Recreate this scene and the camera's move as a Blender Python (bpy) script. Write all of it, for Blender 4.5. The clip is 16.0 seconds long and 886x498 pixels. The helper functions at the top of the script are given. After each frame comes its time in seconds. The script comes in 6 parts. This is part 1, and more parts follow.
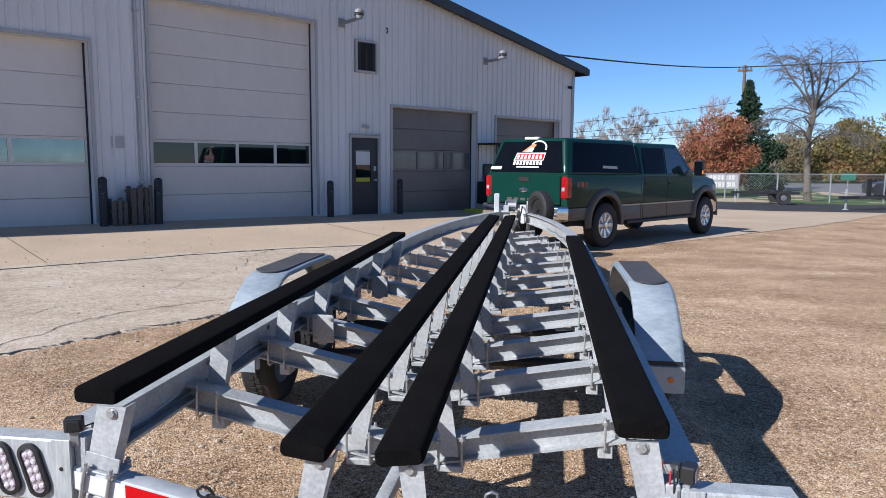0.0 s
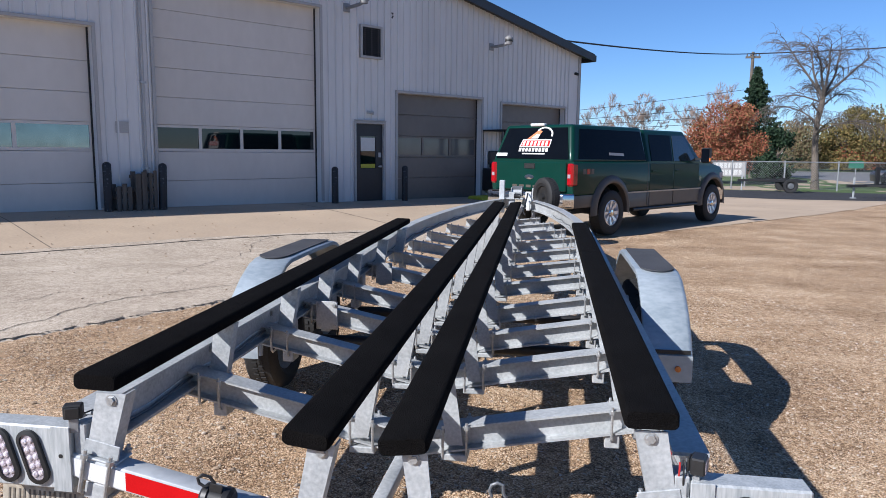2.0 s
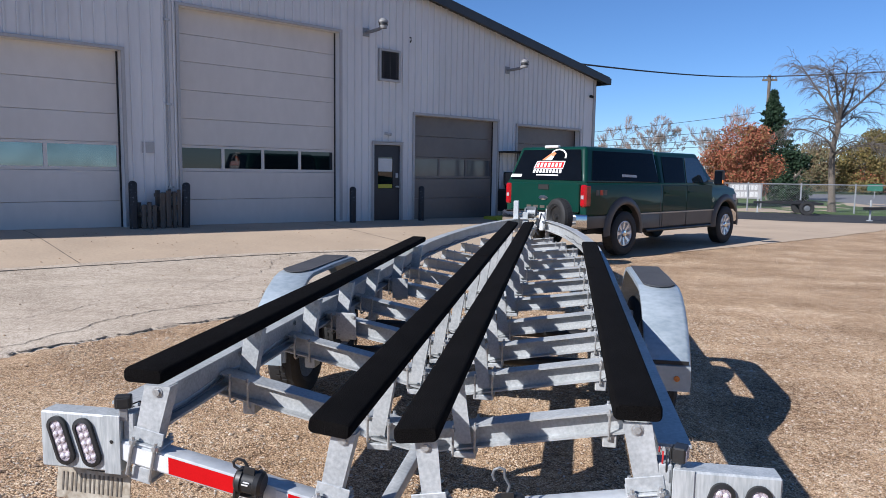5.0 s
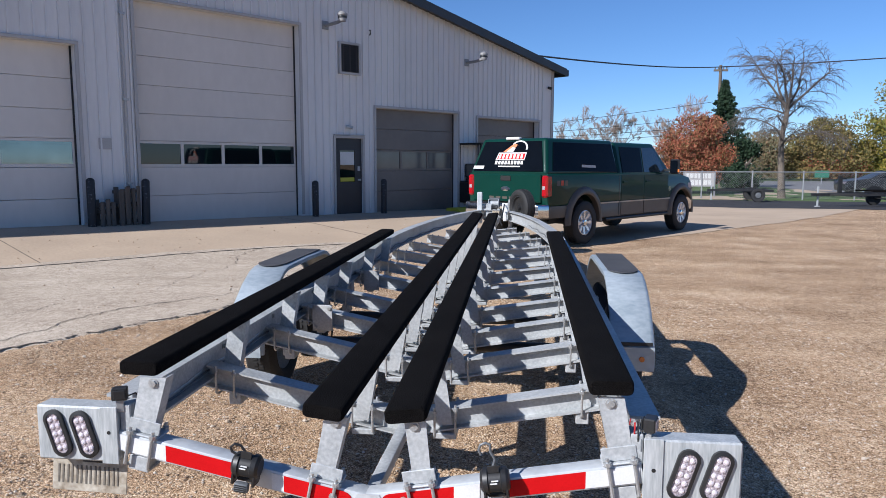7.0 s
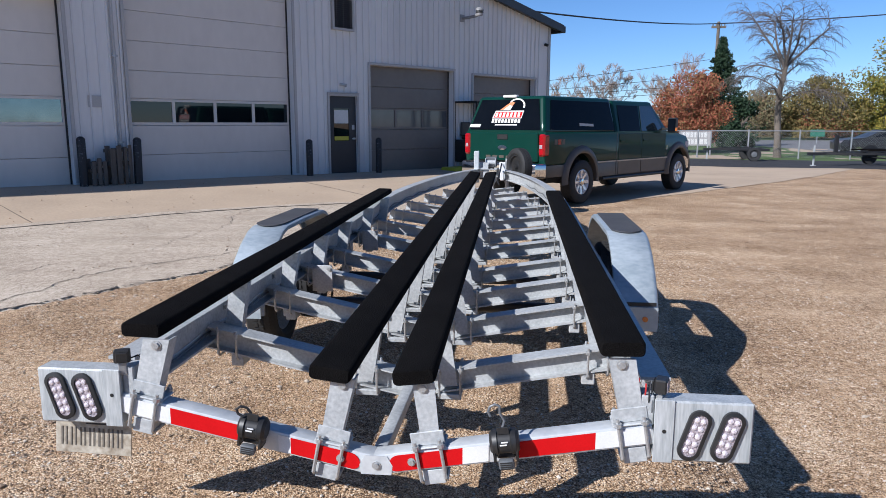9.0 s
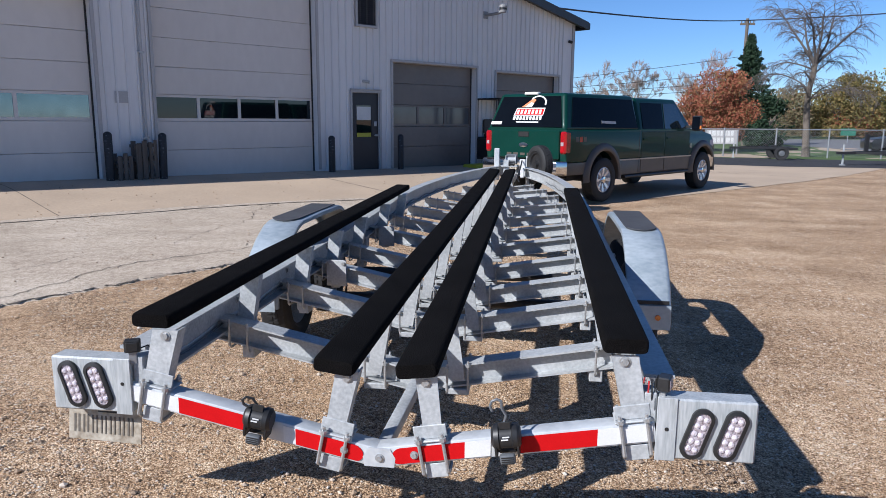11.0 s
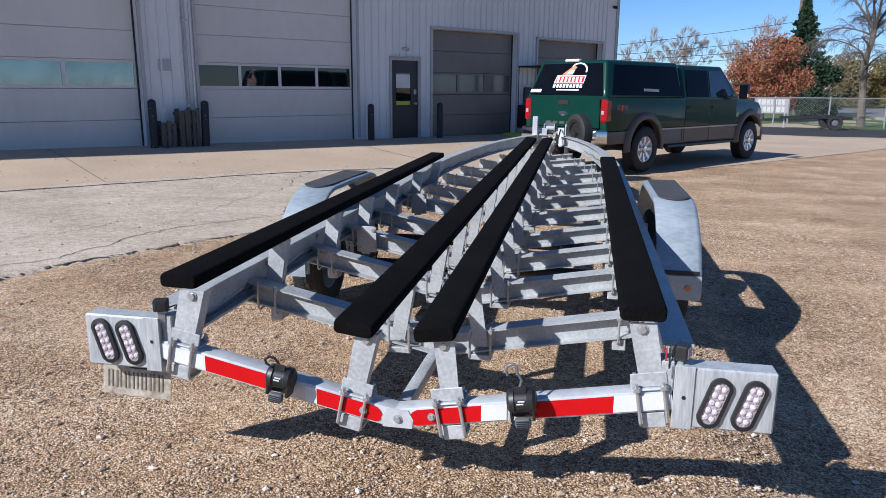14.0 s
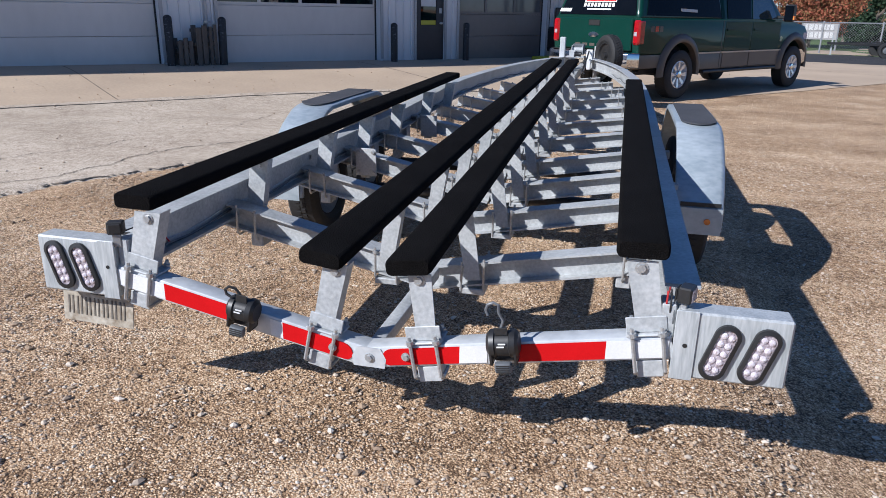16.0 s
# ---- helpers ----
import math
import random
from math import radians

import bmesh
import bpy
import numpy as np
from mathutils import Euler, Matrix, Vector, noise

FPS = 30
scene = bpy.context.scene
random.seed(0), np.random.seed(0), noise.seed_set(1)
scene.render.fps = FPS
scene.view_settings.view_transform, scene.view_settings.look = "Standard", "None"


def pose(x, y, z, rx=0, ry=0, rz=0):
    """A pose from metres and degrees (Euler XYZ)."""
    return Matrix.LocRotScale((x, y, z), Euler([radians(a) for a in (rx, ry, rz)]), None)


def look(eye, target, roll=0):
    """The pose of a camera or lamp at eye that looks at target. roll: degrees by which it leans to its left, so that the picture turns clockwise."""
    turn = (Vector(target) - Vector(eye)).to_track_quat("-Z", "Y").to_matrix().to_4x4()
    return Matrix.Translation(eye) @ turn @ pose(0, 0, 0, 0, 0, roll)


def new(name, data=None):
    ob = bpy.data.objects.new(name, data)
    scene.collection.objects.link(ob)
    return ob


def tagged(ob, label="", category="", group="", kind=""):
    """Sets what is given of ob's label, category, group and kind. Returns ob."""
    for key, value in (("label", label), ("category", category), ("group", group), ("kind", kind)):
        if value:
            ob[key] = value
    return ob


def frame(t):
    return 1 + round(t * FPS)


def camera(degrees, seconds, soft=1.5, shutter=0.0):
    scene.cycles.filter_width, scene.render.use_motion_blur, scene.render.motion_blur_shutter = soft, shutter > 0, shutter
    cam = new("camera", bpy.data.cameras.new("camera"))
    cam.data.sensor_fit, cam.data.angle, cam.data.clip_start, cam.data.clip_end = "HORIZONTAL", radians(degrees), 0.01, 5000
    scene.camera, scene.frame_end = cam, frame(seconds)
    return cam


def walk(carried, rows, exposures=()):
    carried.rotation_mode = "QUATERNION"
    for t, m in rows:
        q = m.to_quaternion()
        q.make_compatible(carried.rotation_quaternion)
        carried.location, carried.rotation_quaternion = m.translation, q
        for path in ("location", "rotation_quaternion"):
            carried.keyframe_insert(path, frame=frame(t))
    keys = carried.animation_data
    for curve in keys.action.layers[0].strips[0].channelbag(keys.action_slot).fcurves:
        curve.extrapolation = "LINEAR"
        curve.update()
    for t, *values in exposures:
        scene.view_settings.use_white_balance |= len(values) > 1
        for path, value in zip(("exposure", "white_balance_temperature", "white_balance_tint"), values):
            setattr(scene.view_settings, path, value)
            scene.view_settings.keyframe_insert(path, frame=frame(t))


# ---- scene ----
cam = camera(64.14, 16.0, 0.85)

# seconds, eye, yaw to the left, pitch, lean
PATH = [
    (0.0, 0.556, -1.993, 1.668, 8.03, -6.89, 0.39),
    (0.5, 0.550, -1.989, 1.672, 7.87, -7.27, 0.70),
    (1.0, 0.545, -1.972, 1.667, 8.36, -7.56, 0.84),
    (1.5, 0.543, -1.954, 1.664, 8.39, -7.69, 0.77),
    (2.0, 0.547, -1.945, 1.658, 8.40, -7.94, 0.59),
    (2.5, 0.548, -1.952, 1.658, 8.41, -8.11, 0.61),
    (3.0, 0.550, -1.965, 1.658, 8.64, -7.86, 0.46),
    (3.5, 0.548, -1.986, 1.660, 8.90, -7.87, 0.43),
    (4.0, 0.554, -2.026, 1.660, 9.40, -7.50, 0.34),
    (4.2, 0.567, -2.061, 1.658, 9.43, -6.28, 0.71),
    (6.3, 0.619, -2.353, 1.674, 9.97, -6.44, 0.76),
    (6.5, 0.599, -2.357, 1.675, 9.04, -6.93, 0.44),
    (7.0, 0.548, -2.362, 1.673, 6.52, -6.92, 0.13),
    (7.5, 0.510, -2.364, 1.671, 5.80, -7.91, 0.45),
    (8.0, 0.492, -2.346, 1.670, 5.38, -9.20, 0.46),
    (8.5, 0.491, -2.323, 1.667, 5.94, -9.84, 0.10),
    (9.0, 0.490, -2.308, 1.664, 5.99, -10.18, 0.15),
    (11.5, 0.604, -2.318, 1.655, 9.48, -10.57, 0.40),
    (12.0, 0.659, -2.328, 1.650, 11.55, -11.18, 0.37),
    (12.5, 0.688, -2.337, 1.646, 12.46, -11.06, 0.87),
    (13.0, 0.690, -2.330, 1.645, 12.00, -11.54, 0.69),
    (13.5, 0.679, -2.324, 1.642, 11.72, -12.25, 0.71),
    (14.0, 0.635, -2.311, 1.644, 11.24, -12.88, 0.41),
    (14.5, 0.568, -2.290, 1.630, 10.45, -13.23, 0.57),
    (15.0, 0.517, -2.250, 1.611, 11.14, -14.95, 0.74),
    (15.5, 0.581, -2.156, 1.589, 11.62, -15.88, 1.21),
    (16.0, 0.742, -2.012, 1.570, 13.54, -18.77, 1.04),
]


def aim(x, y, z, yaw, pitch, lean):
    a, b = radians(yaw), radians(pitch)
    return look((x, y, z), (x - math.sin(a) * math.cos(b), y + math.cos(a) * math.cos(b), z + math.sin(b)), lean)


walk(cam, [(t, aim(*p)) for t, *p in PATH], [(0.0, 0.63, 5500, 12.5), (4.0, 0.61, 5500, 12.5), (8.0, 0.56, 5450, 12.5), (16.0, 0.53, 5400, 12.5)])


# ---- light ----
SUN_HEAD, SUN_EL = radians(45.0), radians(33.9)   # the light travels towards this heading, clockwise from +y
world = bpy.data.worlds.new("world")
scene.world = world
world.use_nodes = True
sky = world.node_tree.nodes.new("ShaderNodeTexSky")
sky.sky_type, sky.sun_disc = "NISHITA", False
sky.sun_elevation, sky.sun_rotation = SUN_EL, SUN_HEAD + math.pi
sky.altitude, sky.air_density, sky.dust_density, sky.ozone_density = 1500, 1.0, 0.0, 6.0
world.node_tree.links.new(sky.outputs[0], world.node_tree.nodes["Background"].inputs[0])
world.node_tree.nodes["Background"].inputs[1].default_value = 0.070
sun = new("sun", bpy.data.lights.new("sun", "SUN"))
sun.data.energy, sun.data.angle, sun.data.color = 5.0, radians(0.53), (1.0, 0.90, 0.76)
sun.matrix_world = look((0, 0, 0), (math.sin(SUN_HEAD) * math.cos(SUN_EL), math.cos(SUN_HEAD) * math.cos(SUN_EL), -math.sin(SUN_EL)))
sun.location = (-8, -10, 12)



# ---- materials ----
def mat(name, c1, c2=None, rough=0.6, metal=0.0, big=1.5, fine=40.0, bump=0.15, depth=0.003, mix=0.5, rough2=None, coat=0.0, detail=6.0, stretch=None, random_tint=0.0):
    """Two-colour surface: large patches and fine grain, with relief."""
    m = bpy.data.materials.new(name)
    m.use_nodes = True
    nt = m.node_tree
    b = nt.nodes["Principled BSDF"]
    co = nt.nodes.new("ShaderNodeTexCoord")
    src = co.outputs["Object"]
    if stretch:
        mp = nt.nodes.new("ShaderNodeMapping")
        mp.inputs["Scale"].default_value = stretch
        nt.links.new(src, mp.inputs[0])
        src = mp.outputs[0]
    n1, n2 = nt.nodes.new("ShaderNodeTexNoise"), nt.nodes.new("ShaderNodeTexNoise")
    for n, sc in ((n1, big), (n2, fine)):
        n.inputs["Scale"].default_value, n.inputs["Detail"].default_value = sc, detail
        nt.links.new(src, n.inputs["Vector"])
    add = nt.nodes.new("ShaderNodeMix")
    add.inputs[0].default_value = mix
    nt.links.new(n1.outputs[0], add.inputs[2])
    nt.links.new(n2.outputs[0], add.inputs[3])
    ramp = nt.nodes.new("ShaderNodeValToRGB")
    c2 = c2 or tuple(v * 0.8 for v in c1)
    ramp.color_ramp.elements[0].position, ramp.color_ramp.elements[1].position = 0.36, 0.64
    ramp.color_ramp.elements[0].color, ramp.color_ramp.elements[1].color = (*c2, 1), (*c1, 1)
    nt.links.new(add.outputs[0], ramp.inputs[0])
    col = ramp.outputs[0]
    if random_tint:
        oi, hs, mr = nt.nodes.new("ShaderNodeObjectInfo"), nt.nodes.new("ShaderNodeHueSaturation"), nt.nodes.new("ShaderNodeMapRange")
        mr.inputs[3].default_value, mr.inputs[4].default_value = 1 - random_tint, 1 + random_tint
        nt.links.new(oi.outputs["Random"], mr.inputs[0])
        nt.links.new(mr.outputs[0], hs.inputs["Value"])
        nt.links.new(col, hs.inputs["Color"])
        col = hs.outputs[0]
    nt.links.new(col, b.inputs["Base Color"])
    b.inputs["Metallic"].default_value = metal
    b.inputs["Coat Weight"].default_value = coat
    if rough2 is None:
        b.inputs["Roughness"].default_value = rough
    else:
        mr = nt.nodes.new("ShaderNodeMapRange")
        mr.inputs[3].default_value, mr.inputs[4].default_value = rough, rough2
        nt.links.new(add.outputs[0], mr.inputs[0])
        nt.links.new(mr.outputs[0], b.inputs["Roughness"])
    if bump:
        bp = nt.nodes.new("ShaderNodeBump")
        bp.inputs["Strength"].default_value, bp.inputs["Distance"].default_value = bump, depth
        nt.links.new(n2.outputs[0], bp.inputs["Height"])
        nt.links.new(bp.outputs[0], b.inputs["Normal"])
    return m


def gravel_mat(name, tones, cell, patch, bump, depth, sandy=0.0):
    """Loose stones: a cell pattern of stone colours at two sizes over a patchy sandy bed."""
    m = bpy.data.materials.new(name)
    m.use_nodes = True
    nt, b = m.node_tree, m.node_tree.nodes["Principled BSDF"]
    co = nt.nodes.new("ShaderNodeTexCoord").outputs["Object"]
    v1, v2 = nt.nodes.new("ShaderNodeTexVoronoi"), nt.nodes.new("ShaderNodeTexVoronoi")
    v1.inputs["Scale"].default_value, v2.inputs["Scale"].default_value = cell, cell * 2.3
    ns, ng = nt.nodes.new("ShaderNodeTexNoise"), nt.nodes.new("ShaderNodeTexNoise")
    ns.inputs["Scale"].default_value, ns.inputs["Detail"].default_value = patch, 5
    ng.inputs["Scale"].default_value, ng.inputs["Detail"].default_value = cell * 1.5, 4
    for n in (v1, v2, ns, ng):
        nt.links.new(co, n.inputs["Vector"])
    sep1 = nt.nodes.new("ShaderNodeSeparateColor")
    nt.links.new(v1.outputs["Color"], sep1.inputs[0])
    ramp = nt.nodes.new("ShaderNodeValToRGB")
    while len(ramp.color_ramp.elements) < len(tones):
        ramp.color_ramp.elements.new(0.5)
    for k, (p, c) in enumerate(tones):
        ramp.color_ramp.elements[k].position, ramp.color_ramp.elements[k].color = p, (*c, 1)
    mx = nt.nodes.new("ShaderNodeMix")
    mx.inputs[0].default_value = 0.5
    nt.links.new(sep1.outputs[0], mx.inputs[2])
    sep2 = nt.nodes.new("ShaderNodeSeparateColor")
    nt.links.new(v2.outputs["Color"], sep2.inputs[0])
    nt.links.new(sep2.outputs[0], mx.inputs[3])
    mx2 = nt.nodes.new("ShaderNodeMix")
    mx2.inputs[0].default_value = 0.30
    nt.links.new(mx.outputs[0], mx2.inputs[2])
    nt.links.new(ns.outputs[0], mx2.inputs[3])
    wide = nt.nodes.new("ShaderNodeTexNoise")
    wide.inputs["Scale"].default_value, wide.inputs["Detail"].default_value, wide.inputs["Roughness"].default_value = 1.1, 8, 0.65
    nt.links.new(co, wide.inputs["Vector"])
    lift = nt.nodes.new("ShaderNodeMath")
    lift.operation = "MULTIPLY_ADD"
    lift.inputs[1].default_value = 0.55
    nt.links.new(wide.outputs[0], lift.inputs[0])
    less = nt.nodes.new("ShaderNodeMath")
    less.operation = "SUBTRACT"
    less.inputs[1].default_value = 0.275
    nt.links.new(mx2.outputs[0], less.inputs[0])
    nt.links.new(less.outputs[0], lift.inputs[2])
    nt.links.new(lift.outputs[0], ramp.inputs[0])
    nt.links.new(ramp.outputs[0], b.inputs["Base Color"])
    b.inputs["Roughness"].default_value = 0.92
    b.inputs["Specular IOR Level"].default_value = 0.25
    # where the bed is sandy the stones are sunk and only fine grain shows
    sand = nt.nodes.new("ShaderNodeTexNoise")
    sand.inputs["Scale"].default_value, sand.inputs["Detail"].default_value, sand.inputs["Roughness"].default_value = 1.9, 7, 0.7
    nt.links.new(co, sand.inputs["Vector"])
    cover = nt.nodes.new("ShaderNodeMapRange")
    cover.inputs[1].default_value, cover.inputs[2].default_value = 0.42, 0.60
    cover.inputs[4].default_value = sandy
    nt.links.new(sand.outputs[0], cover.inputs[0])
    grain = nt.nodes.new("ShaderNodeTexNoise")
    grain.inputs["Scale"].default_value, grain.inputs["Detail"].default_value, grain.inputs["Roughness"].default_value = cell * 1.35, 4, 0.85
    nt.links.new(co, grain.inputs["Vector"])
    bed = nt.nodes.new("ShaderNodeMix")
    nt.links.new(cover.outputs[0], bed.inputs[0])
    nt.links.new(lift.outputs[0], bed.inputs[2])
    crisp = nt.nodes.new("ShaderNodeMapRange")
    crisp.inputs[1].default_value, crisp.inputs[2].default_value = 0.33, 0.67
    crisp.inputs[3].default_value, crisp.inputs[4].default_value = 0.22, 0.78
    nt.links.new(grain.outputs[0], crisp.inputs[0])
    nt.links.new(crisp.outputs[0], bed.inputs[3])
    # clumps of stones a hand across, lighter and darker
    clump, blend = nt.nodes.new("ShaderNodeTexNoise"), nt.nodes.new("ShaderNodeMath")
    clump.inputs["Scale"].default_value, clump.inputs["Detail"].default_value, clump.inputs["Roughness"].default_value = cell * 0.16, 6, 0.8
    nt.links.new(co, clump.inputs["Vector"])
    spread = nt.nodes.new("ShaderNodeMapRange")
    spread.inputs[1].default_value, spread.inputs[2].default_value = 0.3, 0.7
    spread.inputs[3].default_value, spread.inputs[4].default_value = -0.15, 0.15
    nt.links.new(clump.outputs[0], spread.inputs[0])
    blend.operation = "ADD"
    nt.links.new(bed.outputs[0], blend.inputs[0])
    nt.links.new(spread.outputs[0], blend.inputs[1])
    # shade in the gaps between stones put into the colour, stone tops slightly lighter
    gap, sunk = nt.nodes.new("ShaderNodeMapRange"), nt.nodes.new("ShaderNodeMath")
    gap.inputs[1].default_value, gap.inputs[2].default_value = 0.35, 0.70
    gap.inputs[3].default_value, gap.inputs[4].default_value = 0.03, -0.20
    nt.links.new(v1.outputs["Distance"], gap.inputs[0])
    sunk.operation = "ADD"
    # long pale and dark drifts left by tyres
    lay, drift, tone, band = nt.nodes.new("ShaderNodeMapping"), nt.nodes.new("ShaderNodeTexNoise"), nt.nodes.new("ShaderNodeMapRange"), nt.nodes.new("ShaderNodeMath")
    lay.inputs["Rotation"].default_value, lay.inputs["Scale"].default_value = (0, 0, 0.12), (0.3, 1.9, 1.0)
    drift.inputs["Scale"].default_value, drift.inputs["Detail"].default_value, drift.inputs["Roughness"].default_value = 1.0, 6, 0.65
    tone.inputs[1].default_value, tone.inputs[2].default_value = 0.33, 0.67
    tone.inputs[3].default_value, tone.inputs[4].default_value = -0.045, 0.045
    band.operation = "ADD"
    nt.links.new(co, lay.inputs[0])
    nt.links.new(lay.outputs[0], drift.inputs["Vector"])
    nt.links.new(drift.outputs[0], tone.inputs[0])
    nt.links.new(blend.outputs[0], band.inputs[0])
    nt.links.new(tone.outputs[0], band.inputs[1])
    nt.links.new(band.outputs[0], sunk.inputs[0])
    nt.links.new(gap.outputs[0], sunk.inputs[1])
    nt.links.new(sunk.outputs[0], ramp.inputs[0])
    h = nt.nodes.new("ShaderNodeMath")
    h.operation = "MULTIPLY_ADD"
    deep = nt.nodes.new("ShaderNodeMapRange")
    deep.inputs[1].default_value, deep.inputs[2].default_value = 0.0, 1.0
    deep.inputs[3].default_value, deep.inputs[4].default_value = -1.0, -0.1
    nt.links.new(cover.outputs[0], deep.inputs[0])
    nt.links.new(deep.outputs[0], h.inputs[1])
    nt.links.new(v1.outputs["Distance"], h.inputs[0])
    nt.links.new(ng.outputs[0], h.inputs[2])
    bp = nt.nodes.new("ShaderNodeBump")
    bp.inputs["Strength"].default_value, bp.inputs["Distance"].default_value = bump, depth
    nt.links.new(h.outputs[0], bp.inputs["Height"])
    heap = nt.nodes.new("ShaderNodeBump")
    heap.inputs["Strength"].default_value, heap.inputs["Distance"].default_value = bump * 0.4, depth * 2.0
    nt.links.new(clump.outputs[0], heap.inputs["Height"])
    nt.links.new(bp.outputs[0], heap.inputs["Normal"])
    nt.links.new(heap.outputs[0], b.inputs["Normal"])
    return m


def glass_mat(name, tint, rough=0.03, metal=0.0):
    m = mat(name, tint, tuple(v * 0.7 for v in tint), rough, metal, 0.8, 3, 0.03, 0.002)
    m.node_tree.nodes["Principled BSDF"].inputs["Specular IOR Level"].default_value = 0.8
    return m


GALV = mat("galvanised_steel", (0.492, 0.506, 0.506), (0.31, 0.324, 0.328), 0.38, 0.14, 6, 70, 0.12, 0.002, 0.55, 0.55)
GALV_BRIGHT = mat("bright_galvanised_steel", (0.574, 0.592, 0.596), (0.421, 0.439, 0.448), 0.30, 0.2, 5, 30, 0.1, 0.002, 0.5, 0.5)
FENDER = mat("fender_galvanised_steel", (0.415, 0.4648, 0.498), (0.2822, 0.332, 0.3652), 0.26, 0.3, 4, 22, 0.08, 0.002, 0.5, 0.45, stretch=(1.0, 2.2, 1.4))
BRUSHED = mat("streaked_galvanised_steel", (0.523, 0.54, 0.54), (0.314, 0.336, 0.34), 0.32, 0.2, 8, 45, 0.1, 0.002, 0.55, 0.5, stretch=(3, 3, 0.35))
ZINC = mat("zinc_bolt", (0.498, 0.5063, 0.5063), (0.332, 0.3403, 0.3403), 0.35, 0.55, 20, 120, 0.05)
CARPET = mat("black_bunk_carpet", (0.00975, 0.009, 0.009), (0.003, 0.0027, 0.0027), 1.0, 0, 9, 240, 1.0, 0.008, 0.7)
CARPET.node_tree.nodes["Principled BSDF"].inputs["Specular IOR Level"].default_value = 0.06
RUBBER = mat("tyre_rubber", (0.022, 0.022, 0.023), (0.012, 0.012, 0.012), 0.75, 0, 4, 60, 0.2)
BLACK = mat("black_plastic", (0.02, 0.02, 0.021), (0.012, 0.012, 0.012), 0.45, 0, 6, 90, 0.08)
GREYPLASTIC = mat("grey_plastic", (0.13, 0.14, 0.15), (0.09, 0.095, 0.1), 0.45, 0, 8, 90, 0.08)
PAD = mat("ribbed_step_pad", (0.06225, 0.06225, 0.0664), (0.03735, 0.03735, 0.0415), 0.8, 0, 4, 120, 0.5, 0.004)
TAPE_RED = mat("red_reflective_tape", (0.5146, 0.00498, 0.00664), (0.4316, 0.00415, 0.00498), 0.4, 0, 8, 180, 0.15, 0.001, 0.4)
TAPE_WHITE = mat("white_reflective_tape", (0.6806, 0.6806, 0.664), (0.581, 0.581, 0.5727), 0.4, 0, 8, 180, 0.15, 0.001, 0.4)
for tape_paint in (TAPE_RED, TAPE_WHITE):
    tape_paint.node_tree.nodes["Principled BSDF"].inputs["Specular IOR Level"].default_value = 0.12
LENS = mat("clear_lens", (0.651, 0.581, 0.604), (0.232, 0.186, 0.209), 0.08, 0.3, 80, 180, 1.0, 0.005, 0.6)
LED = mat("led_cell", (0.92, 0.88, 0.90), (0.55, 0.46, 0.50), 0.06, 0.25, 90, 220, 1.0, 0.004)
AMBER = mat("amber_lens", (0.85, 0.28, 0.05), (0.6, 0.16, 0.03), 0.2, 0, 20, 80, 0.1)
PLATE = mat("number_plate", (0.498, 0.4565, 0.3735), (0.1992, 0.1577, 0.1079), 0.5, 0.1, 9, 40, 0.2)
INK = mat("plate_ink", (0.16, 0.14, 0.11), (0.08, 0.07, 0.06), 0.6)
WIRE_RED = mat("red_wire", (0.5, 0.03, 0.03), None, 0.5)
GRAVEL = gravel_mat("gravel", [(0.22, (0.115, 0.0693, 0.0382)), (0.40, (0.409, 0.262, 0.146)), (0.53, (0.595, 0.409, 0.24)), (0.70, (0.853, 0.702, 0.515))], 105, 0.45, 1.0, 0.008, 0.6)
ASPHALT_OLD = gravel_mat("worn_asphalt", [(0.20, (0.2241, 0.176, 0.1286)), (0.40, (0.4399, 0.3652, 0.2781)), (0.56, (0.5395, 0.4565, 0.3569)), (0.78, (0.6806, 0.6059, 0.498))], 85, 0.5, 0.5, 0.004, 0.6)
ASPHALT = gravel_mat("dark_asphalt", [(0.25, (0.02905, 0.02988, 0.0332)), (0.45, (0.0415, 0.0415, 0.04482)), (0.6, (0.0498, 0.0498, 0.05312)), (0.75, (0.07055, 0.07055, 0.07304))], 60, 0.3, 0.4, 0.004)
ROAD = mat("road_asphalt", (0.166, 0.166, 0.1701), (0.1245, 0.1245, 0.1286), 0.9, 0, 0.3, 20, 0.2)
CONCRETE = mat("concrete", (0.4814, 0.3735, 0.2615), (0.3652, 0.2822, 0.1992), 0.9, 0, 0.45, 24, 0.3, 0.004, 0.35, detail=9)
JOINT = mat("joint_filler", (0.10, 0.085, 0.07), (0.05, 0.045, 0.04), 0.95, 0, 3, 40, 0.4)
GRASS = mat("grass", (0.0996, 0.1577, 0.03735), (0.0498, 0.083, 0.02075), 0.95, 0, 0.6, 30, 0.8, 0.03)
SIDING = mat("painted_steel_siding", (0.6882, 0.6835, 0.6789), (0.5952, 0.5906, 0.5859), 0.42, 0.0, 0.5, 8, 0.04, 0.002, 0.3, 0.55, stretch=(1.6, 1.6, 0.25), random_tint=0.03)
DOORPAINT = mat("sectional_door_paint", (0.651, 0.6092, 0.558), (0.5766, 0.5394, 0.4929), 0.5, 0, 0.5, 6, 0.05, 0.002, 0.3, stretch=(1, 1, 0.5), random_tint=0.02)
TRIM = mat("steel_trim", (0.415, 0.4067, 0.3984), (0.3569, 0.3486, 0.3403), 0.45, 0, 2, 30, 0.05)
STEELGREY = mat("grey_lamp_steel", (0.30, 0.30, 0.30), (0.22, 0.22, 0.22), 0.5, 0.3, 5, 40, 0.05)
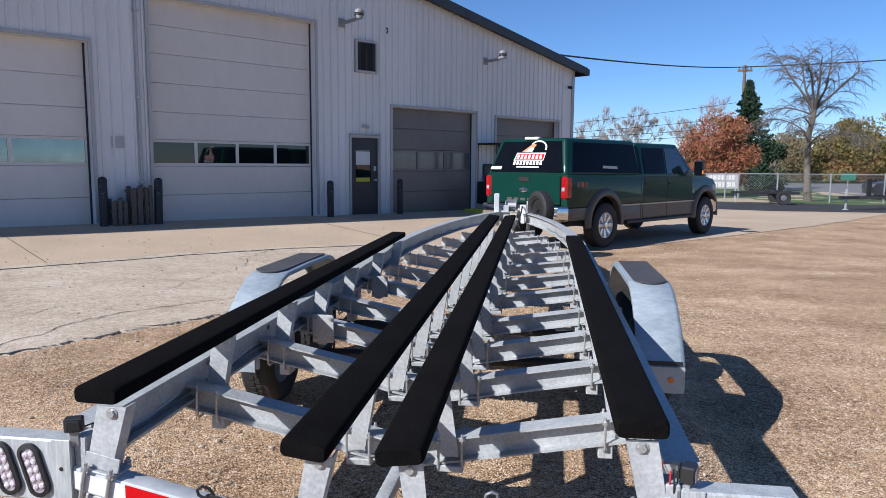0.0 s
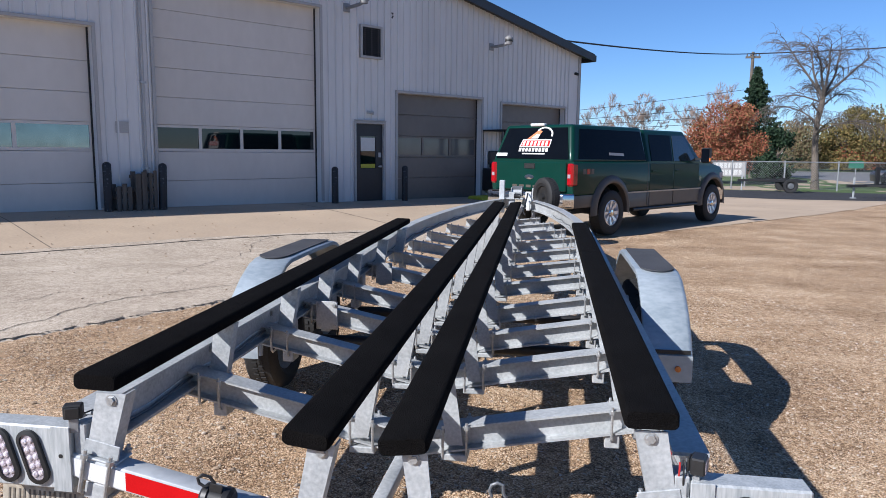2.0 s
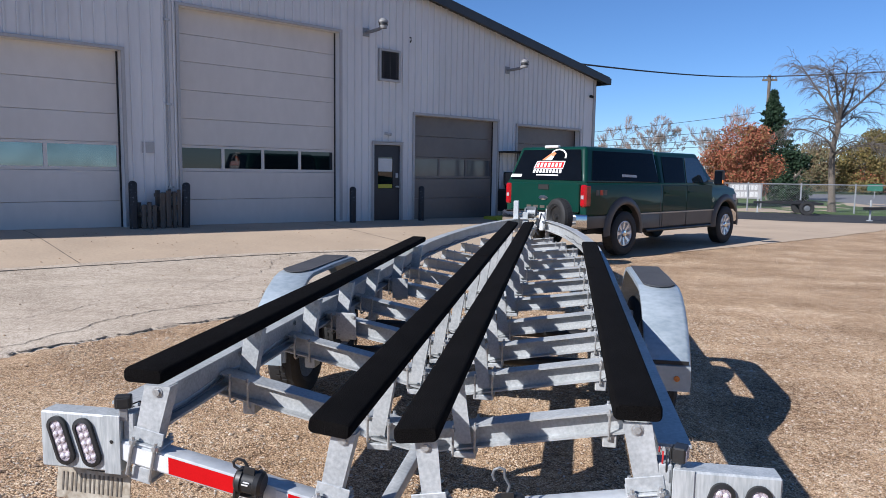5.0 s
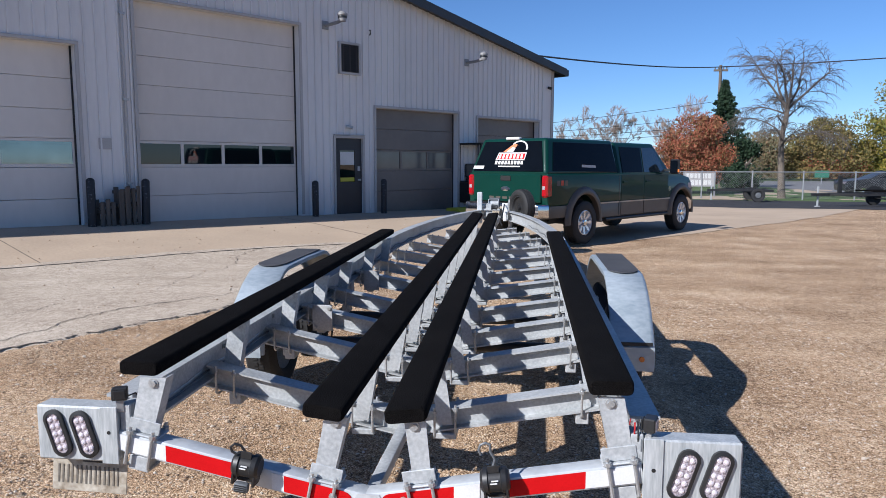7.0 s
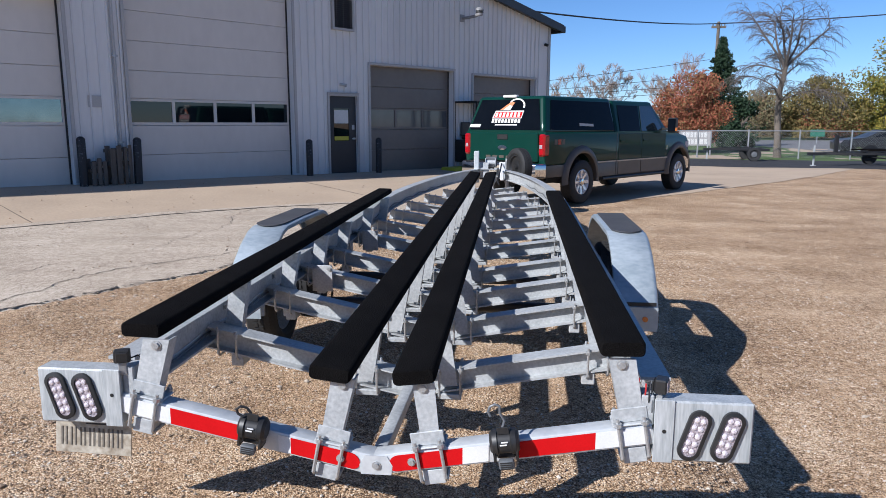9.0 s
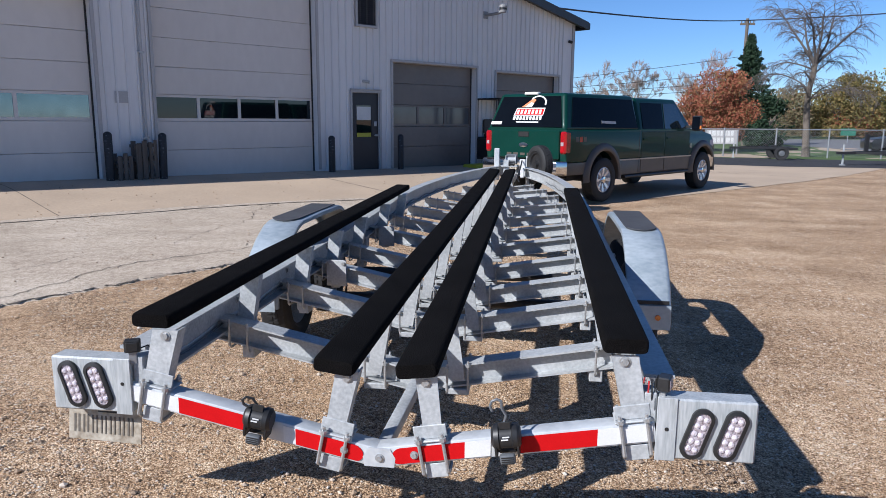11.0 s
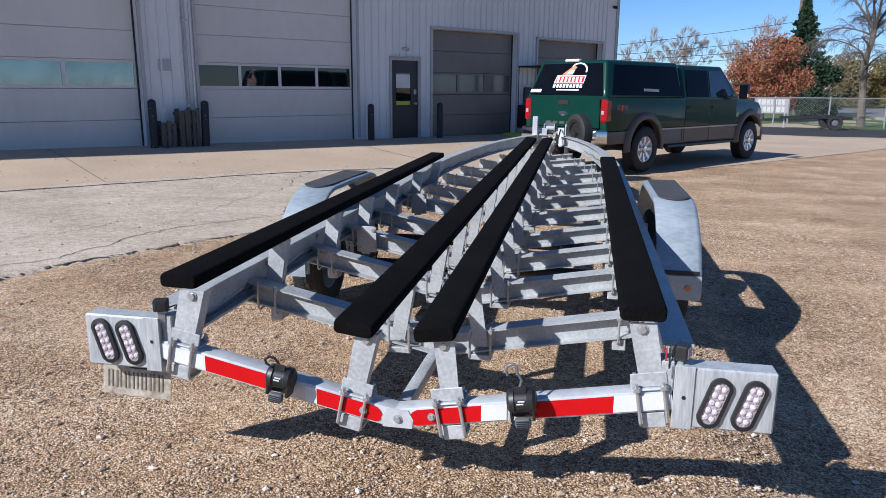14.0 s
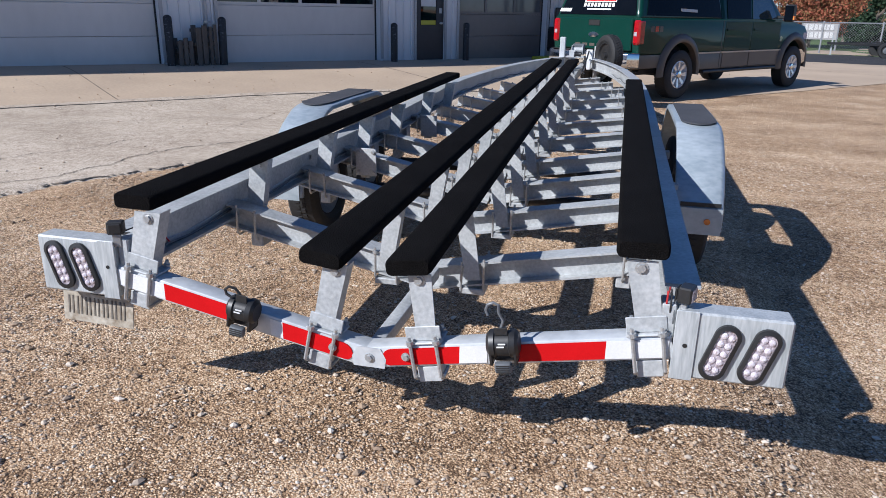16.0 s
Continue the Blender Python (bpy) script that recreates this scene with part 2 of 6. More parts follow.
ROOFTRIM = mat("dark_roof_trim", (0.035, 0.037, 0.042), (0.02, 0.021, 0.024), 0.45, 0, 2, 30, 0.05)
GLASS = glass_mat("dark_window_glass", (0.006, 0.010, 0.012))
GLASS_DIM = glass_mat("grey_window_glass", (0.10, 0.105, 0.11), 0.12)
# Sky reflection strengthened by a blue-grey metallic tint in the glass colour.
GLASS_SKY = glass_mat("sky_tinted_window_glass", (0.29, 0.36, 0.39), 0.04, 0.85)
# Brown door paint, darkened further for the shade of the deep openings.
DOORSHADE = mat("shade_darkened_brown_door_paint", (0.171, 0.1485, 0.1305), (0.1305, 0.1143, 0.1008), 0.4, 0, 0.5, 6, 0.05, 0.002, 0.3, random_tint=0.03)
DARKDOOR = mat("dark_door_paint", (0.030, 0.031, 0.036), (0.022, 0.022, 0.026), 0.45, 0, 2, 40, 0.05)
VENT = mat("dark_louvre", (0.045, 0.045, 0.05), (0.03, 0.03, 0.032), 0.6, 0, 4, 40, 0.05)
BOLLARD = mat("scuffed_black_steel", (0.16, 0.165, 0.17), (0.012, 0.012, 0.014), 0.55, 0, 7, 26, 0.2, 0.003, 0.6)
ramp = [n for n in BOLLARD.node_tree.nodes if n.bl_idname == "ShaderNodeValToRGB"][0].color_ramp
ramp.elements[0].position, ramp.elements[1].position = 0.58, 0.66
WHITE = mat("white_paint", (0.6474, 0.6474, 0.6308), (0.5478, 0.5478, 0.5312), 0.5, 0, 3, 40, 0.05)
YELLOW = mat("yellow_paint", (0.5146, 0.498, 0.0415), (0.3735, 0.3569, 0.0332), 0.5, 0, 4, 30, 0.1)
OLDWOOD = mat("weathered_timber", (0.1411, 0.1203, 0.0996), (0.0664, 0.05644, 0.04814), 0.9, 0, 3, 25, 0.5, 0.004, stretch=(6, 6, 0.6))


# ---- mesh tools ----
def thing(name, m, label, category, group="", kind=""):
    ob = new(name)
    ob.matrix_world = m
    ob.empty_display_size = 0.2
    return tagged(ob, label, category, group, kind)


def to_mesh(name, bm, material, smooth=None):
    bmesh.ops.recalc_face_normals(bm, faces=bm.faces[:])
    me = bpy.data.meshes.new(name)
    bm.to_mesh(me)
    bm.free()
    me.materials.append(material)
    if smooth is not None:
        me.polygons.foreach_set("use_smooth", [True] * len(me.polygons))
        me.set_sharp_from_angle(angle=radians(smooth))
    return me


def part(name, bm, material, parent, label="", smooth=35):
    ob = new(name, to_mesh(name, bm, material, smooth))
    ob.parent = parent
    return tagged(ob, label)


def box(bm, x0, y0, z0, x1, y1, z1, bevel=0.0, m=None, seg=1):
    lo, hi = (min(x0, x1), min(y0, y1), min(z0, z1)), (max(x0, x1), max(y0, y1), max(z0, z1))
    vs = [bm.verts.new((hi[0] if i & 1 else lo[0], hi[1] if i & 2 else lo[1], hi[2] if i & 4 else lo[2])) for i in range(8)]
    fs = [bm.faces.new([vs[i] for i in f]) for f in ((0, 2, 3, 1), (4, 5, 7, 6), (0, 1, 5, 4), (2, 6, 7, 3), (0, 4, 6, 2), (1, 3, 7, 5))]
    geo = set(vs)
    if bevel:
        es = list({e for f in fs for e in f.edges})
        r = bmesh.ops.bevel(bm, geom=es, offset=bevel, segments=seg, affect="EDGES", profile=0.5)
        geo = {v for f in r["faces"] for v in f.verts} | {v for v in vs if v.is_valid}
    if m is not None:
        bmesh.ops.transform(bm, matrix=m, verts=list(geo))
    return bm


def boxes(*rows, bevel=0.0):
    bm = bmesh.new()
    for r in rows:
        box(bm, *r, bevel=bevel)
    return bm


def sweep(bm, profile, path, up=(0, 0, 1), caps=True, scales=None):
    """A closed profile of (side, up) points carried along a path."""
    pts, rings = [Vector(p) for p in path], []
    for k, p in enumerate(pts):
        t = (pts[min(k + 1, len(pts) - 1)] - pts[max(k - 1, 0)]).normalized()
        side = t.cross(Vector(up)).normalized()
        top = side.cross(t).normalized()
        s = scales[k] if scales else 1.0
        rings.append([bm.verts.new(p + side * u * s + top * v * s) for u, v in profile])
    n = len(profile)
    for a, b in zip(rings, rings[1:]):
        for i in range(n):
            bm.faces.new((a[i], a[(i + 1) % n], b[(i + 1) % n], b[i]))
    if caps:
        bm.faces.new(rings[0][::-1])
        bm.faces.new(rings[-1])
    return bm


def circle(r, n=8):
    return [(r * math.cos(2 * math.pi * k / n), r * math.sin(2 * math.pi * k / n)) for k in range(n)]


def rod(bm, a, b, r, n=8, r2=None):
    d = Vector(b) - Vector(a)
    up = (0, 0, 1) if abs(d.normalized().z) < 0.9 else (0, 1, 0)
    return sweep(bm, circle(r, n), [a, b], up, True, [1, (r2 / r) if r2 is not None else 1])


def tube(bm, path, r, n=6, up=(0, 0, 1)):
    return sweep(bm, circle(r, n), path, up)


def lathe(bm, profile, m, n=32):
    """A profile of (radius, along) turned round the local x axis."""
    rings = []
    for r, a in profile:
        rings.append([bm.verts.new(m @ Vector((a, r * math.cos(2 * math.pi * k / n), r * math.sin(2 * math.pi * k / n)))) for k in range(n)])
    for a, b in zip(rings, rings[1:]):
        for i in range(n):
            bm.faces.new((a[i], a[(i + 1) % n], b[(i + 1) % n], b[i]))
    return bm


def rrect(w, h, r, n=3):
    pts = []
    for cx, cy, a0 in ((w / 2 - r, h / 2 - r, 0), (-w / 2 + r, h / 2 - r, 90), (-w / 2 + r, -h / 2 + r, 180), (w / 2 - r, -h / 2 + r, 270)):
        for k in range(n + 1):
            a = radians(a0 + 90 * k / n)
            pts.append((cx + r * math.cos(a), cy + r * math.sin(a)))
    return pts


def ibeam(w, h, tf, tw):
    return [(-w / 2, -h / 2), (w / 2, -h / 2), (w / 2, -h / 2 + tf), (tw / 2, -h / 2 + tf), (tw / 2, h / 2 - tf), (w / 2, h / 2 - tf),
            (w / 2, h / 2), (-w / 2, h / 2), (-w / 2, h / 2 - tf), (-tw / 2, h / 2 - tf), (-tw / 2, -h / 2 + tf), (-w / 2, -h / 2 + tf)]


def plate(bm, pts, a, thickness):
    """A flat polygon of 3D points given thickness along the vector a."""
    a = Vector(a).normalized() * thickness
    lo = [bm.verts.new(Vector(p)) for p in pts]
    hi = [bm.verts.new(Vector(p) + a) for p in pts]
    n = len(pts)
    bm.faces.new(lo[::-1])
    bm.faces.new(hi)
    for i in range(n):
        bm.faces.new((lo[i], lo[(i + 1) % n], hi[(i + 1) % n], hi[i]))
    return bm


# ---- ground ----
HEAD = radians(38.47)
ALONG, OUT = Vector((math.sin(HEAD), math.cos(HEAD), 0)), Vector((math.cos(HEAD), -math.sin(HEAD), 0))
FOOT = Vector((-6, 14.868, 0))
WALL_M = pose(-6, 14.868, 0, 0, 0, 90 - 38.47)   # x along the wall, y into the building


def rise(x, y):
    """Height of the ground: level, with the apron climbing gently to the building."""
    d = Vector((x, y, 0)) - FOOT
    s, n = d.dot(ALONG), d.dot(OUT)
    top = min(0.40, max(0.05, 0.29 - 0.013 * s))
    k = min(1.0, max(0.0, 1 - n / 6.0))
    near = min(1.0, max(0.0, (12.0 - y) / 7.0)) * min(1.0, max(0.0, (n - 2.0) / 4.0))
    side = min(1.0, max(0.0, (x - 1.25) / 0.5))
    return top * k * k * (3 - 2 * k) + (0.09 - 0.10 * side * side * (3 - 2 * side)) * near + 0.012 * noise.noise((x * 0.5, y * 0.5, 0)) * min(1, max(0, n / 4))


def on_wall(s, n):
    p = FOOT + ALONG * s + OUT * n
    return p.x, p.y


def sheet(name, us, vs, place, lift, material, label, category, edge=None):
    """A sheet over the ground; its last row may come down to the height edge."""
    bm = bmesh.new()
    grid = []
    for u in us:
        row = []
        for v in vs:
            x, y = place(u, v)
            row.append(bm.verts.new((x, y, rise(x, y) + (edge if edge is not None and v == vs[-1] else lift))))
        grid.append(row)
    for a, b in zip(grid, grid[1:]):
        for i in range(len(vs) - 1):
            bm.faces.new((a[i], b[i], b[i + 1], a[i + 1]))
    me = to_mesh(name, bm, material, 60)
    return tagged(new(name, me), label, category, "", "structure")


def steps(a, b, n):
    return [a + (b - a) * k / n for k in range(n + 1)]


def lerp_table(table, u):
    for (a, va), (b, vb) in zip(table, table[1:]):
        if u <= b:
            return va + (vb - va) * max(0, (u - a)) / (b - a)
    return table[-1][1]


gx = [-900, -300, -100, -60, -40] + steps(-30, 0, 30) + steps(0.25, 4, 15) + steps(5, 40, 35) + [50, 70, 110, 300, 900]
gy = [-900, -300, -100, -40, -20] + steps(-12, 60, 72) + [80, 120, 300, 900]
sheet("ground", gx, gy, lambda u, v: (u, v), 0.0, GRAVEL, "tan gravel yard with loose stones and tyre tracks", "ground")

# Concrete apron: from the wall out to an edge that runs along it and widens where the truck stands.
APRON = [(-40, 4.2), (-7, 4.2), (-4.2, 4.12), (-2.4, 4.3), (-0.9, 4.55), (0.8, 5.3), (2.0, 7.3), (3.2, 7.85), (7.5, 8.2), (14.7, 8.5), (21, 8.2), (40, 8)]


def wobble(u, amount, freq):
    return amount * noise.noise((u * freq, 3.7, 1.3)) + amount * 0.4 * noise.noise((u * freq * 4, 9.1, 2.2))


def apron(s, k):
    return on_wall(s, k * (lerp_table(APRON, s) + wobble(s, 0.08, 0.7)) - (1 - k) * 0.3)


sheet("concrete_apron", steps(-30, 40, 210), steps(0, 1, 14), apron, 0.010, CONCRETE, "tan weathered concrete apron along the workshop", "pavement")

# Worn asphalt between apron and gravel, with a ragged crumbling edge.
PATCH = [(-40, 14), (-12, 10.6), (-9, 9.5), (-7.9, 9.15), (-7.4, 9.1), (-6.9, 9.0), (-6.4, 8.95), (-5.8, 8.82), (-5.0, 8.4), (-3.5, 7.6), (-1.5, 6.6), (0.6, 5.4)]


def old_asphalt(s, k):
    inner = lerp_table(APRON, s) - 0.25
    outer = lerp_table(PATCH, s) + wobble(s, 0.10, 1.1) + 0.06 * noise.noise((s * 6, 1.0, 0)) + 0.045 * noise.noise((s * 19, 2.0, 0)) + 0.025 * noise.noise((s * 47, 2.0, 0))
    return on_wall(s, inner + (outer - inner) * k)


sheet("asphalt_patch", steps(-30, 0.6, 1100), steps(0, 0.96, 8) + [0.985, 1.0], old_asphalt, 0.018, ASPHALT_OLD, "pale worn asphalt with cracks and a crumbling edge", "pavement", -0.004)


def strip(name, path, width, lift, material, label, category, seed=0.0, broken=-2.0):
    """A narrow ragged ribbon on the ground."""
    bm, last = bmesh.new(), None
    for k, (x, y) in enumerate(path):
        x2, y2 = path[min(k + 1, len(path) - 1)]
        x1, y1 = path[max(k - 1, 0)]
        t = Vector((x2 - x1, y2 - y1, 0)).normalized()
        w = width * (0.55 + 0.9 * abs(noise.noise((k * 0.37, seed, 0.5))))
        pair = [bm.verts.new((x - t.y * w * e, y + t.x * w * e, rise(x, y) + lift)) for e in (-0.5, 0.5)]
        if last and noise.noise((k * 0.06, seed, 3.5)) + 0.5 * noise.noise((k * 0.31, seed, 8.5)) > broken:
            bm.faces.new((last[0], last[1], pair[1], pair[0]))
        last = pair
    return tagged(new(name, to_mesh(name, bm, material)), label, category, "", "structure")


strip("joint", [on_wall(s, lerp_table(APRON, s) + wobble(s, 0.08, 0.7)) for s in steps(-30, 0.4, 240)], 0.07, 0.024, JOINT, "dark joint between concrete and asphalt", "joint", 1.0)
strip("asphalt_edge", [old_asphalt(s, 0.992) for s in steps(-14, 0.4, 1100)], 0.026, 0.014, JOINT, "dark broken edge of the old asphalt", "joint", 2.0, -0.22)


def crack(s0, n0, s1, n1, width, seed):
    pts = []
    for k in range(90):
        f = k / 89
        off = 0.35 * noise.noise((f * 3, seed, 0)) + 0.12 * noise.noise((f * 14, seed, 4)) + 0.04 * noise.noise((f * 50, seed, 7))
        pts.append(on_wall(s0 + (s1 - s0) * f + off * 0.4, n0 + (n1 - n0) * f + off))
    strip("crack", pts, width, 0.023, JOINT, "thin dark crack in the asphalt", "crack", seed)


for row in ((-8.9, 8.9, -4.4, 7.7, 0.016, 1.0), (-5.2, 7.9, -1.5, 6.0, 0.010, 9.0), (-5.8, 7.2, -2.6, 4.3, 0.009, 2.0), (-12, 5.2, -5, 5.9, 0.009, 4.0), (-10, 8.4, -7.0, 7.3, 0.010, 6.0), (-4.4, 6.7, -1.2, 5.2, 0.009, 7.0)):
    crack(*row)
for s in (-12.5, -6.2, 0.3, 6.6, 13.0):
    strip("joint", [on_wall(s, n) for n in steps(0.0, lerp_table(APRON, s), 30)], 0.02, 0.016, JOINT, "sawn joint across the concrete", "joint", s)
strip("joint", [on_wall(s, 4.0) for s in steps(3.5, 30, 90)], 0.02, 0.016, JOINT, "sawn joint along the concrete", "joint", 5.0)

DARK_NEAR = [(2, 24.4), (6.9, 25.6), (12, 25.4), (16, 24.2), (40, 20)]
sheet("dark_asphalt", steps(4.5, 40, 70), steps(0, 1, 6), lambda u, k: (u, (lerp_table(DARK_NEAR, u) + wobble(u, 0.25, 0.6)) * (1 - k) + 31.0 * k), 0.014, ASPHALT, "dark asphalt lane beside the fence", "road")
VERGE = [(-30, 28.3), (16.8, 28.3), (18.3, 7.5), (90, 7.5)]
sheet("grass_verge", steps(-30, 80, 110), steps(0, 1, 6), lambda u, k: (u, 30.9 + wobble(u, 0.3, 0.5) + k * lerp_table(VERGE, u)), 0.012, GRASS, "green mown grass verge behind the fence", "grass")
sheet("street", steps(-60, 160, 220), steps(0, 1, 4), lambda u, k: (u, (31.4 + lerp_table(VERGE, u)) * (1 - k) + 68 * k), 0.015, ROAD, "pale grey street beyond the fence", "road")
sheet("far_lawn", steps(-200, 300, 20), steps(68.5, 240, 4), lambda u, v: (u, v), 0.015, GRASS, "distant grass beyond the street", "grass")


def loose_stones():
    """Stones scattered on the gravel, thick near the trailer's tail and thinning out."""
    rng, verts, faces = random.Random(5), [], []
    ico = [(0, 0, 1), (0.9, 0, 0.35), (0.28, 0.86, 0.35), (-0.73, 0.53, 0.35), (-0.73, -0.53, 0.35), (0.28, -0.86, 0.35), (0.5, 0.4, -0.5), (-0.6, 0.1, -0.5), (0.1, -0.6, -0.5)]
    tri = [(0, 1, 2), (0, 2, 3), (0, 3, 4), (0, 4, 5), (0, 5, 1), (1, 6, 2), (2, 7, 3), (3, 7, 4), (4, 8, 5), (5, 8, 1), (1, 8, 6), (2, 6, 7), (4, 7, 8)]
    for k in range(104000):
        if k < 92000:
            x, y = rng.uniform(-3.6, 3.6), -0.9 + 7.5 * rng.random() ** 1.5
        else:
            x, y = rng.uniform(1.2, 9.0), rng.uniform(1.0, 14.0)
        d = Vector((x, y, 0)) - FOOT
        s, n = d.dot(ALONG), d.dot(OUT)
        if n < max(lerp_table(APRON, s), lerp_table(PATCH, s) if s < 0.6 else 0) - 0.05 - 0.5 * rng.random() ** 4 + 0.1 * rng.random():
            continue
        if noise.noise((x * 1.1, y * 1.1, 2.0)) + 0.6 * noise.noise((x * 3.5, y * 3.5, 5.0)) < rng.uniform(-1.1, 0.2):
            continue
        r = 0.0035 + 0.0060 * rng.random() ** 2 + (0.012 * rng.random() if rng.random() < 0.03 else 0)
        a, sx, sy, sz = rng.uniform(0, 6.28), r * rng.uniform(0.8, 1.5), r * rng.uniform(0.7, 1.1), r * rng.uniform(0.5, 0.9)
        c, si, z, base = math.cos(a), math.sin(a), rise(x, y), len(verts)
        for px, py, pz in ico:
            px, py = px * sx, py * sy
            verts.append((x + px * c - py * si, y + px * si + py * c, z + sz * 0.35 + pz * sz))
        faces += [tuple(base + i for i in f) for f in tri]
    for k in range(700):
        s, n = rng.uniform(-9, 9), 0.6 + 8.0 * rng.random()
        x, y = on_wall(s, n)
        r, a, base = rng.uniform(0.006, 0.018), rng.uniform(0, 6.28), len(verts)
        for px, py, pz in ico:
            verts.append((x + r * (px * math.cos(a) - 0.8 * py * math.sin(a)), y + r * (px * math.sin(a) + 0.8 * py * math.cos(a)), rise(x, y) + 0.016 + r * (0.3 + 0.7 * pz)))
        faces += [tuple(base + i for i in f) for f in tri]
    me = bpy.data.meshes.new("loose_stones")
    me.from_pydata(verts, [], faces)
    me.materials.append(STONE_VAR)
    return tagged(new("loose_stones", me), "loose tan and grey stones lying on the gravel", "gravel", "", "stuff")


def island_mat(name, tones, rough=0.85):
    m = bpy.data.materials.new(name)
    m.use_nodes = True
    nt, b = m.node_tree, m.node_tree.nodes["Principled BSDF"]
    g, ramp = nt.nodes.new("ShaderNodeNewGeometry"), nt.nodes.new("ShaderNodeValToRGB")
    while len(ramp.color_ramp.elements) < len(tones):
        ramp.color_ramp.elements.new(0.5)
    for k, c in enumerate(tones):
        ramp.color_ramp.elements[k].position, ramp.color_ramp.elements[k].color = k / max(1, len(tones) - 1), (*c, 1)
    nt.links.new(g.outputs["Random Per Island"], ramp.inputs[0])
    nt.links.new(ramp.outputs[0], b.inputs["Base Color"])
    b.inputs["Roughness"].default_value = rough
    b.inputs["Specular IOR Level"].default_value = 0.3
    return m


STONE_VAR = island_mat("stone_mix", [(0.5478, 0.4731, 0.3818), (0.2241, 0.1577, 0.1079), (0.4316, 0.3237, 0.22), (0.2988, 0.2117, 0.1369), (0.498, 0.3818, 0.2656), (0.6308, 0.5644, 0.4814)])
loose_stones()


# ---- building ----
building = thing("workshop", WALL_M, "grey ribbed steel workshop with overhead doors and dark roof edge", "building")
EAVE_S, EAVE_Z, PITCH, RIDGE_S, CORNER_S, LEFT_S, DEEP = 12.55, 5.02, 0.183, -6.0, 12.1, -24.1, 24.0


def foot(s):
    return 0.29 - 0.013 * s if s > -8 else 0.394


def roof_z(s):
    return EAVE_Z + PITCH * (EAVE_S - s if s > RIDGE_S else EAVE_S - 2 * RIDGE_S + s)


# Each opening: left, right, head.
OPENINGS = {"d1": (-8.55, -4.26, 4.06), "big": (-3.02, 1.16, 5.17), "man": (2.27, 3.20, 2.35), "d3": (3.70, 7.08, 3.23), "d4": (8.02, 11.28, 3.15)}
THICK = 0.22


def clear_runs(s0, s1):
    """Heights at which the wall stands between s0 and s1."""
    head = None
    for a, b, h in OPENINGS.values():
        if s1 > a + 1e-4 and s0 < b - 1e-4:
            head = h
    return head


cuts = sorted({LEFT_S, RIDGE_S, CORNER_S} | {v for a, b, _ in OPENINGS.values() for v in (a, b)})
for a, b in zip(cuts, cuts[1:]):
    lo = clear_runs(a, b)
    za, zb = (lo, lo) if lo else (foot(a) - 0.3, foot(b) - 0.3)
    bm = plate(bmesh.new(), [(a, 0, za), (b, 0, zb), (b, 0, roof_z(b) - 0.06), (a, 0, roof_z(a) - 0.06)], (0, 1, 0), THICK)
    part("wall_bay", bm, SIDING, building, "grey painted steel wall")
bm = bmesh.new()
plate(bm, [(CORNER_S, 0.22, -0.3), (CORNER_S, DEEP, -0.3), (CORNER_S, DEEP, roof_z(CORNER_S) - 0.06), (CORNER_S, 0.22, roof_z(CORNER_S) - 0.06)], (-1, 0, 0), THICK)
part("side_wall", bm, SIDING, building)
bm = bmesh.new()
plate(bm, [(LEFT_S, 0.22, -0.3), (LEFT_S, DEEP, -0.3), (LEFT_S, DEEP, roof_z(LEFT_S) - 0.06), (LEFT_S, 0.22, roof_z(LEFT_S) - 0.06)], (1, 0, 0), THICK)
part("side_wall", bm, SIDING, building)
bm = bmesh.new()
plate(bm, [(LEFT_S, DEEP, -0.3), (CORNER_S, DEEP, -0.3), (CORNER_S, DEEP, roof_z(CORNER_S) - 0.06), (RIDGE_S, DEEP, roof_z(RIDGE_S) - 0.06), (LEFT_S, DEEP, roof_z(LEFT_S) - 0.06)], (0, 1, 0), 0.2)
part("back_wall", bm, SIDING, building)
bm = bmesh.new()
box(bm, LEFT_S, 0.2, 0.0, CORNER_S, DEEP, 0.12)
part("floor", bm, CONCRETE, building)

# Siding sheets: four ribs each, cut short over the openings.
RIB = [(-0.024, 0), (-0.016, -0.034), (0.016, -0.034), (0.024, 0)]


def siding_sheet(s0, width):
    bm = bmesh.new()
    for k in range(4):
        s = s0 + width * (k + 0.5) / 4
        lo = clear_runs(s - 0.03, s + 0.03)
        z0 = lo + 0.04 if lo else foot(s)
        z1 = roof_z(s) - 0.07
        a = [bm.verts.new((s + u, v - 0.002, z0)) for u, v in RIB]
        b = [bm.verts.new((s + u, v - 0.002, z1)) for u, v in RIB]
        for i in range(3):
            bm.faces.new((a[i], a[i + 1], b[i + 1], b[i]))
        bm.faces.new(a)
        bm.faces.new(b[::-1])
    part("siding_sheet", bm, SIDING, building, smooth=None)


s = -14.0
while s + 0.9 < CORNER_S:
    siding_sheet(s, 0.914)
    s += 0.914

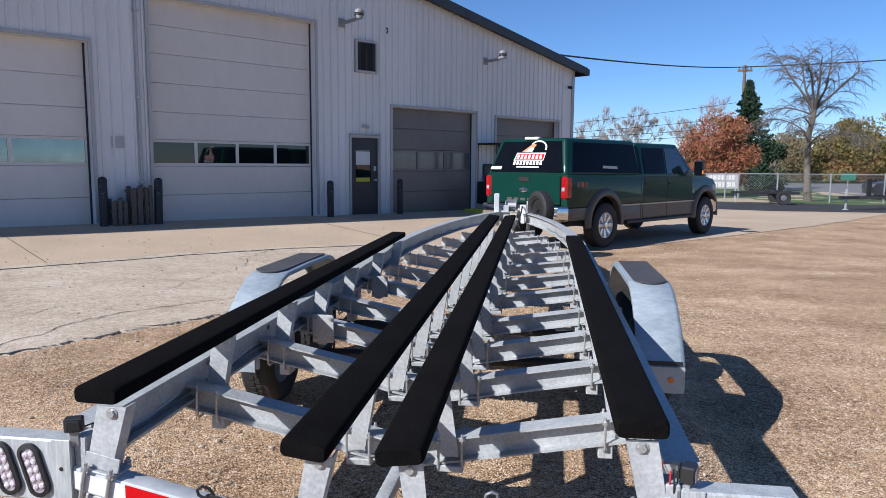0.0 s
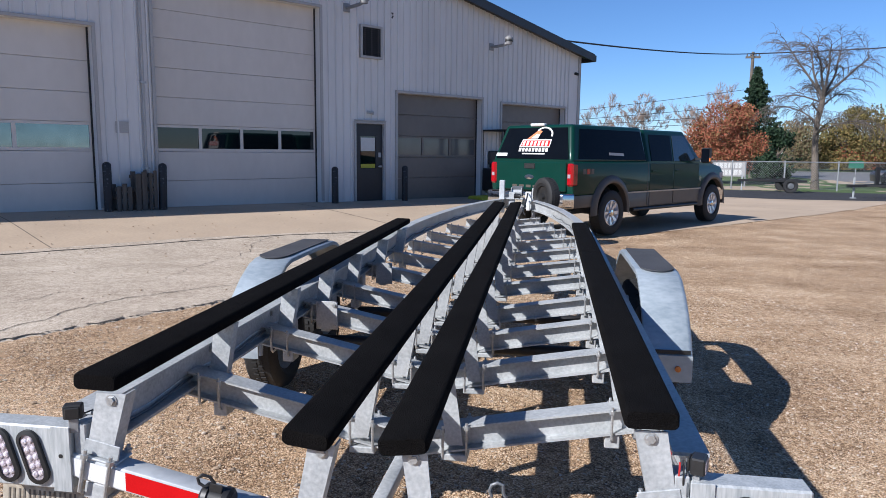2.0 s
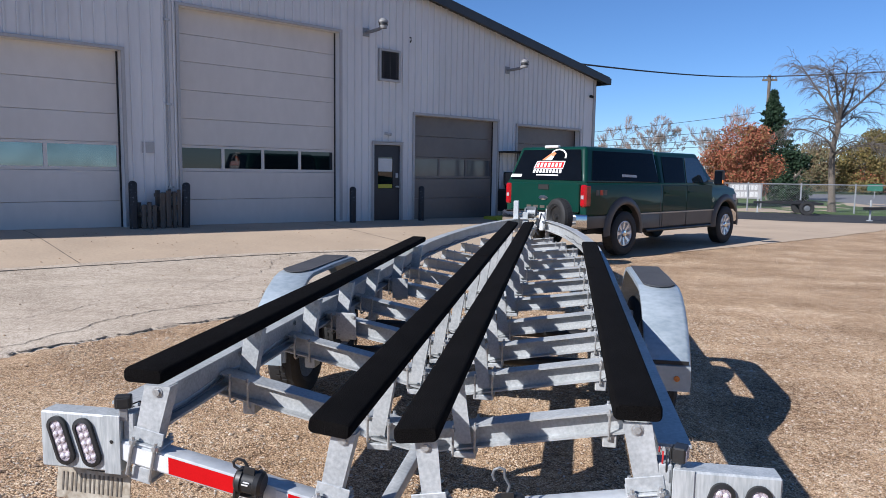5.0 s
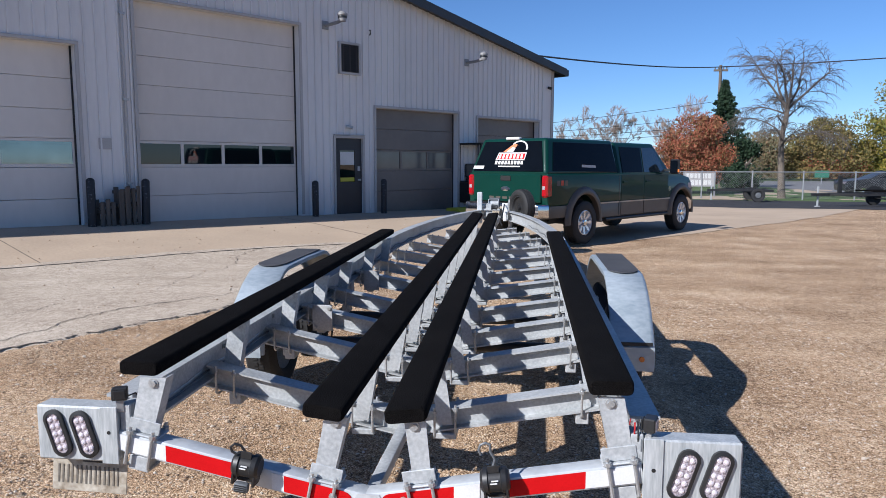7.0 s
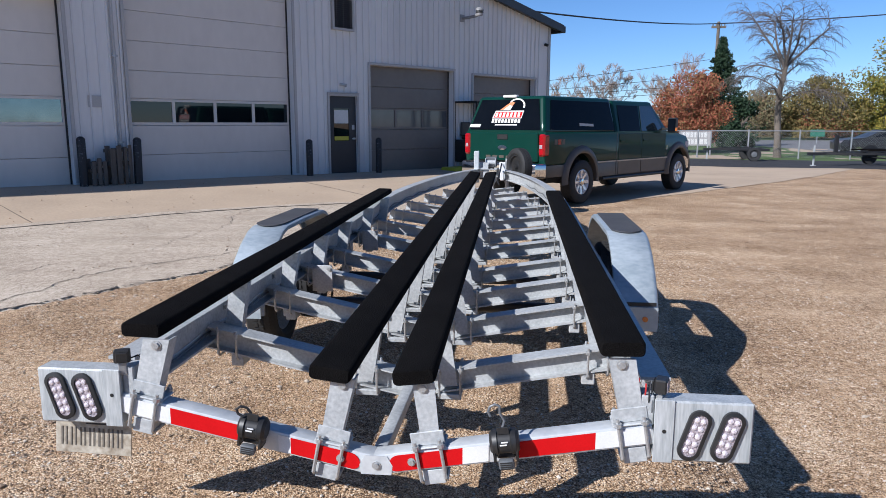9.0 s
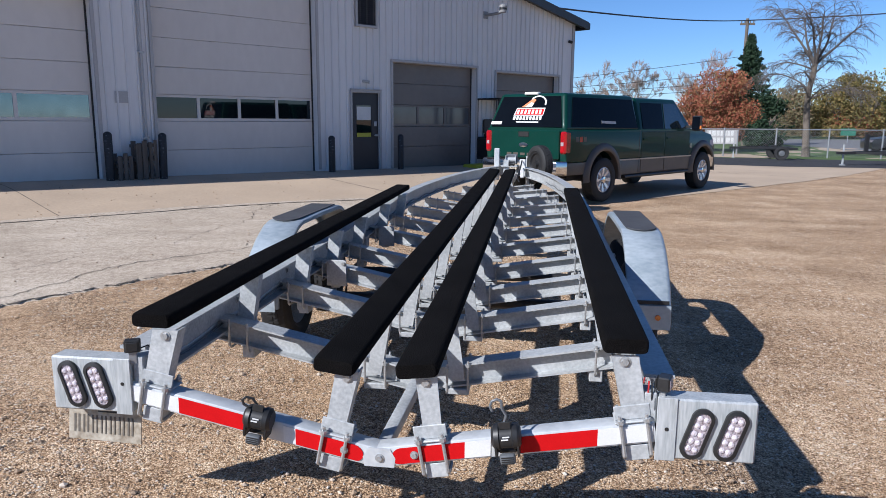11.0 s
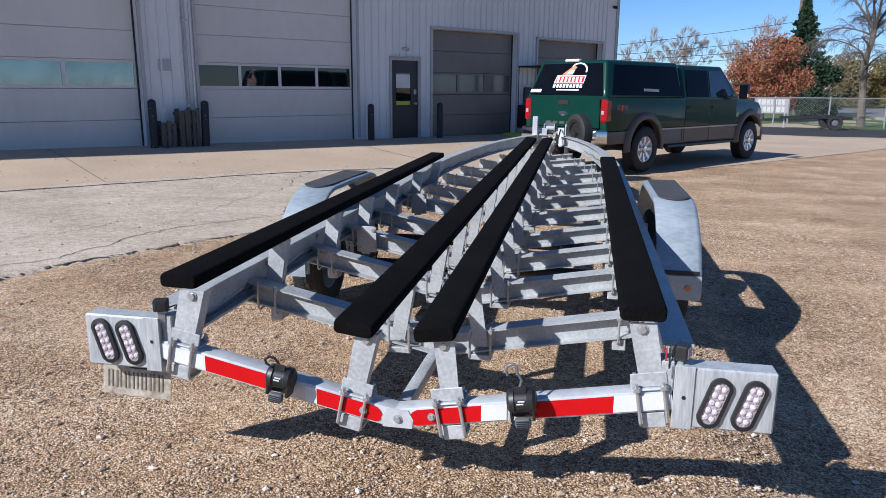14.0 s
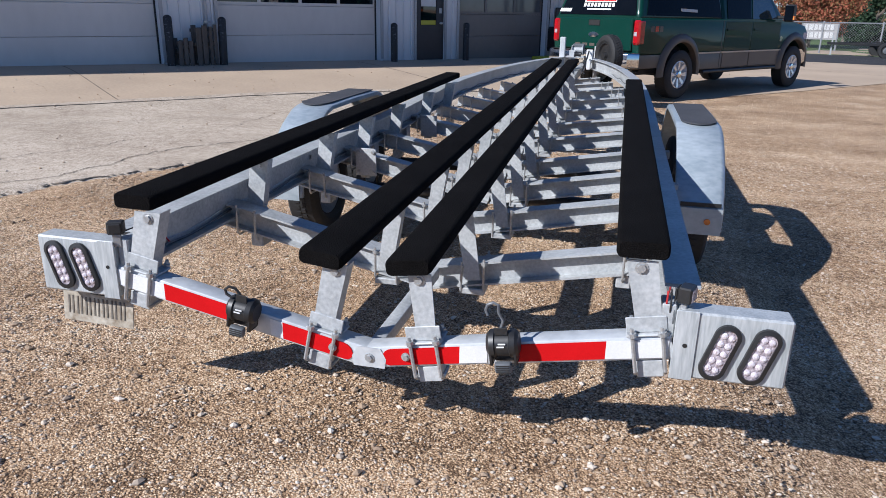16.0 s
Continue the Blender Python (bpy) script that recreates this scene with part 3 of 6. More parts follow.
# Roof with a dark rake edge and eave.
for sa, sb in ((RIDGE_S, EAVE_S), (LEFT_S - 0.45, RIDGE_S)):
    bm = bmesh.new()
    plate(bm, [(sa, -0.28, roof_z(sa)), (sb, -0.28, roof_z(sb)), (sb, DEEP + 0.3, roof_z(sb)), (sa, DEEP + 0.3, roof_z(sa))], (0, 0, 1), 0.06)
    part("roof", bm, ROOFTRIM, building, "dark steel roof")
    bm = bmesh.new()
    plate(bm, [(sa, -0.31, roof_z(sa) - 0.17), (sb, -0.31, roof_z(sb) - 0.17), (sb, -0.31, roof_z(sb) + 0.09), (sa, -0.31, roof_z(sa) + 0.09)], (0, 1, 0), 0.027)
    part("rake_trim", bm, ROOFTRIM, building, "black rake trim along the roof edge")
    bm = bmesh.new()
    plate(bm, [(sa, -0.28, roof_z(sa) - 0.10), (sb, -0.28, roof_z(sb) - 0.10), (sb, -0.003, roof_z(sb) - 0.10), (sa, -0.003, roof_z(sa) - 0.10)], (0, 0, 1), 0.03)
    part("soffit", bm, ROOFTRIM, building)
bm = boxes((EAVE_S - 0.02, -0.31, EAVE_Z - 0.17, EAVE_S + 0.12, DEEP, EAVE_Z + 0.06), bevel=0.02)
part("gutter", bm, ROOFTRIM, building, "dark eave gutter")
bm = boxes((CORNER_S - 0.10, -0.035, 0.05, CORNER_S + 0.035, -0.004, roof_z(CORNER_S) - 0.1), (CORNER_S + 0.004, -0.035, 0.05, CORNER_S + 0.035, 0.12, roof_z(CORNER_S) - 0.1))
part("corner_trim", bm, TRIM, building)


def frame_trim(a, b, h, w=0.075):
    z = foot(a)
    for r in ((a - w, -0.045, z, a - 0.002, 0.0, h + w), (b + 0.002, -0.045, z, b + w, 0.0, h + w), (a - w, -0.05, h + 0.002, b + w, -0.002, h + w)):
        part("opening_trim", boxes(r, bevel=0.006), TRIM, building)


def sectional_door(a, b, h, lines, win, panes, label, paint, glass, d=0.20):
    """An overhead door: stacked sections set back in the opening, one of them glazed."""
    door = new("overhead_door")
    door.parent = building
    tagged(door, label)
    z0 = min(foot(a), foot(b)) - 0.02
    levels = [z0] + [v for v in lines if z0 + 0.1 < v < h - 0.1] + [h + 0.05]
    for lo, hi in zip(levels, levels[1:]):
        if abs(lo - win[0]) < 0.12:
            n, gap = panes, 0.075
            step = (b - a - gap) / n
            rows = [(a - 0.03, d, lo + 0.004, b + 0.03, d + 0.05, win[0] + 0.02), (a - 0.03, d, win[1] - 0.02, b + 0.03, d + 0.05, hi - 0.004)]
            rows += [(a - 0.03 if k == 0 else a + k * step, d, win[0] + 0.02, (a if k == 0 else a + k * step) + gap, d + 0.05, win[1] - 0.02) for k in range(n)]
            rows.append((b - gap, d, win[0] + 0.02, b + 0.03, d + 0.05, win[1] - 0.02))
            bm = bmesh.new()
            for r in rows:
                box(bm, *r)
            part("window_frame", bm, paint, door)
            for k in range(n):
                x0 = a + k * step + gap
                part("pane", boxes((x0 - 0.01, d + 0.022, win[0], a + (k + 1) * step + 0.01, d + 0.03, win[1])), glass, door, "dark reflecting window pane")
        else:
            bm = boxes((a - 0.03, d, lo + 0.003, b + 0.03, d + 0.05, hi - 0.003), bevel=0.006)
            part("section", bm, paint, door)
    part("bottom_seal", boxes((a - 0.03, d - 0.012, z0 - 0.05, b + 0.03, d + 0.06, z0 + 0.03)), BLACK, door, "black rubber bottom seal")
    for x in (a + 0.012, b - 0.012):
        part("side_seal", boxes((x - 0.025, d - 0.02, z0, x + 0.025, d - 0.002, h)), BLACK, door)


LINES = [0.92, 1.57, 2.16, 2.76, 3.39, 4.02, 4.62]
sectional_door(*OPENINGS["d1"], LINES, (1.62, 2.12), 3, "closed beige sectional door with a strip of windows", DOORPAINT, GLASS_SKY)
sectional_door(*OPENINGS["big"], LINES, (1.62, 2.12), 4, "tall closed beige sectional door with four window panes", DOORPAINT, GLASS)
sectional_door(*OPENINGS["d3"], [0.85, 1.44, 2.06, 2.66], (1.49, 2.02), 3, "closed brown sectional door with windows", DOORSHADE, GLASS_DIM)
sectional_door(*OPENINGS["d4"], [0.8, 1.40, 2.0, 2.6], (1.45, 1.96), 3, "closed brown sectional door behind the truck", DOORSHADE, GLASS_DIM)
for key in ("d1", "big", "d3", "d4"):
    frame_trim(*OPENINGS[key])

# Service door with frame, glazed light, notices and lever.
a, b, h = OPENINGS["man"]
frame_trim(a, b, h, 0.07)
door = new("service_door")
door.parent = building
tagged(door, "dark grey steel door with a window and notices")
z0 = foot(2.7)
bm = boxes((a, 0.03, z0, b, 0.075, 1.15), (a, 0.03, 2.02, b, 0.075, h), (a, 0.03, 1.15, a + 0.17, 0.075, 2.02), (b - 0.24, 0.03, 1.15, b, 0.075, 2.02))
part("leaf", bm, DARKDOOR, door)
part("pane", boxes((a + 0.16, 0.045, 1.14, b - 0.23, 0.055, 2.03)), GLASS, door)
part("notice", boxes((a + 0.19, 0.036, 1.62, b - 0.26, 0.042, 1.98)), WHITE, door, "white paper notice")
part("notice", boxes((a + 0.19, 0.036, 1.16, b - 0.26, 0.042, 1.27)), YELLOW, door, "yellow notice strip")
part("lock_plate", boxes((b - 0.15, 0.018, 1.45, b - 0.06, 0.03, 1.58), bevel=0.004), GALV, door)
bm = rod(bmesh.new(), (b - 0.1, 0.03, 1.2), (b - 0.1, -0.04, 1.2), 0.03, 12)
box(bm, b - 0.2, -0.045, 1.185, b - 0.09, -0.03, 1.215, bevel=0.005)
part("handle", bm, ZINC, door)
bm = boxes((a - 0.06, -0.07, h + 0.075, b + 0.06, 0.0, h + 0.10))
part("drip_cap", bm, TRIM, building)

# Louvred vent.
bm = boxes((2.40, -0.085, 4.07, 2.46, 0.0, 4.93), (3.06, -0.085, 4.07, 3.12, 0.0, 4.93), (2.46, -0.085, 4.07, 3.06, 0.0, 4.13), (2.46, -0.085, 4.87, 3.06, 0.0, 4.93))
vent = part("vent", bm, TRIM, building, "square louvred wall vent with pale frame")
part("backing", boxes((2.46, -0.034, 4.13, 3.06, -0.030, 4.87)), VENT, vent)
for k in range(14):
    z = 4.14 + k * 0.0525
    bm = plate(bmesh.new(), [(2.46, -0.078, z), (3.06, -0.078, z), (3.06, -0.038, z + 0.045), (2.46, -0.038, z + 0.045)], (0, 0, 1), 0.006)
    part("slat", bm, VENT, vent)


def flood_lamp(s, z, reach, turn):
    """A wall lamp on an arm with a domed sensor head."""
    m = WALL_M @ pose(s, 0, z)
    lamp = thing("wall_lamp", m, "grey steel wall lamp on a short arm", "lamp", "wall lamps")
    part("wall_plate", boxes((-0.11, -0.05, -0.11, 0.11, -0.026, 0.11), bevel=0.01), STEELGREY, lamp)
    part("arm", tube(bmesh.new(), [(0, -0.03, 0), (0.02, -0.25, 0.0), (0.04, -0.55, 0.02), (0.06, -0.68, 0.06)], 0.045, 10), STEELGREY, lamp)
    bm = lathe(bmesh.new(), [(0.001, -0.14), (0.09, -0.13), (0.11, -0.06), (0.10, 0.0), (0.13, 0.02), (0.13, 0.06), (0.07, 0.12), (0.001, 0.13)], pose(0.07, -0.70, 0.15) @ pose(0, 0, 0, 0, -90, 0), 20)
    part("head", bm, STEELGREY, lamp)
    part("band", lathe(bmesh.new(), [(0.115, -0.055), (0.12, -0.05), (0.12, -0.01), (0.105, -0.005)], pose(0.07, -0.70, 0.15) @ pose(0, 0, 0, 0, -90, 0), 20), BLACK, lamp)


flood_lamp(1.98, 5.28, 0.5, 0)
flood_lamp(7.45, 4.86, 0.5, 0)
lamp = thing("door_lamp", WALL_M @ pose(2.66, 0, 2.66), "small grey lamp above the service door", "lamp")
part("base", boxes((-0.05, -0.06, -0.04, 0.05, -0.026, 0.04), bevel=0.01), GALV, lamp)
part("head", rod(bmesh.new(), (0, -0.05, 0), (0.10, -0.16, -0.03), 0.035, 12, 0.045), GALV, lamp)
patch = thing("wall_patch", WALL_M @ pose(-3.74, 0, 2.07), "faded grey square patch on the siding", "panel")
part("sheet", boxes((-0.15, -0.032, -0.12, 0.15, -0.027, 0.12)), TRIM, patch)
hookt = thing("wall_hook", WALL_M @ pose(3.48, 0, 5.27), "small dark pulley hook on the wall", "hook")
part("hook", tube(bmesh.new(), [(0, -0.02, 0.08), (0, -0.08, 0.06), (0, -0.08, -0.02), (0, -0.04, -0.06)], 0.02), BLACK, hookt)
camt = thing("security_camera", WALL_M @ pose(11.79, 0, 4.4), "small dark camera under the eave", "camera")
part("housing", rod(bmesh.new(), (0, -0.03, 0), (0.03, -0.16, -0.04), 0.05, 12), BLACK, camt)
bm = tube(bmesh.new(), [(-3.30, -0.06, foot(-3.3)), (-3.30, -0.06, 7.9)], 0.035, 8, (0, 1, 0))
pipe = thing("conduit", WALL_M, "pale grey conduit running up the wall beside the door", "pipe")
part("pipe", bm, TRIM, pipe)
for z in (1.2, 3.0, 4.8):
    part("clip", boxes((-3.36, -0.1, z, -3.24, -0.02, z + 0.04)), ZINC, pipe)
stack = thing("roof_vent", WALL_M @ pose(10.9, 2.0, roof_z(10.9)), "small metal exhaust stack on the roof", "vent")
part("stack", rod(bmesh.new(), (0, 0, -0.05), (0, 0, 0.55), 0.09, 14), GALV, stack)
part("cap", lathe(bmesh.new(), [(0.001, 0.0), (0.16, 0.02), (0.16, 0.10), (0.001, 0.18)], pose(0, 0, 0.52, 0, -90, 0), 14), GALV, stack)


def bollard(s, n, h, lean=0.0):
    x, y = on_wall(s, n)
    ob = thing("bollard", pose(x, y, rise(x, y), 0, lean, 51.5), "scuffed black steel pipe bollard on the apron", "bollard", "bollards along the wall")
    bm = lathe(bmesh.new(), [(0.085, -0.05), (0.085, h - 0.04), (0.07, h - 0.01), (0.035, h + 0.015), (0.001, h + 0.02)], pose(0, 0, 0, 0, -90, 0), 20)
    part("post", bm, BOLLARD, ob)


bollard(-4.22, 0.38, 1.0)
bollard(-3.11, 0.38, 0.98, 1.5)
bollard(1.33, 0.38, 0.93)
bollard(3.67, 0.38, 0.97)


def pallet_rack(s, n, w, h, label):
    """Old timber boxes leaning by the wall: boards on a frame."""
    x, y = on_wall(s, n)
    ob = thing("timber_crate", pose(x, y, rise(x, y), 0, 0, 51.5), label, "crate")
    k = max(2, round(w / 0.12))
    for front, y0 in ((True, -0.18), (False, 0.10)):
        for i in range(k):
            a = -w / 2 + i * w / k
            low = 0.02 if front and i % 2 else 0.0
            part("board", boxes((a + 0.016, y0, low, a + w / k - 0.012, y0 + 0.025, h - (0.05 if (i + front) % 2 else 0.0)), bevel=0.004), OLDWOOD, ob)
        for z in (0.06, h * 0.48, h - 0.14):
            part("batten", boxes((-w / 2, y0 + 0.027, z, w / 2, y0 + 0.060, z + 0.07), bevel=0.004), OLDWOOD, ob)
    for x0 in (-w / 2, w / 2 - 0.04):
        part("side_rail", boxes((x0, -0.118, h * 0.48, x0 + 0.04, 0.098, h * 0.48 + 0.09), bevel=0.004), OLDWOOD, ob)


pallet_rack(-3.93, 0.30, 0.33, 0.56, "low weathered timber box beside a bollard")
pallet_rack(-3.58, 0.30, 0.26, 0.82, "taller weathered timber box by the wall")
pallet_rack(-3.32, 0.25, 0.2, 0.84, "narrow weathered timber box by the conduit")


# ---- boat trailer ----
trailer = thing("boat_trailer", pose(0, 0, 0), "galvanised tandem-axle boat trailer with black carpeted bunks", "trailer")
CROSS = [0.86, 1.67, 2.33, 3.02, 3.90, 4.70, 5.55, 6.45, 7.45, 8.45, 9.35]
RAIL = [(0.11, 0.985), (4.0, 0.985), (5.0, 0.965), (5.8, 0.938), (6.6, 0.89), (7.4, 0.81), (8.2, 0.70), (9.0, 0.54), (9.6, 0.38), (10.1, 0.21), (10.35, 0.12)]
RAIL_Z = [(0, 0.708), (3.5, 0.718), (5.6, 0.775), (10.4, 0.780)]


def rail_x(y):
    return lerp_table(RAIL, y)


def smooth_path(table, n):
    """A rounded line through the table's knots."""
    ys = steps(table[0][0], table[-1][0], n)
    raw = [lerp_table(table, y) for y in ys]
    for _ in range(6):
        raw = [raw[0]] + [(raw[k - 1] + 2 * raw[k] + raw[k + 1]) / 4 for k in range(1, n)] + [raw[-1]]
    return list(zip(ys, raw))


for sx in (-1, 1):
    bm = sweep(bmesh.new(), ibeam(0.105, 0.160, 0.011, 0.009), [(sx * x, y, lerp_table(RAIL_Z, y)) for y, x in smooth_path(RAIL, 60)])
    part("rail", bm, GALV, trailer, "curved galvanised main I-beam rail", smooth=30)
    # cable clipped along the inside of the web
    pts = [(sx * (rail_x(y) - 0.012), y, lerp_table(RAIL_Z, y) - 0.055 + 0.01 * math.sin(y * 9)) for y in steps(0.1, 8.5, 60)]
    part("cable", tube(bmesh.new(), pts, 0.006, 5), GREYPLASTIC, trailer)
    part("brake_line", tube(bmesh.new(), [(x + sx * 0.004, y, z + 0.018) for x, y, z in pts], 0.004, 5), ZINC, trailer)


def u_bolt(x, y, z, w, d, h, parent, r=0.006, lean=0.0):
    """A bent rod straddling a beam: two legs and the bow, with nuts on top."""
    m = pose(x, y, z, 0, lean, 0)
    pts = [(0, -d / 2, h), (0, -d / 2, -h), (0, -d / 2 + 0.015, -h - 0.012), (0, d / 2 - 0.015, -h - 0.012), (0, d / 2, -h), (0, d / 2, h)]
    bm = tube(bmesh.new(), [m @ Vector(p) for p in pts], r, 6, (1, 0, 0))
    for e in (-1, 1):
        rod(bm, m @ Vector((0, e * d / 2, h - 0.028)), m @ Vector((0, e * d / 2, h - 0.014)), r * 2.0, 6)
    part("u_bolt", bm, ZINC, parent)


def bolt(p, axis, parent, r=0.012):
    a = Vector(p)
    bm = rod(bmesh.new(), a, a + Vector(axis).normalized() * 0.010, r, 6)
    rod(bm, a - Vector(axis).normalized() * 0.001, a + Vector(axis).normalized() * 0.003, r * 1.5, 12)
    part("bolt", bm, ZINC, parent)


def upright(x, y, z0, z1, w, parent, flare=0.015, ret=0.05, lean=0.0):
    """A bent angle bracket square to its beam: a face plate with a return, a bolt near the head."""
    e = 1 if x > 0 else -1
    t = x + lean
    bm = plate(bmesh.new(), [(x - w / 2, y, z0), (x + w / 2, y, z0), (t + w / 2 + flare, y, z1), (t - w / 2 - flare, y, z1)], (0, 1, 0), 0.006)
    xi, ti = x - e * w / 2, t - e * w / 2
    plate(bm, [(xi, y + 0.006, z0), (xi, y + ret, z0), (ti - e * flare, y + ret, z1), (ti - e * flare, y + 0.006, z1)], (e, 0, 0), 0.006)
    ob = part("bunk_bracket", bm, GALV, parent, "bent galvanised bunk bracket")
    bolt((t, y, z1 - 0.022), (0, -1, 0), ob, 0.013)


def mid_z(y):
    return 0.772 + 0.019 * y


for y in CROSS:
    zc = lerp_table([(0, 0.436), (2.5, 0.453), (5.5, 0.505), (10, 0.520)], y)
    reach = rail_x(y) - 0.006
    rises = {-1: (0.640 - zc) / 0.93, 1: (0.612 - zc) / 0.93}
    bm = bmesh.new()
    for sx in (-1, 1):
        sweep(bm, ibeam(0.100, 0.104, 0.008, 0.007), [(0, y, zc), (sx * reach, y, zc + rises[sx] * reach)])
    part("crossmember", bm, GALV, trailer, "V-shaped galvanised wide-flange cross beam")
    for sx in (-1, 1):
        slope = rises[sx]
        gap = lerp_table([(0, 0.155), (7.8, 0.11), (10, 0.10)], y)
        if y < 8.0:
            zb = zc + slope * gap
            upright(sx * (gap + 0.050), y - 0.060, zb - 0.01, mid_z(y) - 0.002, 0.066, trailer, 0.006, 0.05, -sx * 0.052)
            part("clamp_plate", boxes((sx * (gap - 0.01), y - 0.058, zb - 0.082, sx * (gap + 0.10), y + 0.055, zb - 0.053), bevel=0.004), GALV, trailer)
            for e in (-0.002, 0.096):
                u_bolt(sx * (gap + e), y, zb + slope * e, 0.05, 0.114, 0.068, trailer)
        if y < 5.4:
            xb = 0.845
            zb = zc + slope * xb
            upright(sx * (xb + 0.035), y + 0.054, zb + 0.045, 0.893, 0.080, trailer, 0.006, 0.05, -sx * 0.035)
            part("clamp_plate", boxes((sx * (xb - 0.045), y - 0.040, zb - 0.115, sx * (xb + 0.015), y + 0.050, zb - 0.056), bevel=0.004), GALV, trailer)
        for e in (0.07, 0.16):
            x = min(reach - 0.02, rail_x(y) - e)
            u_bolt(sx * x, y, zc + slope * x, 0.05, 0.114, 0.066, trailer)
for sx in (-1,):
    for y in (2.33, 3.90):
        hanger = part("axle_hanger", boxes((sx * 0.74, y - 0.072, 0.53, sx * 0.88, y - 0.062, 0.71), bevel=0.003), GALV, trailer, "bolted axle hanger plate")
        for u, w in ((0.76, 0.555), (0.86, 0.555), (0.76, 0.685), (0.86, 0.685)):
            bolt((sx * u, y - 0.072, w), (0, -1, 0), hanger, 0.010)
# web bolts and strap loops on the rails
for sx in (-1, 1):
    for y in (0.32, 1.05, 1.78, 2.6):
        bolt((sx * 0.980, y, 0.735), (-sx, 0, 0), trailer, 0.013)
    pts = [(sx * 0.977, 0.30, 0.765), (sx * 0.970, 0.33, 0.70), (sx * 0.975, 0.38, 0.65)]
    part("wire", tube(bmesh.new(), pts, 0.0035, 5), WIRE_RED, trailer, "thin red wire")


def bunk(xa, xb, ya, yb, za, zb, tilt, joint):
    """A carpeted board, rounded, in two lengths that butt together."""
    m = []
    prof = [(u * math.cos(tilt) - v * math.sin(tilt), u * math.sin(tilt) + v * math.cos(tilt)) for u, v in rrect(0.152, 0.054, 0.017, 4)]
    for y0, y1 in ((ya, joint - 0.004), (joint + 0.004, yb)):
        bm = bmesh.new()
        pts, sc = [], []
        for y, s in ((y0, 0.90), (y0 + 0.006, 0.965), (y0 + 0.02, 1.0), ((y0 * 2 + y1) / 3, 1.0), ((y0 + 2 * y1) / 3, 1.0), (y1 - 0.02, 1.0), (y1 - 0.006, 0.97), (y1, 0.92)):
            f = (y - ya) / (yb - ya)
            pts.append((xa + (xb - xa) * f, y, za + (zb - za) * f))
            sc.append(s)
        sweep(bm, prof, pts, scales=sc)
        part("bunk", bm, CARPET, trailer, "black carpeted bunk board", smooth=40)


for sx in (-1, 1):
    bunk(sx * 0.852, 0.868 if sx > 0 else -0.940, 0.02 if sx < 0 else -0.005, 5.27, 0.921, 0.927, sx * radians(1.5), 3.22)
    bunk(sx * 0.148, sx * 0.112, -0.02, 7.75, mid_z(0) + 0.026, mid_z(7.75) + 0.026, sx * radians(7), 4.15)

# Rear cross bar, braces, tape and its brackets
BAR0, BAR_RISE = 0.456, {-1: 0.207, 1: 0.175}


def bar_z(x):
    return BAR0 + BAR_RISE[1 if x > 0 else -1] * abs(x)


bm = bmesh.new()
for e, reach in ((-1, 0.945), (1, 0.965)):
    sweep(bm, rrect(0.076, 0.078, 0.008, 2), [(0, 0.038, BAR0), (e * reach, 0.038, bar_z(e * reach))])
bar = part("rear_bar", bm, GALV_BRIGHT, trailer, "V-shaped galvanised rear cross bar")
bm = plate(bmesh.new(), [(-0.045, -0.004, 0.425), (0.065, -0.004, 0.425), (0.07, -0.004, 0.46), (0.05, -0.004, 0.496), (-0.03, -0.004, 0.496), (-0.05, -0.004, 0.46)], (0, 1, 0), 0.004)
part("gusset", bm, GALV_BRIGHT, bar)
bolt((0.012, -0.004, 0.460), (0, -1, 0), bar, 0.011)
for x in (-0.118, 0.139):
    bolt((x, -0.006, bar_z(x) + 0.001), (0, -1, 0), bar, 0.010)


def tape(xa, xb, material, label, round_end=0):
    n, h = 8, 0.030
    pts = []
    if round_end:
        inner, outer = (xa, xb) if abs(xa) < abs(xb) else (xb, xa)
        e = 1 if outer > inner else -1
        arc = [(inner + e * h * (1 - math.cos(a)), h * math.sin(a)) for a in [radians(-90 + 180 * i / n) for i in range(n + 1)]]
        flat = [(outer, h), (outer, -h)]
        pts = [(x, -0.0035, bar_z(x) + v) for x, v in arc + flat]
    else:
        pts = [(x, -0.0035, bar_z(x) + v) for x, v in ((xa, -h), (xb, -h), (xb, h), (xa, h))]
    part("reflective_tape", plate(bmesh.new(), pts, (0, 1, 0), 0.002), material, bar, label)


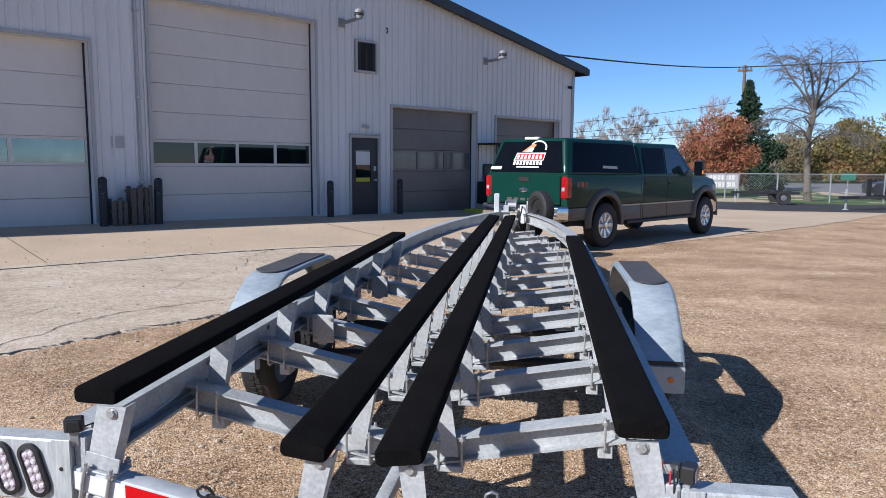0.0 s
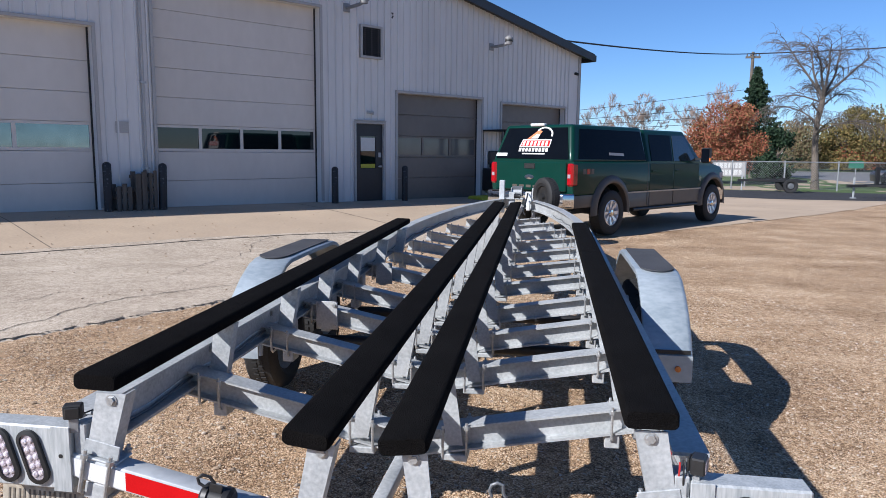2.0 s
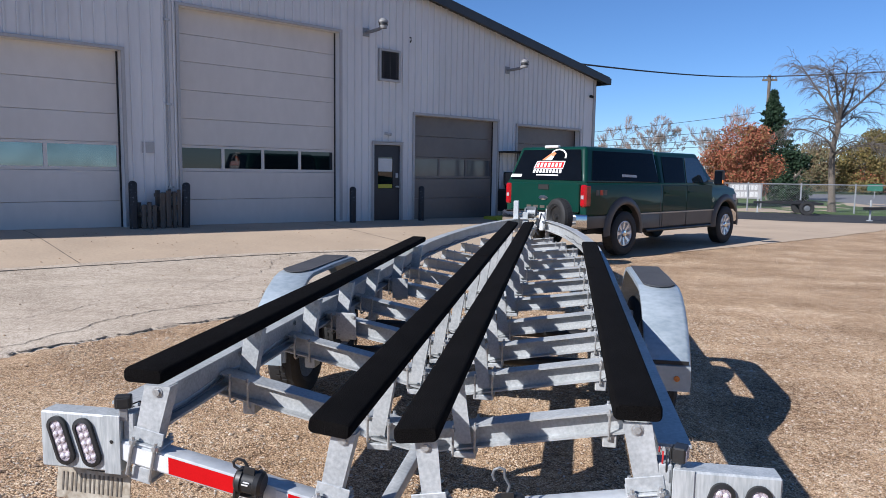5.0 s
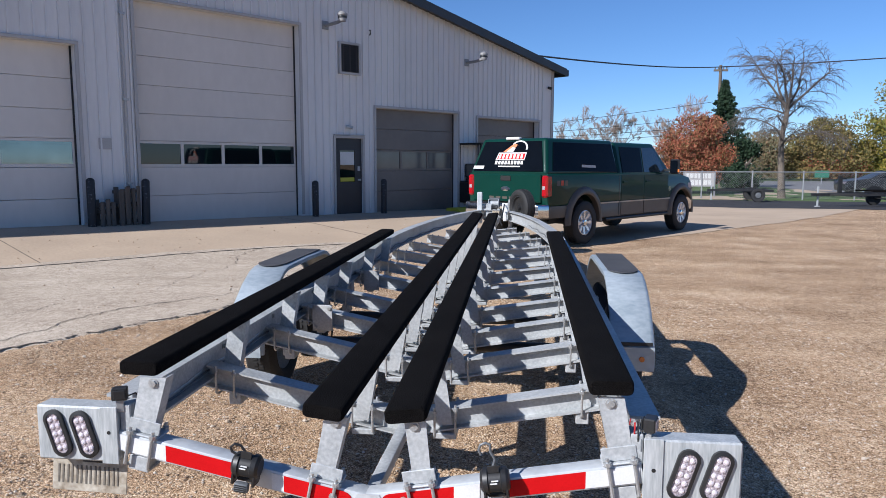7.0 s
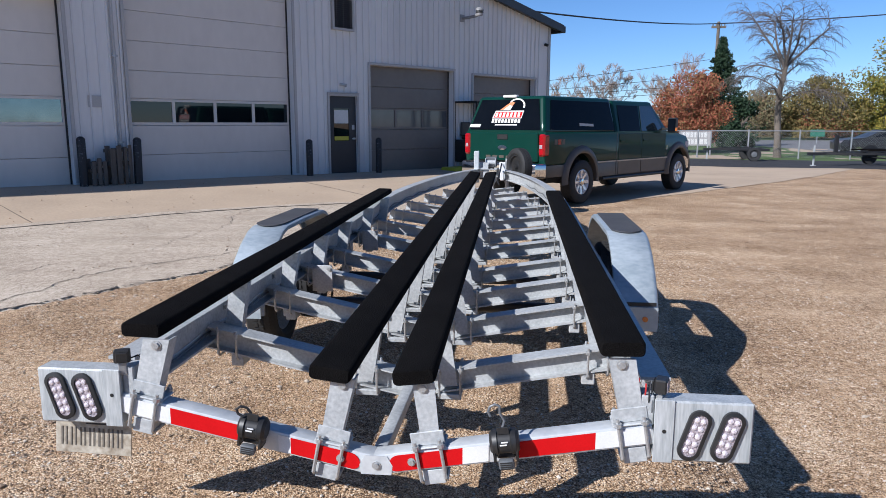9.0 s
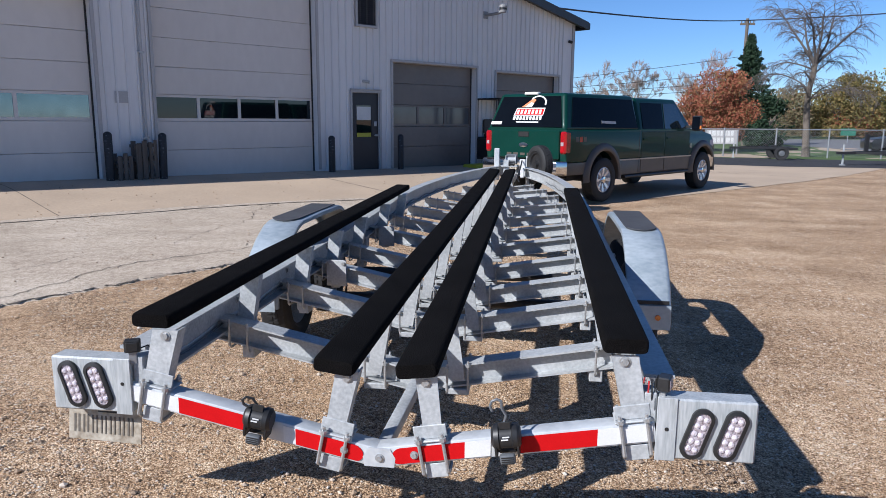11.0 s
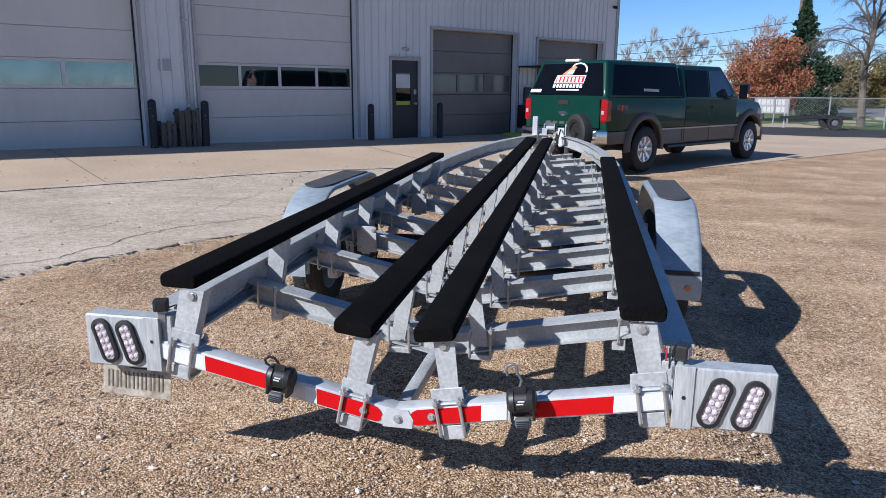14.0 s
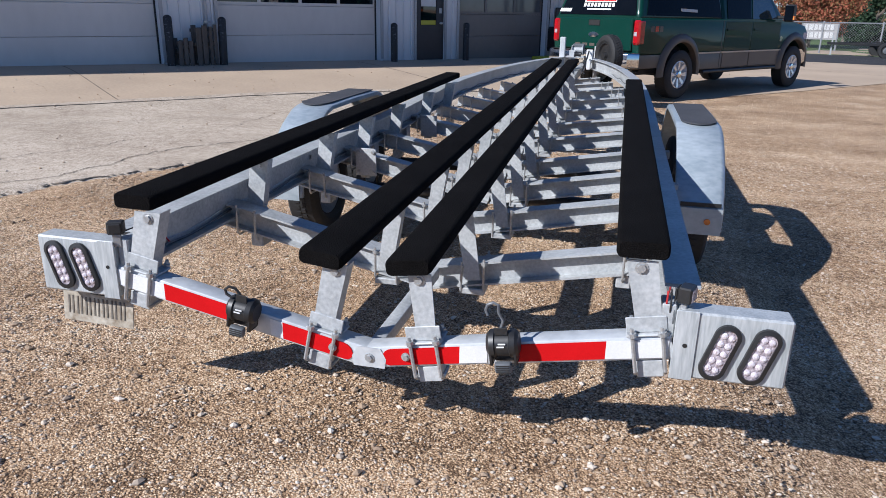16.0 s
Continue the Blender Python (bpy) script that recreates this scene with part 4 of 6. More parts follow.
for xa, xb in ((-0.935, -0.746), (-0.345, -0.300), (0.319, 0.41), (0.774, 0.955)):
    tape(xa, xb, TAPE_WHITE, "white reflective tape")
for xa, xb, e in ((-0.746, -0.48, 0), (-0.300, -0.048, 1), (0.056, 0.319, 1), (0.505, 0.774, 0)):
    tape(xa, xb, TAPE_RED, "red reflective tape", e)
for x, top, z1, w in ((-0.160, -0.106, 0.772, 0.074), (0.206, 0.178, 0.772, 0.066), (-0.845, -0.789, 0.892, 0.088), (0.898, 0.853, 0.885, 0.078)):
    zb = bar_z(x)
    e = 1 if x > 0 else -1
    upright(x, 0.012, zb + 0.045, z1, w, trailer, 0.006, 0.06, top - x)
    tilt = -e * math.degrees(math.atan(BAR_RISE[e]))
    m = pose(x, 0.038, zb, 0, tilt, 0)
    part("clamp_plate", box(bmesh.new(), -0.062, -0.046, 0.041, 0.062, 0.05, 0.049, 0.003, m), GALV, trailer)
    part("bracket_foot", box(bmesh.new(), -0.060, -0.030, 0.050, 0.060, -0.024, 0.100, 0.002, m), GALV, trailer)
    part("bracket_tongue", box(bmesh.new(), -0.040, -0.030, -0.100, 0.040, 0.05, -0.043, 0.003, m), GALV, trailer)
    for u in (-0.044, 0.044):
        p = m @ Vector((u, 0, 0))
        u_bolt(p.x, p.y, p.z, 0.05, 0.098, 0.072, trailer, 0.0065, tilt)
part("brace", sweep(bmesh.new(), rrect(0.05, 0.05, 0.006, 2), [(0.005, 0.07, 0.455), (0.025, 0.80, 0.475)]), GALV, trailer, "short centre brace")


def lamp_box(sx, x0, x1, z0, z1, centres, cz):
    """A folded steel box with two oval clear-lens lamps, leaning outwards."""
    y0 = -0.005
    bm = boxes((sx * x0, y0, z0, sx * x1, y0 + 0.085, z1), bevel=0.006)
    bx = part("lamp_box", bm, BRUSHED, trailer, "brushed galvanised tail lamp box")
    part("lip", boxes((sx * (x0 - 0.004), y0 - 0.006, z0 - 0.005, sx * (x0 + 0.062), y0 - 0.001, z1 + 0.004), bevel=0.002), BRUSHED, bx)
    # Black disc on the lip stands in for the hole's shaded inside.
    bm = rod(bmesh.new(), (sx * (x0 + 0.03), y0 - 0.0075, cz + 0.01), (sx * (x0 + 0.03), y0 - 0.0055, cz + 0.01), 0.007, 10)
    part("hole_dark", bm, BLACK, bx)
    for cx in centres:
        m = pose(sx * cx, y0, cz, 0, sx * 17, 0)
        oval = lambda a, b, n=10: [(b * math.cos(t), (a - b) * (1 if math.sin(t) >= 0 else -1) + b * math.sin(t)) for t in [2 * math.pi * (i + 0.5) / (2 * n) for i in range(2 * n)]]
        bm = bmesh.new()
        o, i = oval(0.092, 0.038), oval(0.078, 0.026)
        rings = [[bm.verts.new(m @ Vector((u, d, v))) for u, v in pts] for pts, d in ((o, -0.001), (o, -0.012), (i, -0.015), (i, -0.004))]
        for ra, rb in zip(rings, rings[1:]):
            for k in range(len(o)):
                bm.faces.new((ra[k], ra[(k + 1) % len(o)], rb[(k + 1) % len(o)], rb[k]))
        part("lamp_bezel", bm, BLACK, bx, "black rubber lamp grommet")
        bm = plate(bmesh.new(), [m @ Vector((u, -0.002, v)) for u, v in i], m.to_3x3() @ Vector((0, -1, 0)), 0.007)
        part("lamp_lens", bm, LENS, bx, "clear oval LED lamp lens")
        for r in range(5):
            for c in (-0.011, 0.011):
                p = m @ Vector((c, -0.0085, -0.056 + r * 0.028))
                part("led", lathe(bmesh.new(), [(0.0105, 0.0), (0.009, 0.004), (0.005, 0.0065), (0.0005, 0.007)], Matrix.Translation(p) @ pose(0, 0, 0, 0, 0, -90), 10), LED, bx)
    bm = boxes((sx * (x0 - 0.045), 0.012, z1 - 0.10, sx * (x0 - 0.002), 0.09, z1 + 0.01), bevel=0.004)
    part("lamp_arm", bm, GALV, bx)


lamp_box(-1, 0.930, 1.248, 0.567, 0.776, (1.057, 1.161), 0.673)
lamp_box(1, 0.968, 1.288, 0.534, 0.748, (1.097, 1.205), 0.632)


def work_lamp(x, y, z, turn, size):
    m = pose(x, y, z, 0, 0, turn) @ Matrix.Scale(size, 4)
    bm = box(bmesh.new(), -0.04, -0.03, 0.022, 0.04, 0.025, 0.088, 0.006, m)
    box(bm, -0.030, 0.026, 0.030, 0.030, 0.036, 0.080, 0.004, m)
    ob = part("work_lamp", bm, BLACK, trailer, "small black cube work lamp")
    part("lens", box(bmesh.new(), -0.033, -0.034, 0.03, 0.033, -0.0305, 0.08, 0.002, m), LENS, ob)
    bm = box(bmesh.new(), -0.02, -0.012, -0.045, 0.02, 0.012, 0.0215, 0.003, m)
    part("bracket", bm, STEELGREY, ob)


work_lamp(-0.922, 0.010, 0.789, 205, 0.70)
work_lamp(0.988, 0.030, 0.750, 70, 0.74)
part("lamp_cable", tube(bmesh.new(), [(-0.915, 0.05, 0.805), (-0.89, 0.06, 0.815), (-0.87, 0.06, 0.795), (-0.885, 0.055, 0.775), (-0.915, 0.05, 0.772)], 0.003, 6), BLACK, trailer)
for k in range(3):
    pts = [(0.935 + 0.012 * k, 0.03 + 0.02 * math.sin(k + z * 30), z) for z in steps(0.62, 0.80, 9)]
    part("wire", tube(bmesh.new(), pts, 0.003, 5, (1, 0, 0)), (WIRE_RED, BLACK, GREYPLASTIC)[k], trailer)

# Number plate, dented, with illegible bars
m = pose(-1.108, 0.085, 0.480, -6, 1.5, 0)
pl = part("number_plate", box(bmesh.new(), -0.153, -0.002, -0.076, 0.153, 0.002, 0.076, 0.0015, m), PLATE, trailer, "worn pale number plate")
for k in range(7):
    u = -0.130 + k * 0.0375
    part("bar", box(bmesh.new(), u, -0.004, -0.046, u + 0.008, -0.0021, 0.026, 0.001, m), INK, pl)
    part("bar", box(bmesh.new(), u + 0.017, -0.004, -0.046, u + 0.025, -0.0021, 0.026, 0.001, m), INK, pl)
part("sticker", box(bmesh.new(), -0.03, -0.003, 0.040, 0.055, -0.0021, 0.066, 0.001, m), BLACK, pl, "dark strip on the plate")


def strap_unit(x):
    """A retracting ratchet strap on the bar: drum housing, release handle and wire hook."""
    z = bar_z(x)
    e = 1 if x > 0 else -1
    m = pose(x, -0.040, z + 0.056, 0, -e * 8, 0) @ Matrix.Scale(0.80, 4)
    bm = lathe(bmesh.new(), [(0.001, -0.062), (0.040, -0.062), (0.054, -0.050), (0.057, -0.030), (0.050, -0.026), (0.050, 0.026), (0.057, 0.030), (0.054, 0.050), (0.040, 0.062), (0.001, 0.062)], m, 28)
    ob = part("ratchet_strap", bm, BLACK, trailer, "black retracting ratchet strap unit")
    part("mount", box(bmesh.new(), -0.04, -0.01, -0.075, 0.04, 0.041, 0.035, 0.006, m), BLACK, ob)
    for u in (-0.05, 0.045):
        part("cheek", box(bmesh.new(), u - 0.003, -0.046, -0.080, u + 0.008, 0.035, 0.03, 0.010, m, 2), BLACK, ob)
    bm = box(bmesh.new(), -0.034, -0.064, -0.105, 0.034, -0.030, -0.058, 0.012, m, 2)
    part("handle", bm, GREYPLASTIC, ob, "grey release handle")
    for k in range(4):
        part("rib", box(bmesh.new(), -0.026, -0.0665, -0.098 + k * 0.009, 0.026, -0.0635, -0.094 + k * 0.009, 0, m), BLACK, ob)
    for k in range(2):
        part("badge", box(bmesh.new(), -0.018 + 0.006 * k, -0.0545, 0.002 + 0.012 * k, 0.012 + 0.006 * k, -0.0505, 0.008 + 0.012 * k, 0.001, m), TAPE_WHITE, ob, "pale badge bar")
    part("strap", box(bmesh.new(), -0.025, -0.03, 0.044, 0.025, -0.024, 0.075, 0.001, m), BLACK, ob)
    lean = -0.9 if x < 0 else -0.25
    ring = [(-0.01, -0.02, 0.05), (-0.012, -0.02, 0.075), (-0.030, -0.025, 0.098), (-0.058, -0.03, 0.102), (-0.074, -0.03, 0.085), (-0.066, -0.03, 0.066), (-0.044, -0.03, 0.058), (-0.03, -0.025, 0.064)]
    pts = ring if x < 0 else [(0, -0.02, 0.07), (0.012, -0.02, 0.10), (0.002 + 0.02 * lean, -0.02, 0.135), (0.05 * lean + 0.012, -0.02, 0.165), (0.06 * lean - 0.004, -0.02, 0.175),
           (0.06 * lean - 0.026, -0.02, 0.168), (0.06 * lean - 0.036, -0.02, 0.148), (0.06 * lean - 0.030, -0.02, 0.125)]
    part("hook", tube(bmesh.new(), [m @ Vector(p) for p in pts], 0.005, 7, (0, 1, 0)), GREYPLASTIC if x > 0 else BLACK, ob, "bent wire hook")


strap_unit(-0.42)
strap_unit(0.465)

# Fenders and wheels
FEND = [(1.865, 0.455), (1.875, 0.56), (1.93, 0.66), (2.03, 0.77), (2.16, 0.865), (2.30, 0.935), (2.40, 0.957), (2.85, 0.962), (3.30, 0.957), (3.40, 0.935), (3.54, 0.865), (3.67, 0.77), (3.77, 0.66), (3.825, 0.56), (3.835, 0.455)]


def fender(sx):
    bm = bmesh.new()
    xi, xo = 1.085, 1.345
    sec = [(xi, -0.03), (xi, -0.006), (xi + 0.008, 0.0), (xo - 0.03, 0.0), (xo - 0.009, -0.009), (xo, -0.03), (xo, -0.085), (xo - 0.012, -0.085), (xo - 0.012, -0.03), (xo - 0.03, -0.014), (xi + 0.012, -0.014), (xi + 0.008, -0.03)]
    n, rows = len(FEND), []
    for k, (y, z) in enumerate(FEND):
        y1, z1 = FEND[max(k - 1, 0)]
        y2, z2 = FEND[min(k + 1, n - 1)]
        t = Vector((0, y2 - y1, z2 - z1)).normalized()
        nrm = Vector((0, -t.z, t.y))
        rows.append([bm.verts.new(Vector((sx * u, y, z)) + nrm * v) for u, v in sec])
    for a, b in zip(rows, rows[1:]):
        for i in range(len(sec)):
            bm.faces.new((a[i], a[(i + 1) % len(sec)], b[(i + 1) % len(sec)], b[i]))
    bm.faces.new(rows[0])
    bm.faces.new(rows[-1][::-1])
    fd = part("fender", bm, FENDER, trailer, "rounded galvanised tandem fender", smooth=50)
    arc = [(sx * (1.215 + 0.100 * math.cos(a)), 2.43 - 0.075 * math.sin(a), 0.9635 - 0.008 * max(0.0, math.sin(a)) ** 2) for a in [math.pi * k / 12 for k in range(13)]]
    part("step_pad", plate(bmesh.new(), arc + [(sx * 1.115, 3.28, 0.9635), (sx * 1.315, 3.28, 0.9635)], (0, 0, 1), 0.006), PAD, fd, "dark ribbed step pad")
    bm = plate(bmesh.new(), [(sx * 1.10, 1.855, 0.44), (sx * 1.335, 1.855, 0.44), (sx * 1.335, 1.855, 0.585), (sx * 1.10, 1.855, 0.585)], (0, 1, 0), 0.008)
    part("end_plate", bm, FENDER, fd)
    # Black strip in place of the shaded inside of the slot.
    part("slot", boxes((sx * 1.115, 1.866, 0.590, sx * 1.325, 1.874, 0.612)), BLACK, fd, "black strip for the dark of the slot above the end plate")
    bm = rod(bmesh.new(), (sx * 1.26, 1.853, 0.515), (sx * 1.26, 1.84, 0.515), 0.016, 14)
    part("marker_lamp", bm, AMBER, fd, "small amber marker lamp")
    for y0, z0 in ((2.80, 0.66), (1.93, 0.64), (3.72, 0.64)):
        part("fender_bracket", boxes((sx * 1.02, y0, z0, sx * 1.10, y0 + 0.07, z0 + 0.045)), GALV, fd)


def trailer_wheel(x, y, sx, parent, r=0.325, w=0.205, m=None, rim_colour=None):
    m = m or pose(x, y, r + 0.09, 0, 0, 0 if sx > 0 else 180)
    wh = new("wheel")
    wh.parent = parent
    h = w / 2
    bm = lathe(bmesh.new(), [(0.20, -h * 0.75), (0.235, -h), (r - 0.055, -h), (r - 0.02, -h * 0.9), (r - 0.004, -h * 0.72), (r, 0), (r - 0.004, h * 0.72), (r - 0.02, h * 0.9), (r - 0.055, h), (0.235, h), (0.20, h * 0.75)], m, 40)
    part("tyre", bm, RUBBER, wh)
    bm = bmesh.new()
    for k in range(44):
        a = 2 * math.pi * k / 44
        for row, (u0, u1) in enumerate(((-0.95, -0.55), (-0.45, -0.05), (0.05, 0.45), (0.55, 0.95))):
            q = m @ pose(0, 0, 0, math.degrees(a + (0.06 if row % 2 else 0)), 0, 0)
            d = 0.008 if abs(u0 + u1) > 1 else 0.0
            box(bm, u0 * h * 0.78, -0.014, r - 0.006 - d, u1 * h * 0.78, 0.014, r + 0.004 - d, 0, q)
    part("tread", bm, RUBBER, wh)
    bm = lathe(bmesh.new(), [(0.205, -h * 0.75), (0.195, -h * 0.3), (0.18, h * 0.45), (0.205, h * 0.78), (0.19, h * 0.8), (0.17, h * 0.5), (0.11, h * 0.35), (0.06, h * 0.5), (0.045, h * 0.95), (0.001, h * 1.0)], m, 30)
    part("rim", bm, rim_colour or GALV, wh)


for sx in (-1, 1):
    fender(sx)
    for y in (2.42, 3.28):
        trailer_wheel(sx * 1.215, y, sx, trailer)
    for y in (2.0, 2.80, 3.62):
        part("spring_hanger", boxes((sx * 0.94, y, 0.42, sx * 1.005, y + 0.1, 0.64), bevel=0.006), GALV, trailer)
    bm = bmesh.new()
    for ya, yb in ((2.05, 2.82), (2.88, 3.67)):
        for k in range(3):
            c = (ya + yb) / 2
            hl = (yb - ya) / 2 * (1 - 0.22 * k)
            sweep(bm, rrect(0.045, 0.008, 0.002, 1), [(sx * 0.95, c + hl * f, 0.49 - 0.035 * (1 - f * f) - 0.009 * k) for f in steps(-1, 1, 8)])
    part("leaf_spring", bm, BLACK, trailer)
for y in (2.42, 3.28):
    part("axle", rod(bmesh.new(), (-1.12, y, 0.415), (1.12, y, 0.415), 0.038, 14), BLACK, trailer, "black axle tube")
part("brake_hose", tube(bmesh.new(), [(-0.9, 2.35, 0.62), (-0.82, 2.36, 0.58), (-0.78, 2.40, 0.5), (-0.8, 2.42, 0.40), (-0.85, 2.42, 0.36)], 0.009, 8), BLACK, trailer)

# Tongue, bow stand, winch and jack
part("tongue", sweep(bmesh.new(), rrect(0.10, 0.12, 0.01, 2), [(0.0, 8.1, 0.56), (0.02, 10.2, 0.60), (0.04, 11.50, 0.61)]), GALV, trailer, "galvanised tongue beam")
part("coupler", sweep(bmesh.new(), rrect(0.12, 0.10, 0.03, 3), [(0.04, 11.48, 0.63), (0.05, 11.72, 0.63)]), BLACK, trailer)
bm = boxes((-0.27, 10.05, 0.62, -0.18, 10.14, 1.17), bevel=0.01)
part("bow_post", bm, GALV_BRIGHT, trailer, "pale upright guide post")
bm = boxes((-0.10, 9.9, 0.60, 0.0, 10.0, 0.98), (-0.14, 9.86, 0.86, 0.14, 10.1, 0.885), bevel=0.006)
part("winch_stand", bm, GALV, trailer)
part("winch_drum", lathe(bmesh.new(), [(0.001, -0.09), (0.075, -0.09), (0.075, -0.08), (0.04, -0.078), (0.04, 0.078), (0.075, 0.08), (0.075, 0.09), (0.001, 0.09)], pose(0.02, 9.98, 0.98), 20), GALV, trailer)
part("winch_housing", boxes((-0.06, 10.02, 0.90, 0.13, 10.2, 1.07), bevel=0.012), GREYPLASTIC, trailer)
bm = boxes((0.18, 9.72, 0.80, 0.28, 9.80, 1.00), (0.20, 9.60, 0.70, 0.26, 9.72, 0.86), bevel=0.008)
part("guide_bracket", bm, WHITE, trailer, "white painted guide bracket")
part("bow_roller", lathe(bmesh.new(), [(0.012, -0.05), (0.04, -0.05), (0.03, 0.0), (0.04, 0.05), (0.012, 0.05)], pose(0.05, 9.62, 0.93), 16), BLACK, trailer)
part("winch_strap", tube(bmesh.new(), [(0.22, 9.7, 0.98), (0.20, 9.5, 0.86), (0.16, 9.3, 0.72), (0.2, 9.2, 0.66)], 0.012, 6), BLACK, trailer)
bm = rod(bmesh.new(), (0.30, 10.55, 0.25), (0.30, 10.55, 1.02), 0.032, 14)
part("jack", bm, GALV, trailer)
# Spare wheel: black rim colour stands in for shade in its hollow back.
trailer_wheel(0, 0, 1, trailer, 0.325, 0.20, pose(0.51, 10.35, 0.89, 0, 0, -148), BLACK)
part("spare_carrier", boxes((0.10, 10.28, 0.74, 0.50, 10.34, 0.80), bevel=0.006), GALV, trailer)


# ---- pickup truck ----
GREEN = mat("dark_green_car_paint", (0.00415, 0.0332, 0.02407), (0.00332, 0.02905, 0.02075), 0.4, 0.0, 3, 300, 0.01, 0.001, 0.3, coat=0.45)
GREEN.node_tree.nodes["Principled BSDF"].inputs["Specular IOR Level"].default_value = 0.08
TAN = mat("pewter_car_paint", (0.0952, 0.0762, 0.0605), (0.0728, 0.0594, 0.0471), 0.5, 0.05, 3, 300, 0.02, 0.001, 0.3, coat=0.15)
ALLOY = mat("polished_alloy", (0.82, 0.82, 0.81), (0.66, 0.66, 0.66), 0.25, 0.55, 5, 60, 0.02)
CHROME = mat("chrome", (0.72, 0.72, 0.72), (0.62, 0.62, 0.62), 0.10, 1.0, 5, 60, 0.02)
CARGLASS = glass_mat("tinted_car_glass", (0.004, 0.006, 0.010), 0.02)
CARGLASS.node_tree.nodes["Principled BSDF"].inputs["Specular IOR Level"].default_value = 0.06
CARGLASS_CLEAR = glass_mat("light_car_glass", (0.025, 0.038, 0.046), 0.02)
REDLENS = mat("red_tail_lens", (0.36, 0.004, 0.007), (0.24, 0.003, 0.005), 0.12, 0, 10, 60, 0.05, coat=0.6)
ORANGE = mat("orange_print", (0.75, 0.22, 0.08), None, 0.5)
REDSTEEL = mat("red_steel", (0.42, 0.03, 0.03), (0.3, 0.02, 0.02), 0.5, 0, 4, 40, 0.1)
GOLDTRIM = mat("tan_stripe_paint", (0.54, 0.45, 0.342), None, 0.4)
UNDER = mat("dark_underbody", (0.02, 0.02, 0.02), None, 0.8)

truck = thing("pickup_truck", pose(0.98, 12.96, 0.030, 0, 0, -37.3), "dark green crew-cab pickup with a matching bed cap and pewter flares", "truck")
AX0, AX1, WR, AZ = 0.0, 4.37, 0.44, 0.50


def arch(cx, cz, r, z, n=14, rev=False):
    """Points of a wheel arch from one side of the sill to the other."""
    a0 = math.asin((z - cz) / r)
    pts = [(cx - r * math.cos(a0 + (math.pi - 2 * a0) * k / n), cz + r * math.sin(a0 + (math.pi - 2 * a0) * k / n)) for k in range(n + 1)]
    return pts[::-1] if rev else pts


def slab(pts, half, bevel, seg=2):
    bm = plate(bmesh.new(), [(-half, y, z) for y, z in pts], (1, 0, 0), 2 * half)
    es = [e for e in bm.edges if abs(e.verts[0].co.x - e.verts[1].co.x) < 1e-6]
    bmesh.ops.bevel(bm, geom=es, offset=bevel, segments=seg, affect="EDGES", profile=0.6, clamp_overlap=True)
    return bm


SPLIT = 0.82
R = 0.55
upper = [(-1.27, SPLIT)] + arch(AX0, AZ, R, SPLIT) + arch(AX1, AZ, R, SPLIT) + [(4.94, SPLIT), (4.93, 1.05), (4.88, 1.22), (4.78, 1.31), (4.3, 1.38), (3.85, 1.42), (3.4, 1.43), (-1.28, 1.45), (-1.30, 1.1)]
part("body", slab(upper, 1.0, 0.035, 3), GREEN, truck, "glossy dark green body", smooth=40)
for k, (a, b) in enumerate(((-1.26, AX0 - R), (AX0 + R, AX1 - R), (AX1 + R, 4.93))):
    pts = []
    zl = 0.50 if k else 0.58
    lo_a = arch(AX0 if k == 1 else AX1, AZ, R, zl)[-1][0] if k else a
    lo_b = arch(AX0 if k == 0 else AX1, AZ, R, zl)[0][0] if k < 2 else b
    hi_a = arch(AX0 if k == 1 else AX1, AZ, R, SPLIT)[-1][0] if k else a
    hi_b = arch(AX0 if k == 0 else AX1, AZ, R, SPLIT)[0][0] if k < 2 else b
    left = [(lo_a, zl), (hi_a, SPLIT - 0.003)] if not k else [(lo_a, zl), (AX0 + R if k == 1 else AX1 + R, 0.47 + 0.05), (hi_a, SPLIT - 0.003)]
    pts = left + [(hi_b, SPLIT - 0.003), (lo_b, zl)]
    part("lower_body", slab(pts, 0.997, 0.015), TAN, truck, "pewter lower body band")
part("underbody", boxes((-0.8, -1.1, 0.45, 0.8, 4.75, 0.78), (-0.72, -0.42, 0.75, 0.72, 0.42, 0.95), (-0.72, 3.95, 0.75, 0.72, 4.78, 0.95), bevel=0.02), UNDER, truck)


def cabin(belt, roof, hb, hr, zb, zr, bevel):
    """A tapered upper body: belt and roof each from rear to front."""
    bm = bmesh.new()
    vs = [bm.verts.new(p) for p in ((-hb, belt[0], zb), (hb, belt[0], zb), (hb, belt[1], zb), (-hb, belt[1], zb), (-hr, roof[0], zr), (hr, roof[0], zr), (hr, roof[1], zr), (-hr, roof[1], zr))]
    for f in ((3, 2, 1, 0), (4, 5, 6, 7), (0, 1, 5, 4), (1, 2, 6, 5), (2, 3, 7, 6), (3, 0, 4, 7)):
        bm.faces.new([vs[i] for i in f])
    bmesh.ops.bevel(bm, geom=bm.edges[:], offset=bevel, segments=4, affect="EDGES", profile=0.6)
    return bm


def on_face(corners, u0, u1, v0, v1, off, th, cut=None):
    """A thin pane laid on a tapered face, given as bottom-left, bottom-right, top-right, top-left."""
    c = [Vector(p) for p in corners]
    nrm = (c[1] - c[0]).cross(c[3] - c[0]).normalized()
    at = lambda u, v: (c[0] * (1 - u) + c[1] * u) * (1 - v) + (c[3] * (1 - u) + c[2] * u) * v + nrm * off
    pts = [at(*q) for q in (cut or ((u0, v0), (u1, v0), (u1, v1), (u0, v1)))]
    return plate(bmesh.new(), pts, nrm, th)


